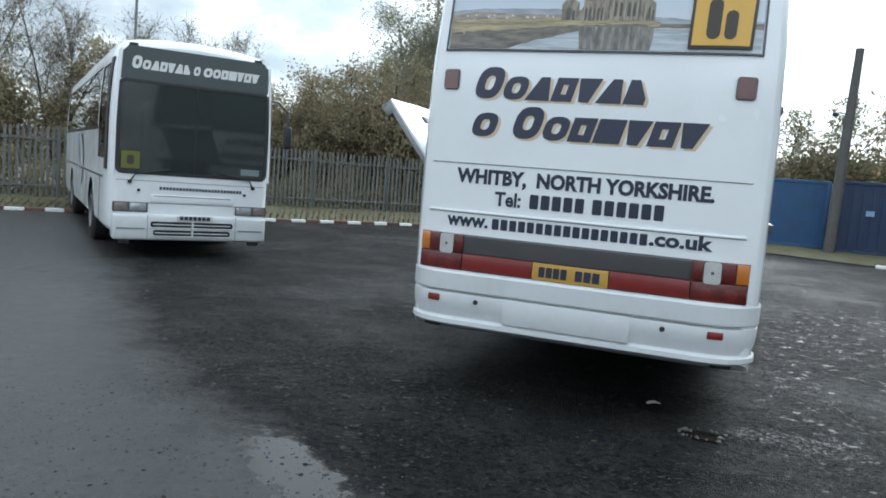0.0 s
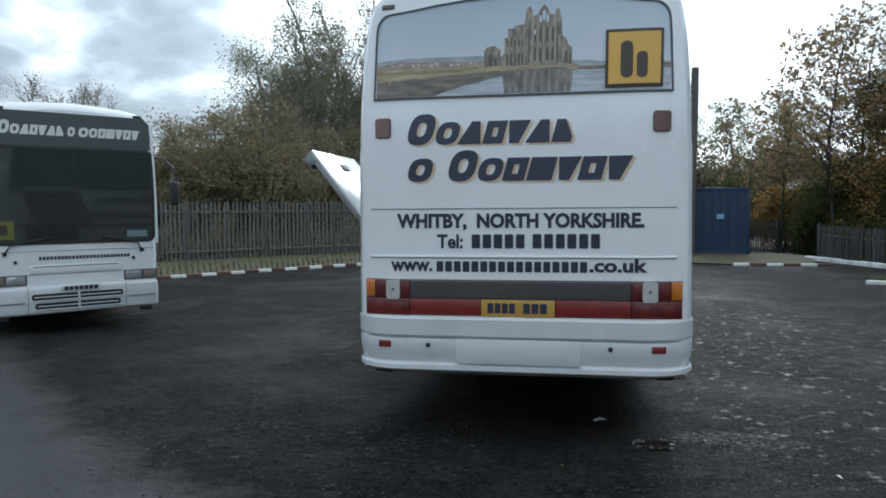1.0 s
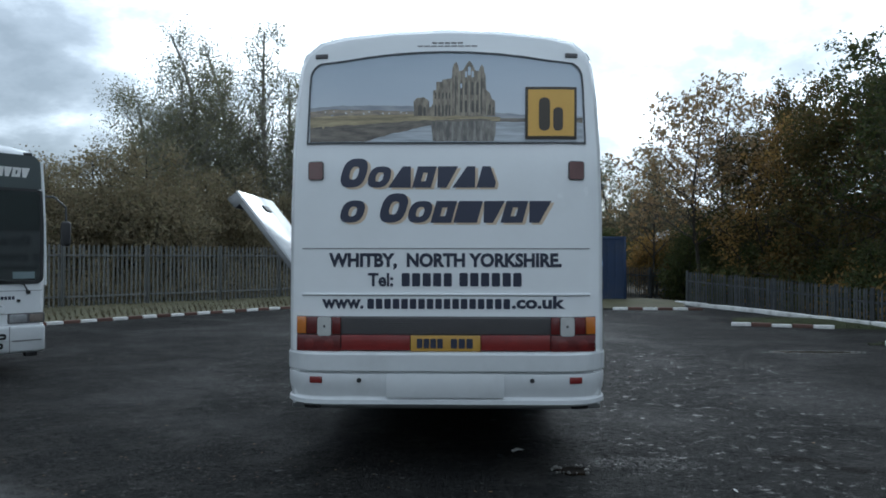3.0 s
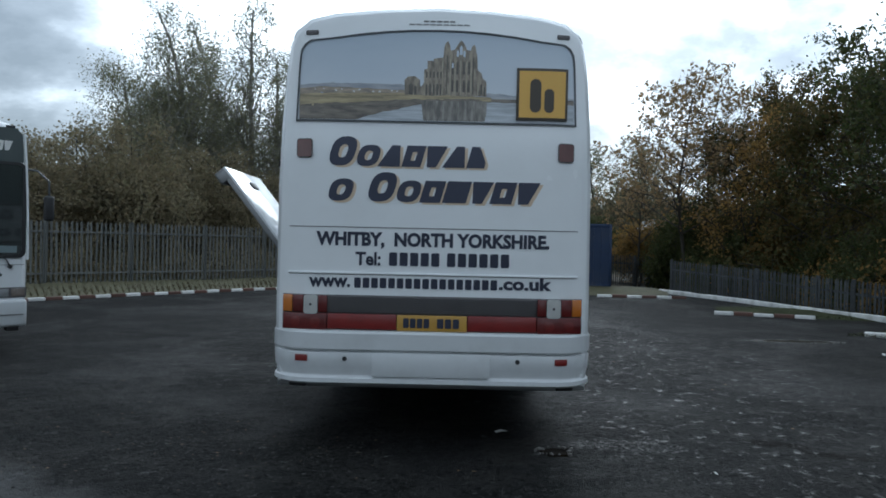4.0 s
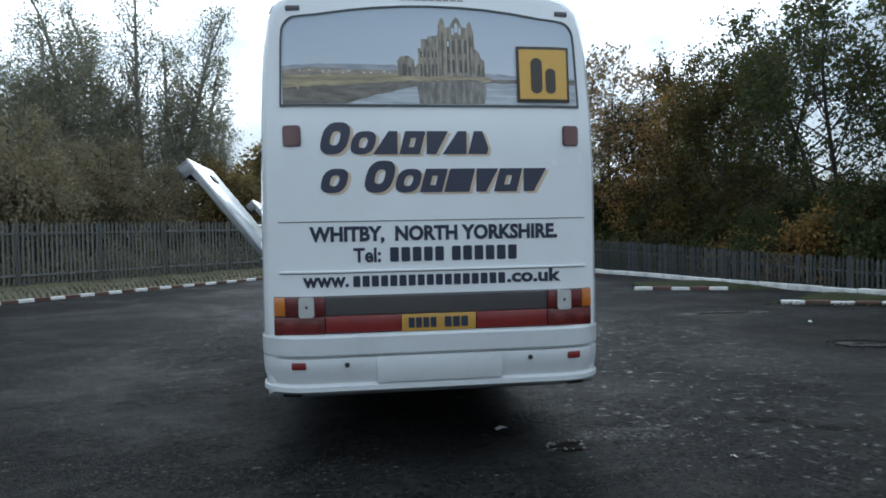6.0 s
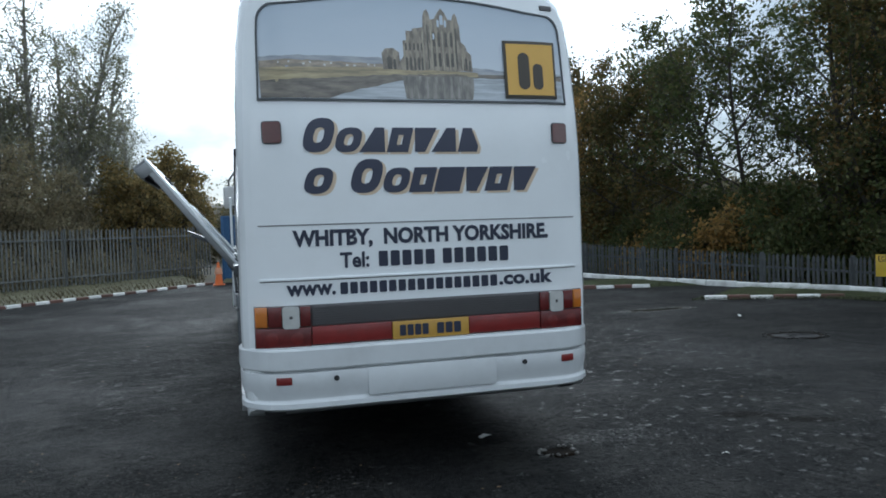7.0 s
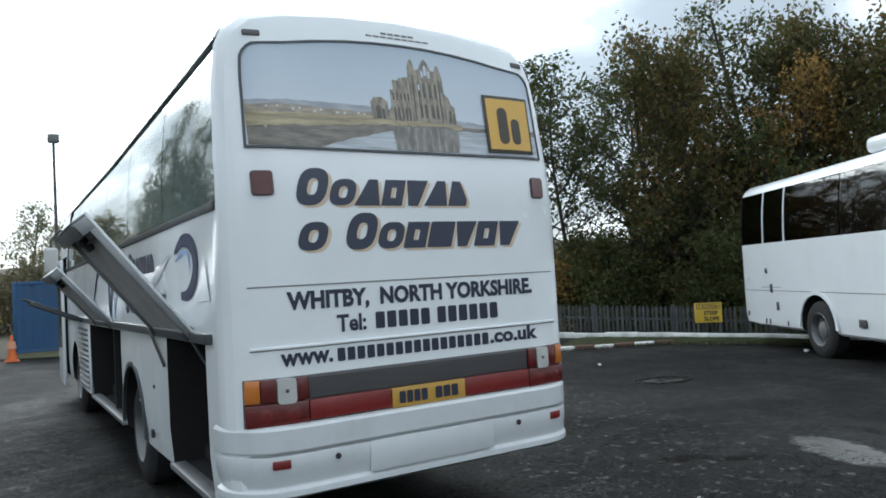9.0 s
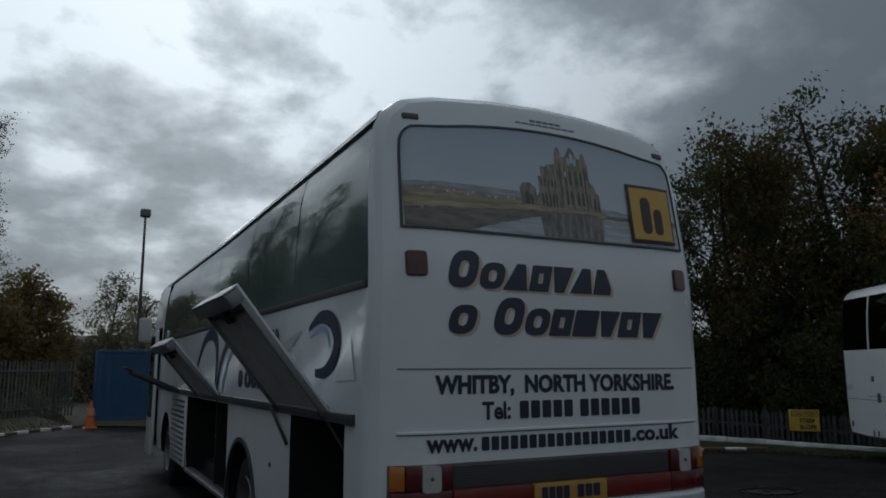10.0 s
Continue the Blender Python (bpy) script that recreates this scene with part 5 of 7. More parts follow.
    layer("printed_field", [(-w, 2.68), (-0.2, 2.735), (0.42, 2.748), (0.42, 2.782), (0.1, 2.795), (-0.35, 2.8), (-w, 2.785)], field, 0.0025, "", 0.003)
    layer("printed_bank", [(-w, lo + 0.004), (-0.62, lo + 0.004), (-0.4, 2.655), (-0.12, 2.715), (0.05, 2.735), (0.38, 2.742), (0.3, 2.764), (-0.25, 2.752), (-0.6, 2.726), (-w, 2.7)], bank, 0.003, "", 0.005)
    # the ruined abbey: stepped gable, tall lancets between buttresses, low arcade
    body = [(-0.245, 2.787), (-0.25, 2.9), (-0.225, 2.93), (-0.17, 2.93), (-0.13, 2.9), (-0.128, 2.845), (-0.115, 2.86), (-0.1, 2.88), (-0.1, 2.985), (-0.075, 2.99), (-0.075, 3.05), (-0.03, 3.052), (-0.03, 3.068), (0.045, 3.075),
            (0.05, 3.15), (0.062, 3.19), (0.08, 3.2), (0.095, 3.17), (0.1, 3.135), (0.13, 3.14), (0.155, 3.185), (0.18, 3.212), (0.205, 3.185), (0.225, 3.14), (0.255, 3.135), (0.262, 3.165), (0.278, 3.18), (0.292, 3.16), (0.296, 3.12),
            (0.305, 3.1), (0.31, 2.985), (0.34, 2.96), (0.35, 2.925), (0.378, 2.9), (0.382, 2.785)]
    ab = layer("printed_abbey", body, ruin, 0.0034, "brown stone ruin in the print", 0.004)

    def mark(name, x, z0, z1, half, mat, d):
        pts = [(x - half, z0), (x + half, z0), (x + half, z1 - half), (x, z1), (x - half, z1 - half)]
        part(name, prism(bmesh.new(), pts, yr - 0.0094 - d, yr - 0.0092), mat, ab, shade=False)

    for x in (0.118, 0.155, 0.205, 0.243):
        mark("printed_lancet", x, 2.815, 2.91, 0.009, gaps, 0.0012)
        mark("printed_lancet", x, 2.95, 3.05, 0.009, gaps, 0.0012)
    for x, z0, z1, half in ((0.155, 3.085, 3.135, 0.008), (0.18, 3.1, 3.17, 0.011), (0.206, 3.085, 3.135, 0.008), (0.118, 3.0, 3.04, 0.006)):
        mark("printed_opening", x, z0, z1, half, sky, 0.0016)
    for x in (-0.08, -0.052, -0.024, 0.004, 0.03):
        mark("printed_lancet", x, 2.79, 2.875, 0.007, gaps, 0.0012)
        mark("printed_lancet", x, 2.92, 2.97, 0.006, gaps, 0.0012)
    for x, z0, z1, half in ((-0.2, 2.79, 2.88, 0.016), (-0.165, 2.79, 2.86, 0.009), (0.34, 2.8, 2.88, 0.008), (0.365, 2.79, 2.86, 0.006), (0.075, 2.8, 3.1, 0.004), (0.275, 2.8, 3.08, 0.005)):
        mark("printed_lancet", x, z0, z1, half, gaps, 0.0012)
    pale = print_material("picture_lit_stone", (0.25, 0.22, 0.16), (0.31, 0.275, 0.2), (0.36, 0.32, 0.24), 20, 12)
    for x, half, z1 in ((0.1, 0.006, 3.1), (0.136, 0.004, 3.05), (0.18, 0.005, 3.06), (0.225, 0.004, 3.05), (0.26, 0.006, 3.1), (-0.095, 0.005, 2.95), (0.04, 0.005, 3.05), (0.315, 0.005, 2.95)):
        mark("printed_buttress", x, 2.79, z1, half, pale, 0.0014)
    layer("printed_reflection", [(-0.12, 2.745), (0.385, 2.75), (0.385, 2.66), (0.37, lo + 0.006), (-0.1, lo + 0.006), (-0.11, 2.68)], mirror, 0.0038, "", 0.004)
    for k in range(16):
        x = -0.98 + 0.048 * k + rng.uniform(-0.015, 0.015)
        z, u = 2.808 + rng.uniform(-0.008, 0.014), rng.uniform(0.008, 0.018)
        layer("printed_cottage", [(x, z), (x + u, z), (x + u, z + 0.007), (x + u * 0.5, z + 0.012), (x, z + 0.007)], PLATEW if k % 3 else town, 0.0042)


def front_place(L):
    return Matrix.Translation((0, L, 0)) @ pose(0, 0, 0, 0, 0, 180)


def build_facing_coach():
    L = 10.9
    root = thing("coach", "white coach facing out with dark windscreen, backed onto the kerb", "coach", pose(-7.83 - 0.7716 * L, 9.6 + 0.6361 * L, 0, 0, 0, -129.5), group="parked coaches")
    tall = 3.4
    rec = [(-1.5, -1.05, 0.6, L - 1.7, 2.0, 2.98), (1.05, 1.5, 0.6, L - 1.7, 2.0, 2.98), (-1.1, 1.1, L - 0.5, L + 0.3, 1.34, 2.66), (1.05, 1.5, L - 1.5, L - 0.45, 1.5, 2.95), (-1.5, -1.05, L - 1.5, L - 0.45, 1.5, 2.95)]
    coach_body(root, L, tall, (2.8, L - 2.7), rec, [], 0.16)
    under_frame(root, L, 0.3)
    for y in (2.8, L - 2.7):
        for s in (-1, 1):
            wheel(root, s * 1.09, y, s, 0.5)
    ys = [0.6, 2.1, 3.6, 5.1, 6.6, 8.1, L - 1.7]
    for s in (-1, 1):
        for a, b in zip(ys, ys[1:]):
            side_pane(root, s, a, b, 2.0, 2.98, GLASS_DARK, tall)
        side_pane(root, s, L - 1.5, L - 0.45, 1.5, 2.95, GLASS_DARK, tall)
        side_strip(root, s, 0.4, L - 0.6, 1.2, 1.23, TRIM, tall=tall)
        side_strip(root, s, 0.5, L - 1.6, 1.96, 2.0, RUBBER, "window_seal", tall=tall)
    at = pose(1.281, 0, 0, 0, 0, 90)
    part("side_graphic", ribbon([(5.6, 1.9), (6.1, 1.75), (6.4, 1.4), (6.2, 1.05), (5.9, 0.85)], [0.02, 0.16, 0.22, 0.16, 0.02]), NAVY, root, "navy curled stripe", at=at)
    part("side_graphic", ribbon([(4.4, 1.9), (4.9, 1.75), (5.2, 1.4), (5.0, 1.05)], [0.02, 0.12, 0.16, 0.02]), PALEBLUE, root, "pale blue stripe", at=at)
    F = front_place(L)

    def fr(name, bm, mat, label="", dy=0.0):
        return part(name, bm, mat, root, label, at=F @ Matrix.Translation((0, -dy, 0)))

    fr("windscreen_seal", ring_prism(bmesh.new(), rounded(-1.14, 1.14, 1.3, 2.7, 0.1), rounded(-1.09, 1.09, 1.35, 2.66, 0.08), -0.012, 0.01), RUBBER)
    scr = fr("windscreen", new_box(-1.1, 1.1, -0.008, 0.0, 1.34, 2.67), GLASS_SCREEN, "dark reflecting windscreen")
    part("screen_divider", new_box(-0.006, 0.006, -0.011, -0.007, 1.34, 2.67), RUBBER, scr)
    st1 = part("screen_sticker", new_box(-1.06, -0.8, -0.011, -0.009, 1.38, 1.64), material("green_yellow_sticker", (0.14, 0.15, 0.03), 0.5), scr, "yellow-green square sticker")
    part("sticker_mark", prism(bmesh.new(), rounded(-0.98, -0.88, 1.44, 1.58, 0.03), -0.0125, -0.0108), SIGNBLACK, st1)
    part("screen_sticker", new_box(0.72, 1.02, -0.011, -0.009, 1.38, 1.48), material("pale_blue_sticker", (0.18, 0.23, 0.24), 0.5), scr, "pale blue sticker")
    fr("destination_band", prism(bmesh.new(), [(-1.1, 2.7), (1.1, 2.7), (1.08, 3.1), (1.0, 3.19), (-1.0, 3.19), (-1.08, 3.1)], -0.012, 0.02), material("grey_green_band", (0.06, 0.075, 0.075), 0.35, var=0.08), "grey-green header band")
    fr("name_block", slanted_blocks(FIRST_NAME + [("", 0.3), ("o", 0.9), ("", 0.3)] + SECOND_NAME, -0.95, 0.93, 2.86, 3.0, 3.05, slant=0.15), CONEWHITE, "white name blocks", 0.016)
    fr("bar", bars(-0.5, 0.75, 1.078, 1.126, 26, 0.35), TEXTBLACK, "", 0.004)
    fr("panel_gap", new_box(-1.12, 1.12, -0.004, 0.01, 1.2, 1.208), LINE)
    fr("nose_slot", new_box(-0.58, 0.58, -0.016, 0.01, 0.975, 0.988), LINE)
    fr("panel_gap", new_box(-1.12, 1.12, -0.004, 0.01, 0.865, 0.873), LINE)
    fr("nose_panel", new_box(-0.62, 0.62, -0.012, 0.01, 0.885, 1.0, 0.006), WHITE, "shallow raised nose panel")
    for s in (-1, 1):
        fr("lamp_surround", prism(bmesh.new(), rounded(s * 0.91 - 0.25, s * 0.91 + 0.25, 0.725, 0.875, 0.02), -0.012, 0.01), GRILLE, "dark headlight surround")
        fr("corner_strip", loft(bmesh.new(), [[(s * x, -0.02, z), (s * (x + 0.035), -0.005, z), (s * (x + 0.035), 0.02, z), (s * x, 0.02, z)] for x, z in ((1.155, 1.28), (1.15, 1.8), (1.135, 2.3), (1.115, 2.75), (1.09, 3.12))]), WHITE, "narrow white strip beside the windscreen")
        fr("headlight", new_box(s * 0.68, s * 0.92, -0.02, 0.02, 0.74, 0.86, 0.012), material("headlight_glass", (0.42, 0.43, 0.44), 0.08, metal=0.4, var=0.3, scale=12, coat=0.8), "rectangular clear headlight")
        fr("headlight", new_box(s * 0.95, s * 1.14, -0.02, 0.04, 0.74, 0.86, 0.012), material("side_light_glass", (0.2, 0.17, 0.15), 0.1, var=0.3, scale=12, coat=0.8), "smoked corner light")
        fr("roof_lamp", new_box(s * 0.93 - 0.06, s * 0.93 + 0.06, 0.02, 0.1, 3.17, 3.235, 0.01), RUBBER, "small dark roof marker")
        fr("wiper", tube(bmesh.new(), [(s * 0.92, -0.02, 1.2), (s * 0.86, -0.04, 1.3), (s * 0.35, -0.035, 1.4)], 0.012), RUBBER, "black wiper arm")
        fr("wiper_boss", cyl(bmesh.new(), pose(s * 0.93, -0.01, 1.18, 90, 0, 0), 0.03, 0.03, 0.04, 12), RUBBER)
        fr("wiper_boss", cyl(bmesh.new(), pose(s * 0.8, -0.01, 1.06, 90, 0, 0), 0.022, 0.022, 0.04, 12), RUBBER)
    bp = fr("front_bumper", new_box(-1.16, 1.16, -0.07, 0.2, 0.3, 0.7, 0.05, 3), BUMPER, "white front bumper with dark slots")
    for z, u in ((0.555, 0.62), (0.425, 0.58)):
        part("air_slot", prism(bmesh.new(), rounded(-u, u, z - 0.05, z + 0.04, 0.035), -0.076, -0.066), DARK, bp, "dark air intake slot")
        part("slot_lip", new_box(-u, u, -0.088, -0.068, z - 0.062, z - 0.046, 0.006), BUMPER, bp)
        part("slot_rib", new_box(-u + 0.03, u - 0.03, -0.08, -0.07, z - 0.012, z + 0.004, 0.004), BUMPER, bp)
    part("slot_post", new_box(-0.015, 0.015, -0.082, -0.068, 0.37, 0.6, 0.004), BUMPER, bp)
    for s in (-1, 1):
        part("bumper_step", prism(bmesh.new(), rounded(s * 0.9 - 0.2, s * 0.9 + 0.2, 0.47, 0.49, 0.008), -0.078, -0.066), LINE, bp)
    for s in (-1, 1):
        part("bumper_gap", new_box(s * 0.66, s * 0.668, -0.073, -0.06, 0.32, 0.69), LINE, bp)
        part("bumper_foot", new_box(s * 1.06, s * 0.9, -0.02, 0.1, 0.24, 0.31, 0.01), RUBBER, bp)
    pl = part("number_plate", new_box(-0.24, 0.3, -0.085, -0.07, 0.615, 0.7, 0.003), PLATEW, bp, "pale number plate with dark bars")
    part("bar", bars(-0.2, 0.26, 0.63, 0.685, 7), TEXTBLACK, pl, at=Matrix.Translation((0, -0.089, 0)))
    # dashboard and seats behind the screen
    part("dashboard", new_box(-1.05, 1.05, L - 0.5, L - 0.2, 1.2, 1.36, 0.04), DARK, root)
    for s in (-1, 1):
        part("corner_pillar", loft(bmesh.new(), [[(s * (side_x(z, tall) - 0.03), L - 0.47, z), (s * (side_x(z, tall) + 0.004), L - 0.47, z), (s * (side_x(z, tall) - 0.004), L - 0.24, z), (s * (side_x(z, tall) - 0.03), L - 0.24, z)] for z in (1.34, 1.8, 2.2, 2.6, 3.02)]), RUBBER, root, "black glazed corner pillar")
    for y, w in ((7.0, 0.5), (L - 3.6, 0.5), (L - 1.05, 0.5)):
        part("side_gap", new_box(1.274, 1.282, y, y + 0.012, 0.5, 1.2), LINE, root)
    hug_sides(root, ("side_graphic", "side_gap"))
    mir = part("mirror_arm", tube(bmesh.new(), [(-1.1, L - 0.12, 2.62), (-1.3, L - 0.02, 2.6), (-1.45, L + 0.02, 2.45), (-1.46, L + 0.02, 2.2)], 0.016), TRIM, root)
    part("mirror_head", new_box(-1.53, -1.39, L - 0.05, L + 0.06, 1.86, 2.24, 0.045, 3), RUBBER, mir, "black wing mirror")
    return root


def build_side_coach():
    L = 12.0
    tall = 3.4
    root = thing("coach", "plain white coach with black side windows beside the fence", "coach", pose(11.5, 10.75, 0, 0, 0, 149.5), group="parked coaches")
    rec = [(1.02, 1.5, 0.1, L - 0.5, 2.1, 3.12), (-1.5, -1.02, 0.1, L - 0.5, 2.1, 3.12)]
    coach_body(root, L, tall, (3.05, L - 2.8), rec, [])
    under_frame(root, L, 0.32)
    for y in (3.05, L - 2.8):
        for s in (-1, 1):
            wheel(root, s * 1.09, y, s, 0.5)
    ys = [0.12, 1.12, 2.0, 3.9, 6.0, 8.1, 10.0, L - 0.5]
    for s in (-1, 1):
        for a, b in zip(ys, ys[1:]):
            side_pane(root, s, a, b, 2.1, 3.12, GLASS_DARK, tall, 0.02)
        for y in ys[1:3]:
            part("window_pillar", loft(bmesh.new(), [[(s * (side_x(z, tall) - 0.02), y - 0.02, z), (s * (side_x(z, tall) + 0.006), y - 0.02, z), (s * (side_x(z, tall) + 0.006), y + 0.02, z), (s * (side_x(z, tall) - 0.02), y + 0.02, z)] for z in (2.1, 2.4, 2.75, 3.12)]), WHITE, root)
    side_strip(root, 1, 0.1, L - 0.6, 1.15, 1.165, LINE, "panel_gap", 0.004, tall)
    part("wheel_arch_lip", arch_lip(0.59, 0.65, -0.014, 0.02), WHITE, root, at=pose(1.285, 3.05, 0.52, 0, 0, 90))
    for y, z, w, h in ((1.15, 1.5, 0.08, 0.1), (1.32, 1.12, 0.1, 0.17), (1.55, 0.78, 0.1, 0.16), (0.25, 0.62, 0.04, 0.1), (1.05, 0.5, 0.03, 0.1), (1.22, 0.5, 0.03, 0.1), (1.95, 0.5, 0.03, 0.1)):
        part("side_vent", new_box(1.27, 1.284, y, y + w, z, z + h, 0.003), TRIM, root, "small dark service vent")
    part("side_vent", new_box(1.27, 1.284, 0.18, 0.4, 1.35, 1.47, 0.003), PLATEW, root, "pale vent cover")
    part("side_gap", new_box(1.27, 1.28, 0.95, 1.75, 1.22, 1.232), LINE, root)
    part("roof_pod", new_box(-0.8, 0.95, 4.3, 7.2, tall - 0.06, tall + 0.2, 0.09, 3), WHITE, root, "white roof air unit")
    part("marker", new_box(1.27, 1.29, 4.3, 4.5, 0.62, 0.75, 0.01), TRIM, root)
    hug_sides(root, ("side_vent", "side_gap", "marker", "wheel_arch_lip"))
    return root


# ---- containers, posts, cone, sign ----
def build_container(m, w, d, h, mat, label, ribs_long=True):
    root = thing("shipping_container", label, "container", m, group="blue containers")
    part("shell", new_box(0.03, w - 0.03, 0.03, d - 0.03, 0.12, h - 0.02), mat, root)
    bm = bmesh.new()
    n = int(w / 0.28)
    for k in range(n):
        x = 0.1 + (w - 0.2) * k / n
        prism(bm, [(x, 0.16), (x + 0.15, 0.16), (x + 0.15, h - 0.12), (x, h - 0.12)], -0.005, 0.035)
    part("corrugation", bm, mat, root)
    for x in (0, w - 0.09):
        for y in (0, d - 0.09):
            part("corner_post", new_box(x, x + 0.09, y - 0.01, y + 0.09, 0.0, h, 0.006), mat, root)
    for z in (0.08, h - 0.12):
        part("side_rail", new_box(0.09, w - 0.09, -0.008, 0.06, z, z + 0.12, 0.006), mat, root)
    part("label_patch", new_box(w * 0.42, w * 0.55, -0.012, -0.006, h * 0.55, h * 0.62), PALEBLUE, root, "small worn pale label")
    return root


def build_cone(x, y):
    root = thing("traffic_cone", "orange traffic cone at the end of the kerb", "traffic cone", pose(x, y, 0))
    part("base", new_box(-0.2, 0.2, -0.2, 0.2, 0.0, 0.04, 0.015), ORANGE, root)
    bm = bmesh.new()
    cyl(bm, Matrix.Translation((0, 0, 0.42)), 0.145, 0.03, 0.78, 24)
    part("cone", bm, ORANGE, root)
    part("sleeve", cyl(bmesh.new(), Matrix.Translation((0, 0, 0.5)), 0.136, 0.098, 0.22, 24, False), material("faded_cone_sleeve", (0.62, 0.3, 0.18), 0.5, var=0.1), root, "faded sleeve")


def build_floodlight(x, y, h, label="tall slim grey lamp post behind the containers", k=1.0, mat=POLE):
    root = thing("floodlight_post", label, "lamp post", pose(x, y, 0))
    part("post", tube(bmesh.new(), [(0, 0, -0.3), (0, 0, 2.0), (0, 0, h)], [0.09 * k, 0.075 * k, 0.045 * k], 12), mat, root)
    part("lamp_head", new_box(-0.2, 0.2, -0.16, 0.16, h - 0.05, h + 0.28, 0.05), STEEL, root, "boxy lamp head")


def build_pole(x, y, h):
    root = thing("telegraph_pole", "dark weathered timber pole in front of container", "pole", pose(x, y, 0, 0, 1.2, 0))
    part("post", tube(bmesh.new(), [(0, 0, -0.3), (0, 0, h * 0.5), (0, 0, h)], [0.19, 0.16, 0.125], 14), POLE, root)
    part("camera_arm", tube(bmesh.new(), [(0, 0, 4.6), (-0.3, -0.05, 4.65), (-0.42, -0.08, 4.6)], 0.02), TRIM, root)
    part("camera_head", new_box(-0.52, -0.34, -0.16, 0.0, 4.5, 4.64, 0.03), RUBBER, root)


def build_caution_sign(x, y, z, turn):
    root = thing("caution_sign", "yellow caution sign with black lettering on two short posts", "sign", pose(x, y, 0, 0, 0, turn))
    b = part("board", new_box(-0.31, 0.31, 0, 0.02, z, z + 0.47, 0.004), CAUTION, root, "yellow board")
    part("header", ring_prism(bmesh.new(), rounded(-0.26, 0.28, z + 0.32, z + 0.45, 0.02), rounded(-0.24, 0.26, z + 0.335, z + 0.435, 0.015), -0.004, 0.002), SIGNBLACK, b)
    letter_part("lettering", "CAUTION", -0.21, -0.004, z + 0.345, 0.44, 0.08, SIGNBLACK, b, 0.03)
    letter_part("lettering", "STEEP", -0.1, -0.004, z + 0.18, 0.32, 0.1, SIGNBLACK, b, 0.04)
    letter_part("lettering", "SLOPE", -0.1, -0.004, z + 0.04, 0.34, 0.1, SIGNBLACK, b, 0.04)
    for s in (-0.25, 0.25):
        part("post", new_box(s - 0.025, s + 0.025, 0.02, 0.06, -0.4, z + 0.45), POLE, root)


build_main_coach()
build_facing_coach()
build_side_coach()
build_container(pose(-2.75, 29.2, 0.0, 0, 0, -4), 6.1, 2.44, 2.45, BLUE, "blue corrugated steel shipping container behind the kerb")
build_container(pose(3.55, 28.0, 0.0, 0, 0, -3), 1.95, 5.0, 2.5, BLUE2, "deep blue steel container standing end on")
build_pole(3.35, 27.4, 6.7)
build_floodlight(-1.05, 34.0, 8.1)
build_floodlight(-18.4, 19.4, 10.6, "tall slim grey lamp post behind the long fence", 0.75, STEEL)
build_cone(-2.85, 27.2)
build_caution_sign(11.18, 12.93, 0.36, -50)
build_fence(LEFT_FENCE, [2.1] * 5, 2.0, 0.15, "grey galvanised palisade fence along the verge", -1)
build_fence(RIGHT_FENCE[:7], [1.2, 1.05, 0.92, 0.84, 0.76, 0.7, 0.66], 1.8, 0.115, "grey palisade fence below the white kerb, tree shade put into its colour", 1, SHADESTEEL)
build_fence([(5.6, 31.0), (8.5, 33.5), (13.0, 36.0)], [1.35, 1.2, 1.0], 1.6, 0.15, "grey palisade fence beyond the containers, shade put into its colour", 1, SHADESTEEL)
build_kerb(LEFT_KERB, 0.43, [KERBWHITE, KERBRED], "kerb painted in white and faded red lengths", -0.035)
build_kerb(RIGHT_KERB[:7], 0.9, [KERBWHITE], "white painted kerb along the fence foot", 0.02)
build_kerb([(5.91, 18.2), (8.05, 17.42)], 0.46, [KERBWHITE, KERBRED], "short row of painted kerb blocks", -0.03)
build_kerb([(7.35, 14.07), (9.45, 13.02)], 0.46, [KERBWHITE, KERBRED], "short row of painted kerb blocks", -0.03)
build_kerb([(4.1, 23.65), (6.9, 23.6)], 0.48, [KERBWHITE, KERBRED], "short row of painted kerb blocks", -0.03)


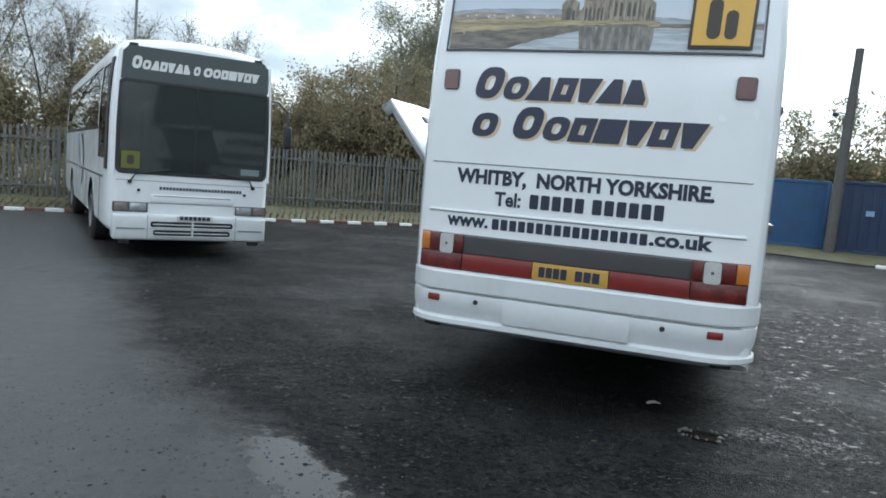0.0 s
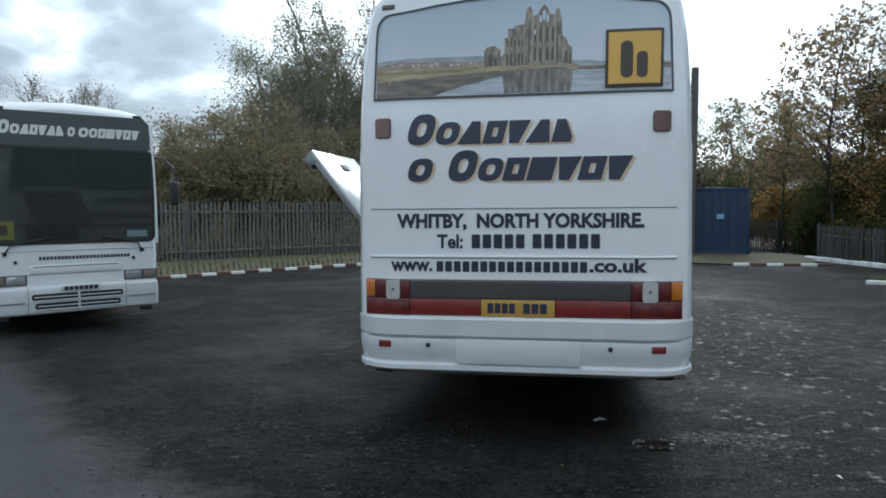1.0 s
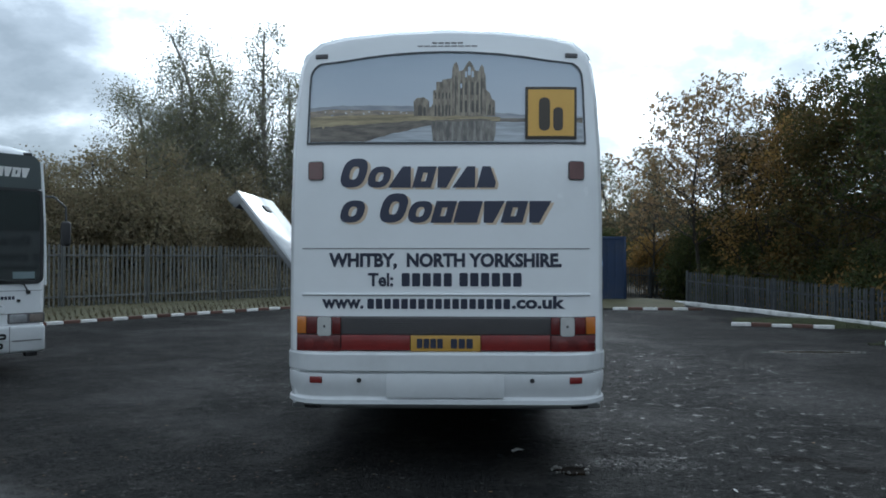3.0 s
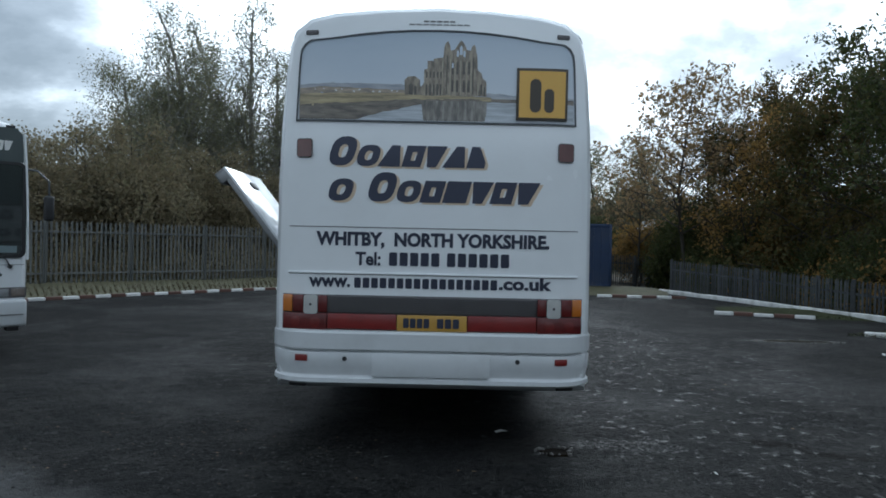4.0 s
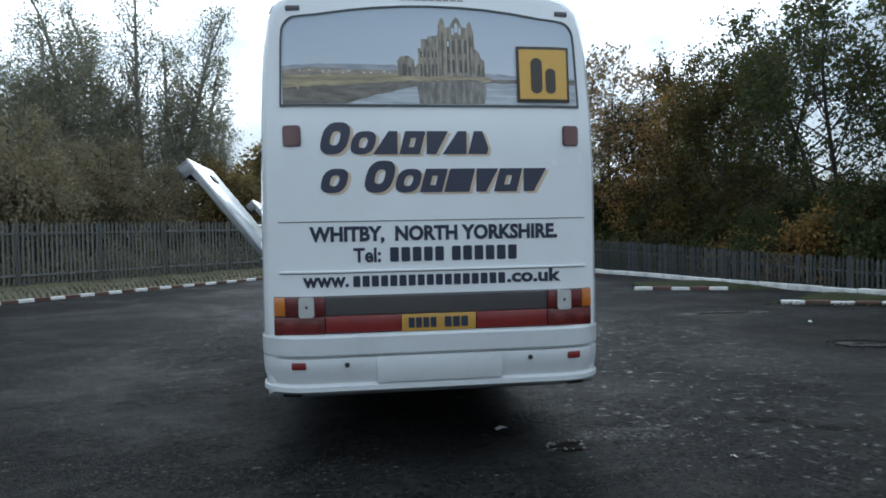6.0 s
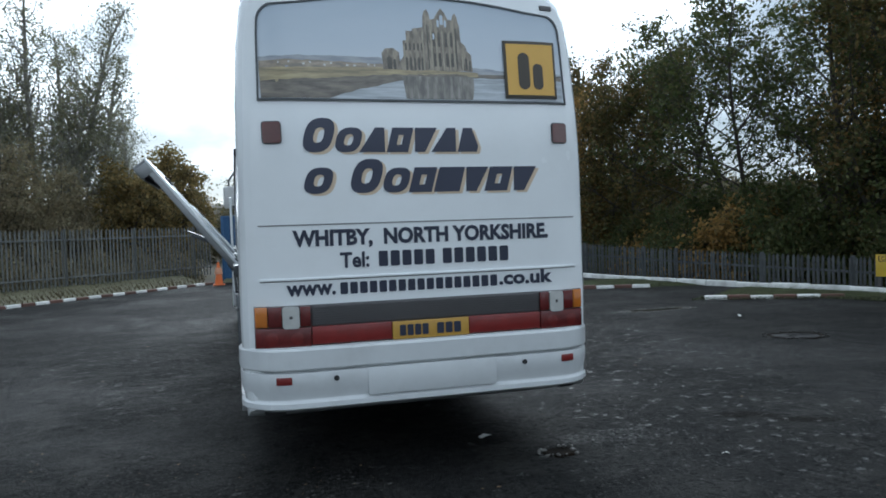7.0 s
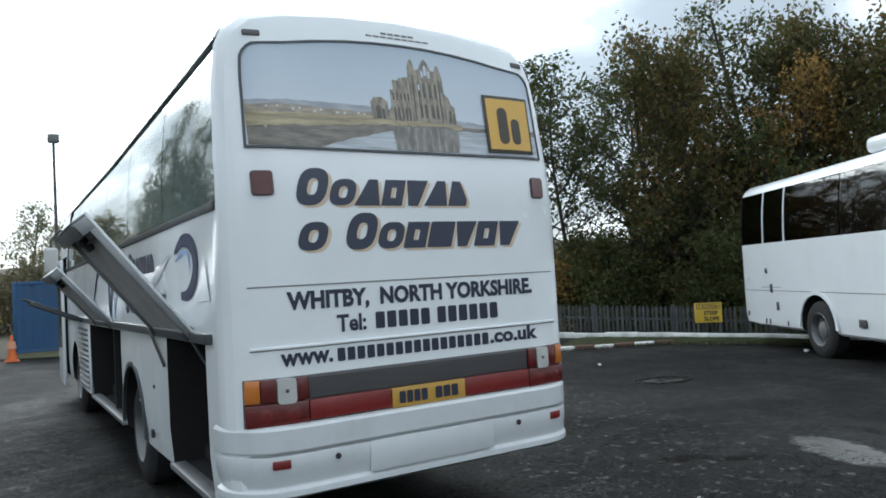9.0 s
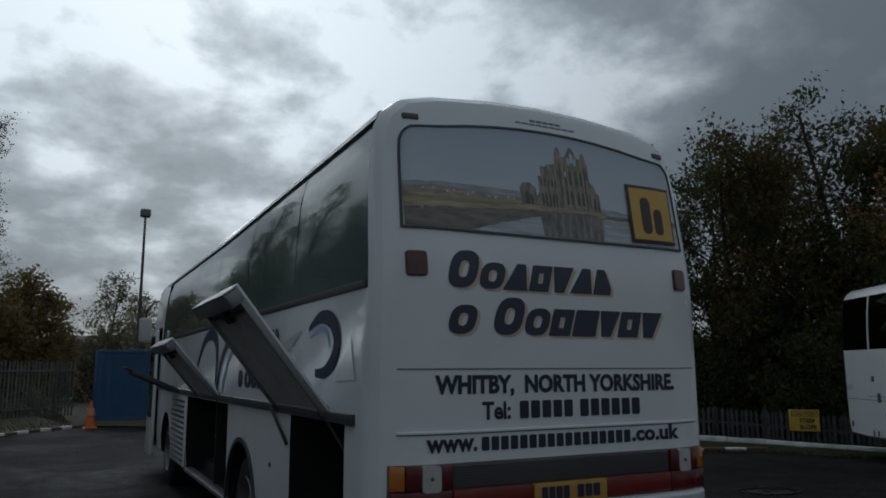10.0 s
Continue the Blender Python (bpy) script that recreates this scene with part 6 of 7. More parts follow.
# ---- trees and scrub ----
def grow(seed, height, spread, base, limbs, subs, twigs, leaves, leaf, upright=0.6, stems=1, scatter=0.16, girth=0.014, taper=1.5):
    """Tapered stems with limbs, branchlets and twigs; returns tube segments and leaf centres."""
    rng = np.random.default_rng(seed)
    segs, cents = [], []

    def run(p, d, length, r, n, lift, wobble):
        pts = [(p.copy(), r)]
        for i in range(n):
            d = d + rng.normal(0, wobble, 3) + np.array((0, 0, lift))
            d = d / np.linalg.norm(d)
            p = p + d * length / n
            pts.append((p.copy(), max(0.004, r * (1 - (i + 1) / n * 0.8))))
        return pts

    def at(pts, f):
        s = f * (len(pts) - 1)
        k = min(len(pts) - 2, int(s))
        a, b = pts[k], pts[k + 1]
        return a[0] + (b[0] - a[0]) * (s - k), a[1] + (b[1] - a[1]) * (s - k), (b[0] - a[0]) / np.linalg.norm(b[0] - a[0])

    for s in range(stems):
        a = rng.uniform(0, 6.28)
        off = np.array((math.cos(a), math.sin(a), 0)) * (0.3 * (stems > 1))
        lean = off * (0.5 if stems < 5 else 1.3) + np.array((0, 0, 1.0))
        h = height * (1 if s == 0 else rng.uniform(0.65, 0.95))
        trunk = run(off, lean / np.linalg.norm(lean), h, height * girth + 0.02, 9, 0.05, 0.07)
        segs.append((trunk, 7))
        for i in range(limbs):
            f = base + (0.97 - base) * (i + rng.uniform(0, 0.8)) / limbs
            p, r, d = at(trunk, f)
            az = i * 2.4 + rng.uniform(-0.5, 0.5)
            dirn = np.array((math.cos(az), math.sin(az), upright + rng.normal(0, 0.2)))
            dirn /= np.linalg.norm(dirn)
            ln = spread * (1.05 - 0.75 * ((f - base) / (1 - base)) ** taper) * rng.uniform(0.7, 1.15)
            limb = run(p, dirn, ln, r * 0.55, 5, 0.06, 0.13)
            segs.append((limb, 5))
            for j in range(subs):
                p2, r2, d2 = at(limb, 0.25 + 0.72 * (j + rng.uniform(0, 0.9)) / subs)
                dd = d2 + rng.normal(0, 0.6, 3)
                sub = run(p2, dd / np.linalg.norm(dd), ln * rng.uniform(0.28, 0.5), max(0.006, r2 * 0.5), 3, 0.04, 0.15)
                segs.append((sub, 3))
                for q in range(twigs):
                    p3, r3, d3 = at(sub, 0.3 + 0.7 * (q + rng.uniform(0, 1)) / twigs)
                    dd = d3 + rng.normal(0, 0.7, 3)
                    tw = run(p3, dd / np.linalg.norm(dd), rng.uniform(0.3, 0.65), 0.006, 2, 0.02, 0.1)
                    segs.append((tw, 3))
                    k = rng.poisson(leaves)
                    if k:
                        f = rng.uniform(0.1, 1, k)
                        base_p = np.array([at(tw, x)[0] for x in f])
                        cents.append(base_p + rng.normal(0, scatter, (k, 3)))
    return segs, (np.concatenate(cents) if cents else np.zeros((0, 3))), rng


def tubes_mesh(segs, mat):
    verts, faces = [], []
    for pts, n in segs:
        start = len(verts)
        for i, (p, r) in enumerate(pts):
            a, b = pts[max(0, i - 1)][0], pts[min(len(pts) - 1, i + 1)][0]
            d = b - a
            d = d / (np.linalg.norm(d) + 1e-9)
            u = np.cross(d, (0.31, 0.95, 0.05))
            u /= np.linalg.norm(u) + 1e-9
            v = np.cross(d, u)
            for k in range(n):
                w = 2 * math.pi * k / n
                verts.append(tuple(p + r * (math.cos(w) * u + math.sin(w) * v)))
        for i in range(len(pts) - 1):
            for k in range(n):
                a, b = start + i * n + k, start + i * n + (k + 1) % n
                faces.append((a, b, b + n, a + n))
    me = bpy.data.meshes.new("trunk")
    me.from_pydata(verts, [], faces)
    me.materials.append(mat)
    return smooth(me, 60)


def leaves_mesh(c, size, rng, mat, name="crown"):
    n = len(c)
    u = rng.normal(0, 1, (n, 3))
    u /= np.linalg.norm(u, axis=1)[:, None]
    v = np.cross(u, rng.normal(0, 1, (n, 3)))
    v /= np.linalg.norm(v, axis=1)[:, None] + 1e-9
    w = np.cross(u, v)
    s = (size * rng.uniform(0.6, 1.35, n))[:, None]
    quad = np.stack([c - u * s, c + v * s * 0.55 + w * s * 0.15, c + u * s, c - v * s * 0.55 + w * s * 0.15], 1).reshape(-1, 3)
    me = bpy.data.meshes.new(name)
    me.vertices.add(4 * n)
    me.loops.add(4 * n)
    me.polygons.add(n)
    me.vertices.foreach_set("co", quad.ravel())
    me.loops.foreach_set("vertex_index", np.arange(4 * n, dtype=np.int32))
    me.polygons.foreach_set("loop_start", np.arange(0, 4 * n, 4, dtype=np.int32))
    me.update(calc_edges=True)
    me.materials.append(mat)
    return me


def make_tree(name, label, category, bark, leafmat, leaf_size, group, **kw):
    segs, cents, rng = grow(leaf=leaf_size, **kw)
    root = thing(name, label, category, group=group)
    part("trunk", tubes_mesh(segs, bark), bark, root, shade=False)
    part("crown", leaves_mesh(cents, leaf_size, rng, leafmat), leafmat, root, shade=False)
    return root


def plant(proto, places):
    """Sets the first one in its place and copies of it in the others: x, y, scale, turn."""
    for i, (x, y, s, a) in enumerate(places):
        m = pose(x, y, ground_height(x, y) - 0.05, 0, 0, a) @ Matrix.Diagonal((s, s, s * (0.94 + 0.12 * ((i * 7) % 5) / 4), 1))
        if i == 0:
            copy_m = m
        else:
            copy_thing(proto, m)
    proto.matrix_basis = copy_m


G1, G2 = "trees behind the long fence", "trees behind the low fence"
plant(make_tree("tree", "tall round-headed tree with thin grey-green autumn leaves behind the fence", "tree", PALEBARK, LEAF_GREY, 0.06, G1, seed=1, height=10.4, spread=2.9, base=0.2, limbs=30, subs=8, twigs=3, leaves=13, upright=0.8, scatter=0.28, taper=4.0),
      [(-16.5, 36.0, 0.86, 10), (-15.5, 35.6, 0.93, 130), (-14.4, 36.2, 0.95, 250), (-13.7, 35.0, 0.85, 60), (-15.4, 38.4, 0.95, 320), (-17.6, 37.8, 0.84, 20)])
plant(make_tree("tree", "tall half-bare tree with pale stems and few leaves", "tree", PALEBARK, LEAF_GREY, 0.062, G1, seed=2, height=12.5, spread=2.3, base=0.25, limbs=26, subs=7, twigs=4, leaves=4.5, upright=1.2, stems=2, taper=2.4),
      [(-8.3, 35.5, 0.9, 0), (-11.2, 37.6, 1.06, 90), (-6.6, 36.5, 0.58, 200), (-10.2, 37.0, 1.06, 300), (-12.3, 37.6, 1.02, 150), (-9.2, 36.5, 1.02, 40), (-11.6, 39.5, 1.08, 220)])
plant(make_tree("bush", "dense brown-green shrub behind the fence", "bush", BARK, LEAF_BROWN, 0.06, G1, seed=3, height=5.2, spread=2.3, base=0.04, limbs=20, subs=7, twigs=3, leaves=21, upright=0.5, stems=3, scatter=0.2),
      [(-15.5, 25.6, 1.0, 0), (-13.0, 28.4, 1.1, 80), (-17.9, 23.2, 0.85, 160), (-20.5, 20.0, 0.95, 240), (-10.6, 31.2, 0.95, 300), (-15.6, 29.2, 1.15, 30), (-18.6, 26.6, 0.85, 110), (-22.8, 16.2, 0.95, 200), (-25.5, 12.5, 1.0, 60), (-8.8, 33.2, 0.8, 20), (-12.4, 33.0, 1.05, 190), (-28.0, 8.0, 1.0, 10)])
plant(make_tree("bush", "olive and yellow autumn shrub behind the fence", "bush", BARK, LEAF_OLIVE, 0.085, G1, seed=4, height=5.4, spread=2.4, base=0.05, limbs=18, subs=6, twigs=3, leaves=14, upright=0.6, stems=3, scatter=0.15),
      [(-6.9, 34.2, 0.92, 0), (-5.0, 36.5, 1.0, 120), (-23.0, 22.5, 0.62, 30), (-26.5, 17.0, 0.8, 200)])
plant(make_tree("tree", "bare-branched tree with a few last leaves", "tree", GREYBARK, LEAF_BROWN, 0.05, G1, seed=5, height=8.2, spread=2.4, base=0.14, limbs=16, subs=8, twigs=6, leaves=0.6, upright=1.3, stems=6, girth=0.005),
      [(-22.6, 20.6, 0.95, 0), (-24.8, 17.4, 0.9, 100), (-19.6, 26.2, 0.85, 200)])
plant(make_tree("tree", "open young tree with sparse reddish leaves", "tree", BARK, LEAF_RUST, 0.095, G2, seed=26, height=9.2, spread=4.0, base=0.3, limbs=28, subs=7, twigs=3, leaves=4.6, upright=0.5, scatter=0.11, girth=0.008),
      [(8.9, 29.8, 0.98, 90), (8.0, 34.0, 0.65, 140), (11.2, 32.5, 0.95, 70)])
plant(make_tree("tree", "dense tree with green and rust autumn leaves behind the low fence", "tree", BARK, LEAF_MIXED, 0.075, G2, seed=7, height=9.6, spread=3.0, base=0.06, limbs=34, subs=7, twigs=3, leaves=17, upright=0.6, scatter=0.2),
      [(12.4, 27.9, 0.9, 0), (12.1, 25.2, 0.95, 100), (14.8, 16.4, 0.98, 300), (16.5, 12.4, 1.0, 45), (17.8, 13.4, 1.06, 190), (18.5, 8.5, 0.92, 150), (19.5, 13.0, 1.0, 75), (13.2, 31.4, 0.98, 140), (11.9, 31.0, 0.84, 260), (15.4, 29.6, 1.0, 80)])
plant(make_tree("tree", "tree with yellow and orange autumn leaves behind the low fence", "tree", BARK, LEAF_ORANGE, 0.075, G2, seed=14, height=9.4, spread=2.8, base=0.1, limbs=28, subs=7, twigs=3, leaves=12, upright=0.7, scatter=0.2),
      [(11.2, 28.6, 0.92, 0), (16.0, 16.8, 1.0, 110), (16.4, 13.6, 0.85, 230)])
plant(make_tree("tree", "dark green leafy tree behind the low fence", "tree", BARK, LEAF_GREEN, 0.075, G2, seed=8, height=10.4, spread=3.0, base=0.12, limbs=26, subs=7, twigs=3, leaves=8, upright=0.7, stems=2, scatter=0.17, taper=2.2),
      [(14.5, 18.0, 0.95, 80), (15.9, 14.4, 0.97, 200), (18.0, 15.4, 1.02, 20), (17.2, 18.8, 0.98, 260), (17.5, 10.2, 0.92, 130), (20.8, 10.6, 1.0, 310)])
plant(make_tree("tree", "tall thin-stemmed tree with a high dark green crown", "tree", BARK, LEAF_GREEN, 0.08, G2, seed=33, height=10.6, spread=3.0, base=0.4, limbs=20, subs=7, twigs=3, leaves=9, upright=0.6, scatter=0.13, girth=0.009, taper=2.2),
      [(14.3, 21.6, 1.02, 0), (13.7, 23.8, 0.93, 120), (16.2, 20.6, 1.02, 240), (13.5, 19.8, 0.95, 60)])
plant(make_tree("bush", "low dark shrub below the fence", "bush", BARK, LEAF_GREEN, 0.058, G2, seed=9, height=4.0, spread=1.9, base=0.04, limbs=16, subs=6, twigs=3, leaves=24, upright=0.4, stems=3, scatter=0.15),
      [(11.4, 24.4, 0.9, 0), (12.0, 21.0, 1.0, 80), (12.9, 17.4, 1.0, 160), (13.9, 14.3, 1.0, 250), (14.8, 11.6, 1.05, 330), (15.5, 8.8, 1.1, 50), (14.0, 28.0, 0.9, 130), (16.8, 17.2, 1.2, 210), (9.6, 36.0, 0.85, 0), (6.6, 37.5, 0.75, 90), (10.0, 28.2, 0.9, 20), (9.4, 31.4, 0.85, 150), (11.0, 33.5, 1.0, 260)])
plant(make_tree("bush", "yellow autumn shrub below the trees", "bush", BARK, LEAF_ORANGE, 0.08, G2, seed=10, height=3.6, spread=1.8, base=0.05, limbs=14, subs=5, twigs=3, leaves=12, upright=0.5, stems=3, scatter=0.2),
      [(11.8, 19.7, 1.1, 0), (8.2, 34.6, 0.8, 100), (12.3, 27.8, 0.9, 200), (11.2, 22.8, 0.85, 50)])


def far_woods():
    rng = np.random.default_rng(31)
    c = []
    # the row at y -34 is unseen, added to darken reflections in coach glass
    for x0, x1, y, h, n in ((-60, -18, 52, 6.5, 14000), (-18, 6, 52, 4.6, 14000), (3, 46, 54, 6.4, 40000), (-70, -35, 20, 7, 6000), (28, 60, 20, 9, 7000), (-60, 60, -34, 9, 16000)):
        x = rng.uniform(x0, x1, n)
        top = h * (0.75 + 0.25 * np.sin(x * 0.55 + y) * np.sin(x * 0.23 + 1.3)) + rng.normal(0, 0.5, n)
        c.append(np.stack([x, y + rng.normal(0, 1.6, n), top * rng.uniform(0, 1, n) ** 0.7 - 0.3], 1))
    tagged(part("far_woods", leaves_mesh(np.concatenate(c), 0.18, rng, LEAF_FAR, "far_woods"), LEAF_FAR, shade=False), "far belt of brown autumn woodland, with an unseen stretch added behind", "woods", kind="stuff")


far_woods()


def undergrowth(n, seed):
    """Brambles and dead stems in the strip behind the long fence."""
    rng = np.random.default_rng(seed)
    a = np.array(resample(LEFT_FENCE, 300))
    k = rng.integers(0, 300, n)
    back = rng.uniform(0.35, 3.0, n)
    x, y = a[k, 0] - 0.75 * back, a[k, 1] + 0.66 * back
    top = 0.5 + 0.5 * np.sin(x * 1.9 + 0.7 * y) ** 2 + 0.25 * back
    z = top * rng.uniform(0, 1, n) ** 0.8 - 0.04
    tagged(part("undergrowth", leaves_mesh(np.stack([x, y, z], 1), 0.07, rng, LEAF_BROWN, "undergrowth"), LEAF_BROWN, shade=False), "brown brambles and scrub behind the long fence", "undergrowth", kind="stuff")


undergrowth(42000, 61)


plant(make_tree("tree", "far thin tree on the ridge with few leaves", "tree", BARK, LEAF_GREY, 0.1, "far trees", seed=12, height=7.5, spread=2.4, base=0.2, limbs=18, subs=6, twigs=3, leaves=7, upright=0.9),
      [(3.5, 58.0, 1.1, 0), (7.5, 60.0, 1.2, 80), (11.5, 59.0, 1.15, 160), (15.5, 60.0, 1.25, 230), (-1.0, 56.0, 1.0, 300), (19.5, 58.0, 1.2, 20), (-6.0, 50.0, 0.95, 110), (0.5, 45.0, 0.7, 200)])


def far_hill():
    bm = bmesh.new()
    rows = []
    for j, (y, z) in enumerate(((57, -0.3), (64, 4.6), (78, 6.2), (230, 8.0), (400, 4))):
        rows.append([bm.verts.new((x, y, (z + 0.5 * math.sin(x * 0.05) * (j > 0)) * (0.55 + 0.45 / (1 + math.exp(-(x + 5) / 15))))) for x in range(-240, 281, 20)])
    for a, b in zip(rows, rows[1:]):
        for k in range(len(a) - 1):
            bm.faces.new((a[k], a[k + 1], b[k + 1], b[k]))
    tagged(part("hillside", bm, SOIL), "low brown hillside beyond the trees", "hill", kind="structure")


far_hill()
shed = thing("shed", "long pale metal roofed shed in the distance", "building", pose(11.8, 47.5, 0, 0, 0, -6))
part("wall", new_box(0, 5, 0, 4, 0, 2.4), POLE, shed)
part("roof", prism(bmesh.new(), [(-0.2, 2.4), (5.2, 2.4), (4.4, 3.0), (0.8, 3.45)], -0.3, 4.3), ROOF, shed)


# ---- loose grit, leaves and grass ----
def scatter_chips(name, n, area, smin, smax, mat, label, seed, flat=0.6):
    rng = np.random.default_rng(seed)
    x0, x1, y0, y1 = area
    p = np.stack([rng.uniform(x0, x1, n), rng.uniform(y0, y1, n), np.zeros(n)], 1)
    s = rng.uniform(smin, smax, n) * rng.uniform(0.5, 1, n)
    a = rng.uniform(0, 6.28, n)
    base = np.array([(-1, -0.6, -0.1), (0.8, -0.9, -0.1), (1, 0.7, -0.1), (-0.7, 0.9, -0.1), (0.1, 0.05, 1.0)])
    verts = np.empty((n, 5, 3))
    jit = rng.uniform(0.6, 1.3, (n, 5, 3))
    q = base[None] * jit * s[:, None, None]
    verts[:, :, 0] = q[:, :, 0] * np.cos(a)[:, None] - q[:, :, 1] * np.sin(a)[:, None] + p[:, None, 0]
    verts[:, :, 1] = q[:, :, 0] * np.sin(a)[:, None] + q[:, :, 1] * np.cos(a)[:, None] + p[:, None, 1]
    verts[:, :, 2] = q[:, :, 2] * flat + 0.014
    idx = np.arange(n)[:, None, None] * 5
    tris = (np.array([(0, 1, 4), (1, 2, 4), (2, 3, 4), (3, 0, 4)])[None] + idx).reshape(-1)
    me = bpy.data.meshes.new(name)
    me.vertices.add(5 * n)
    me.loops.add(len(tris))
    me.polygons.add(4 * n)
    me.vertices.foreach_set("co", verts.ravel())
    me.loops.foreach_set("vertex_index", tris.astype(np.int32))
    me.polygons.foreach_set("loop_start", np.arange(0, len(tris), 3, dtype=np.int32))
    me.update(calc_edges=True)
    me.materials.append(mat)
    tagged(part(name, me, mat, shade=False), label, "grit", kind="stuff")


scatter_chips("loose_grit", 9000, (-5, 8, 0.8, 11), 0.004, 0.013, CHIP, "loose stone chippings on the tarmac", 41)
scatter_chips("loose_grit", 1300, (-4.2, -1.3, 2.3, 5.6), 0.006, 0.02, CHIP, "coarse stone chippings broken out of the tarmac", 44, 0.45)
scatter_chips("loose_grit", 1500, (0.15, 3.2, 2.6, 6.2), 0.006, 0.018, CHIP, "coarse stone chippings broken out of the tarmac", 46, 0.45)
scatter_chips("loose_grit", 260, (-5.5, -1.4, 2.2, 7.0), 0.006, 0.016, LITTER, "dark bits of leaf and dirt on the wet tarmac", 45, 0.4)
scatter_chips("fallen_leaves", 420, (-9, 10, 1.5, 22), 0.008, 0.02, LITTER, "scattered fallen leaves on the tarmac", 42, 0.3)


scatter_chips("loose_grit", 120, (-0.35, 0.55, 5.25, 5.7), 0.004, 0.01, CHIP, "gravel round a pothole", 43)


def build_drain(x, y):
    root = thing("drain_cover", "dark rusty oval drain cover sunk in broken tarmac", "drain cover", pose(x, y, 0.012, 0, 0, -12), kind="structure")
    rng = random.Random(8)
    rim = [((0.45 + rng.uniform(-0.07, 0.06)) * math.cos(k * 0.262), (0.3 + rng.uniform(-0.06, 0.05)) * math.sin(k * 0.262)) for k in range(24)]
    frame_rings = [[(p * k, q * k, z) for p, q in rim] for k, z in ((1.0, -0.01), (0.95, 0.014), (0.86, 0.013), (0.8, -0.004))]
    part("frame", loft(bmesh.new(), frame_rings, caps=False), RUSTY, root, "rusty broken edge")
    part("lid", loft(bmesh.new(), [[(p * k, q * k, z) for p, q in rim] for k, z in ((0.84, -0.009), (0.8, 0.004))]), DARK, root, "black wet iron lid")
    for k in range(14):
        a = rng.uniform(0, 6.28)
        part("stone", new_box(-0.025, 0.025, -0.018, 0.018, 0.0, 0.022, 0.008, 1), CHIP, root, at=pose(0.47 * math.cos(a), 0.32 * math.sin(a), 0.006, 0, 0, rng.uniform(0, 180)))


def build_pothole(x, y, r, turn):
    """A shallow broken hollow with loose stones round its rim."""
    root = thing("pothole", "small broken pothole with loose pale stones on its rim", "pothole", pose(x, y, 0.012, 0, 0, turn), kind="structure")
    rng = random.Random(17)
    rim = [(r * rng.uniform(0.8, 1.2) * math.cos(k * 0.3927), r * 0.8 * rng.uniform(0.8, 1.2) * math.sin(k * 0.3927)) for k in range(16)]
    part("hollow", loft(bmesh.new(), [[(a, b, -0.01) for a, b in rim], [(a * 0.92, b * 0.92, 0.008) for a, b in rim], [(a * 0.5, b * 0.5, 0.002) for a, b in rim]]), RUSTY, root, "dark muddy hollow")
    for k in range(22):
        a, d = rng.uniform(0, 6.28), rng.uniform(0.75, 1.35)
        w = rng.uniform(0.008, 0.02)
        part("stone", new_box(-w, w, -w * 0.7, w * 0.7, 0.0, w * 1.1, w * 0.4, 1), PALESTONE, root, at=pose(r * d * math.cos(a), r * 0.8 * d * math.sin(a), 0.006, 0, 0, rng.uniform(0, 180)))


build_drain(5.36, 9.14)
build_pothole(0.0, 5.43, 0.13, 15)
paper = thing("litter", "scrap of white paper lying on the tarmac", "litter", pose(-0.4, 6.0, 0.02, 0, 0, 25) @ Matrix.Diagonal((0.7, 0.7, 0.7, 1)))
part("scrap", loft(bmesh.new(), [[(-0.08, -0.03, 0), (0.0, -0.04, 0.018), (0.09, -0.02, 0.004)], [(-0.07, 0.03, 0.01), (0.01, 0.03, 0.03), (0.08, 0.035, 0.008)]], closed=False), PLATEW, paper)


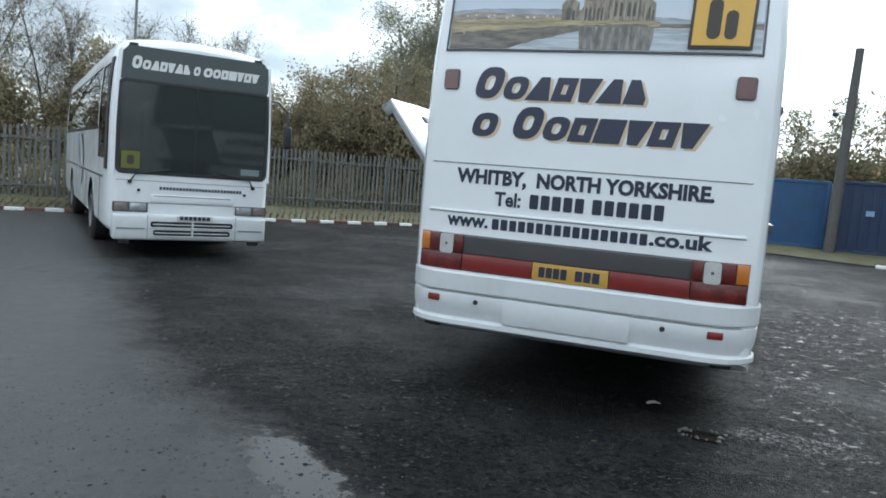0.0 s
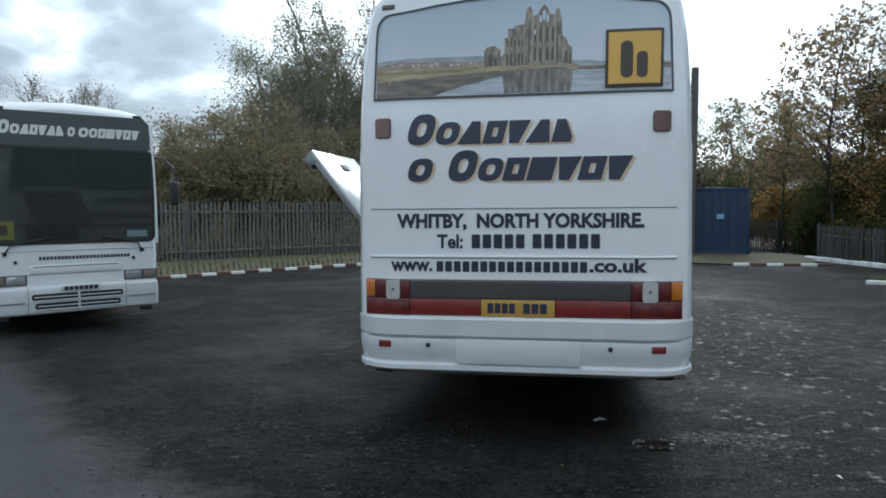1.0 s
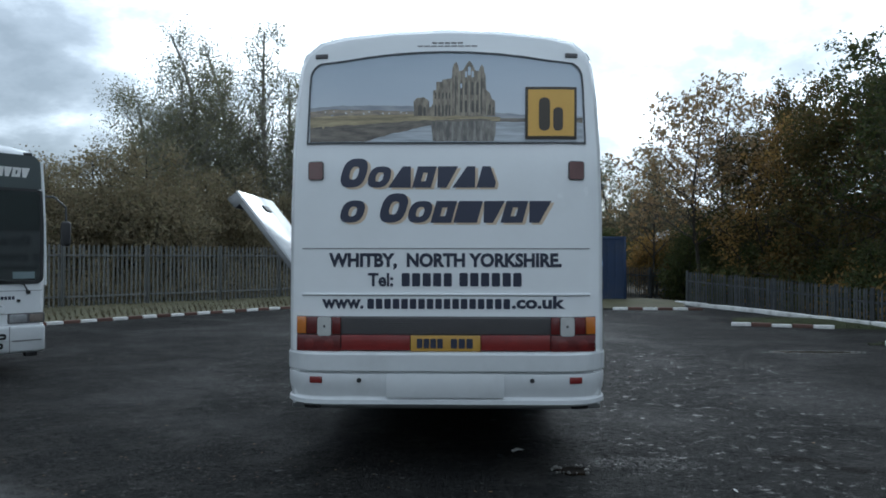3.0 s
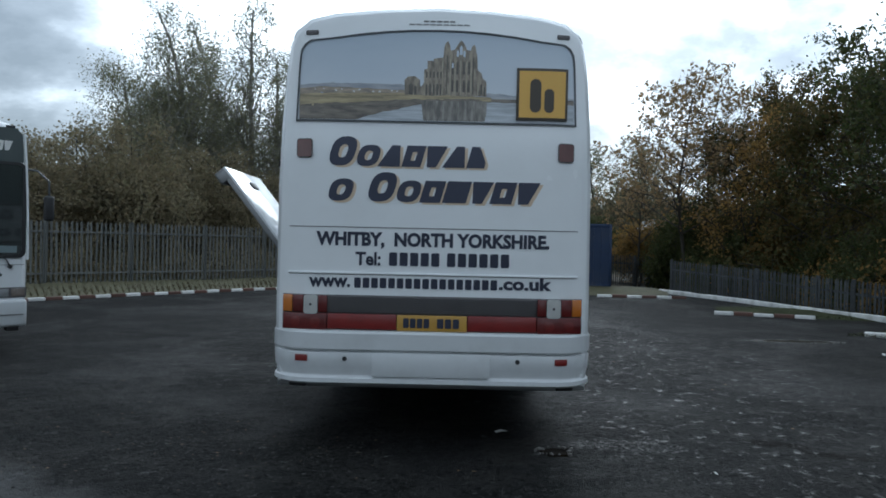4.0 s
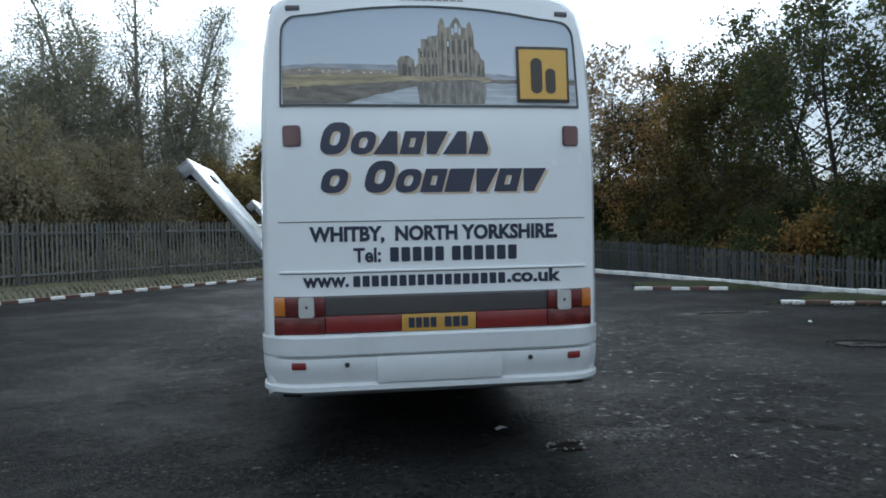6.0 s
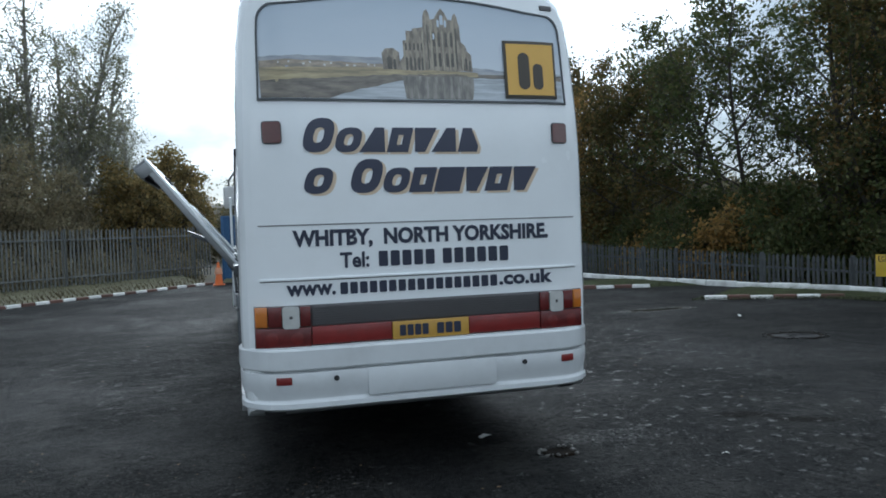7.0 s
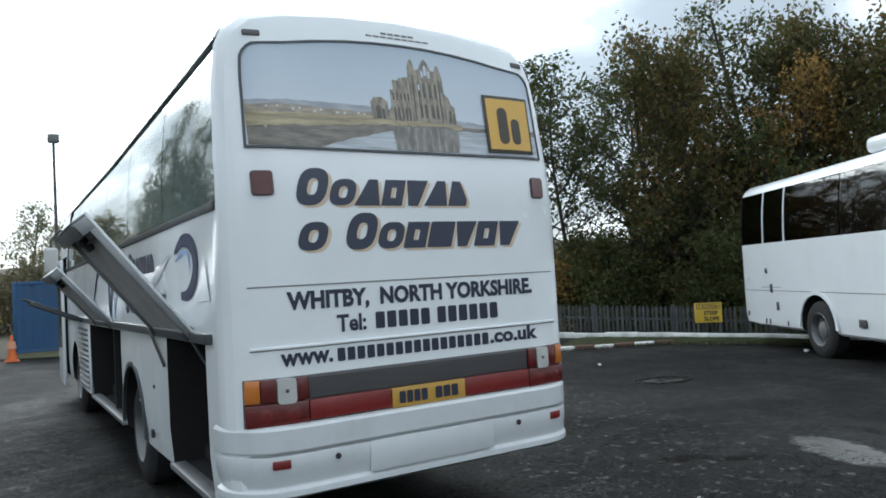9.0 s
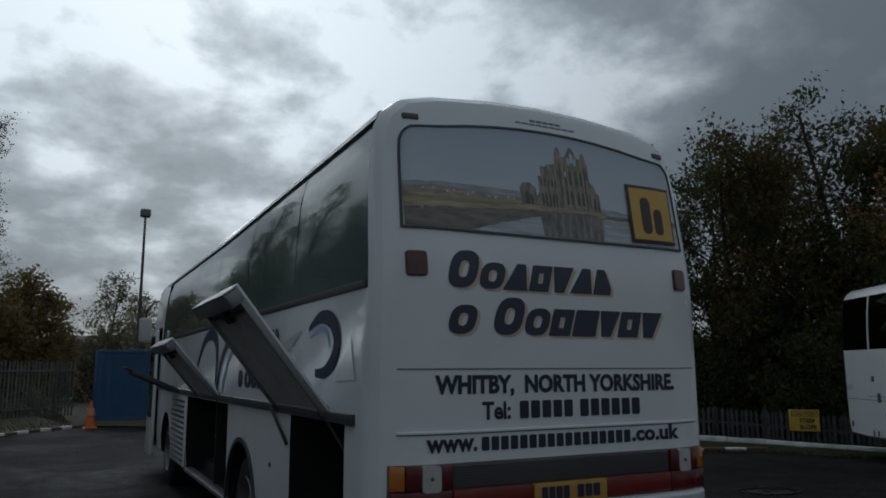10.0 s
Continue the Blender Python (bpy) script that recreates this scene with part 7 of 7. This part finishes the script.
for x, y, turn, size in ((6.08, 11.29, 60, 0.55), (1.07, 4.92, 140, 0.32), (9.53, 9.44, 10, 0.9)):
    scrap = thing("litter", "small scrap of pale litter on the tarmac", "litter", pose(x, y, 0.018, 0, 0, turn) @ Matrix.Diagonal((size, size, size, 1)))
    part("scrap", loft(bmesh.new(), [[(-0.08, -0.04, 0), (0.0, -0.05, 0.05), (0.09, -0.03, 0.01)], [(-0.07, 0.03, 0.02), (0.01, 0.04, 0.06), (0.08, 0.04, 0.02)]], closed=False), PLATEW, scrap)


def tufts(name, n, inner, outer, seed, label, tall=0.15, floor=0.05, mat=BLADE):
    rng = np.random.default_rng(seed)
    a, b = np.array(resample(inner, 200)), np.array(resample(outer, 200))
    k = rng.integers(0, 200, n)
    f = rng.uniform(0, 1, n)[:, None]
    p = a[k] * (1 - f) + b[k] * f
    ang, h = rng.uniform(0, 6.28, n), rng.uniform(0.25 * tall, tall, n)
    v = np.empty((n, 3, 3))
    wv = np.stack([np.cos(ang), np.sin(ang)], 1) * 0.012
    lean = rng.normal(0, 0.05, (n, 2))
    v[:, 0, :2], v[:, 1, :2], v[:, 2, :2] = p - wv, p + wv, p + lean
    v[:, 0, 2] = v[:, 1, 2] = floor
    v[:, 2, 2] = floor + 0.02 + h
    me = bpy.data.meshes.new(name)
    me.vertices.add(3 * n)
    me.loops.add(3 * n)
    me.polygons.add(n)
    me.vertices.foreach_set("co", v.ravel())
    me.loops.foreach_set("vertex_index", np.arange(3 * n, dtype=np.int32))
    me.polygons.foreach_set("loop_start", np.arange(0, 3 * n, 3, dtype=np.int32))
    me.update(calc_edges=True)
    me.materials.append(mat)
    tagged(part(name, me, mat, shade=False), label, "grass", kind="stuff")


tufts("grass", 26000, [(p - 0.2, q + 0.15) for p, q in LEFT_KERB], [(p - 0.5, q + 0.5) for p, q in LEFT_FENCE], 51, "long dry grass along the fence foot")
tufts("grass", 9000, [(7.0, 14.0), (9.2, 12.9), (10.3, 11.0), (10.5, 9.2)], [(9.8, 15.7), (10.6, 13.9), (11.2, 11.6), (11.4, 9.0)], 52, "short mossy grass by the kerb", 0.05, 0.012, MOSSBLADE)
tufts("grass", 3000, [(6.0, 18.3), (8.0, 17.6), (9.2, 17.2)], [(6.7, 20.0), (8.2, 20.4), (8.7, 20.0)], 53, "short mossy grass by the kerb", 0.05, 0.012, MOSSBLADE)
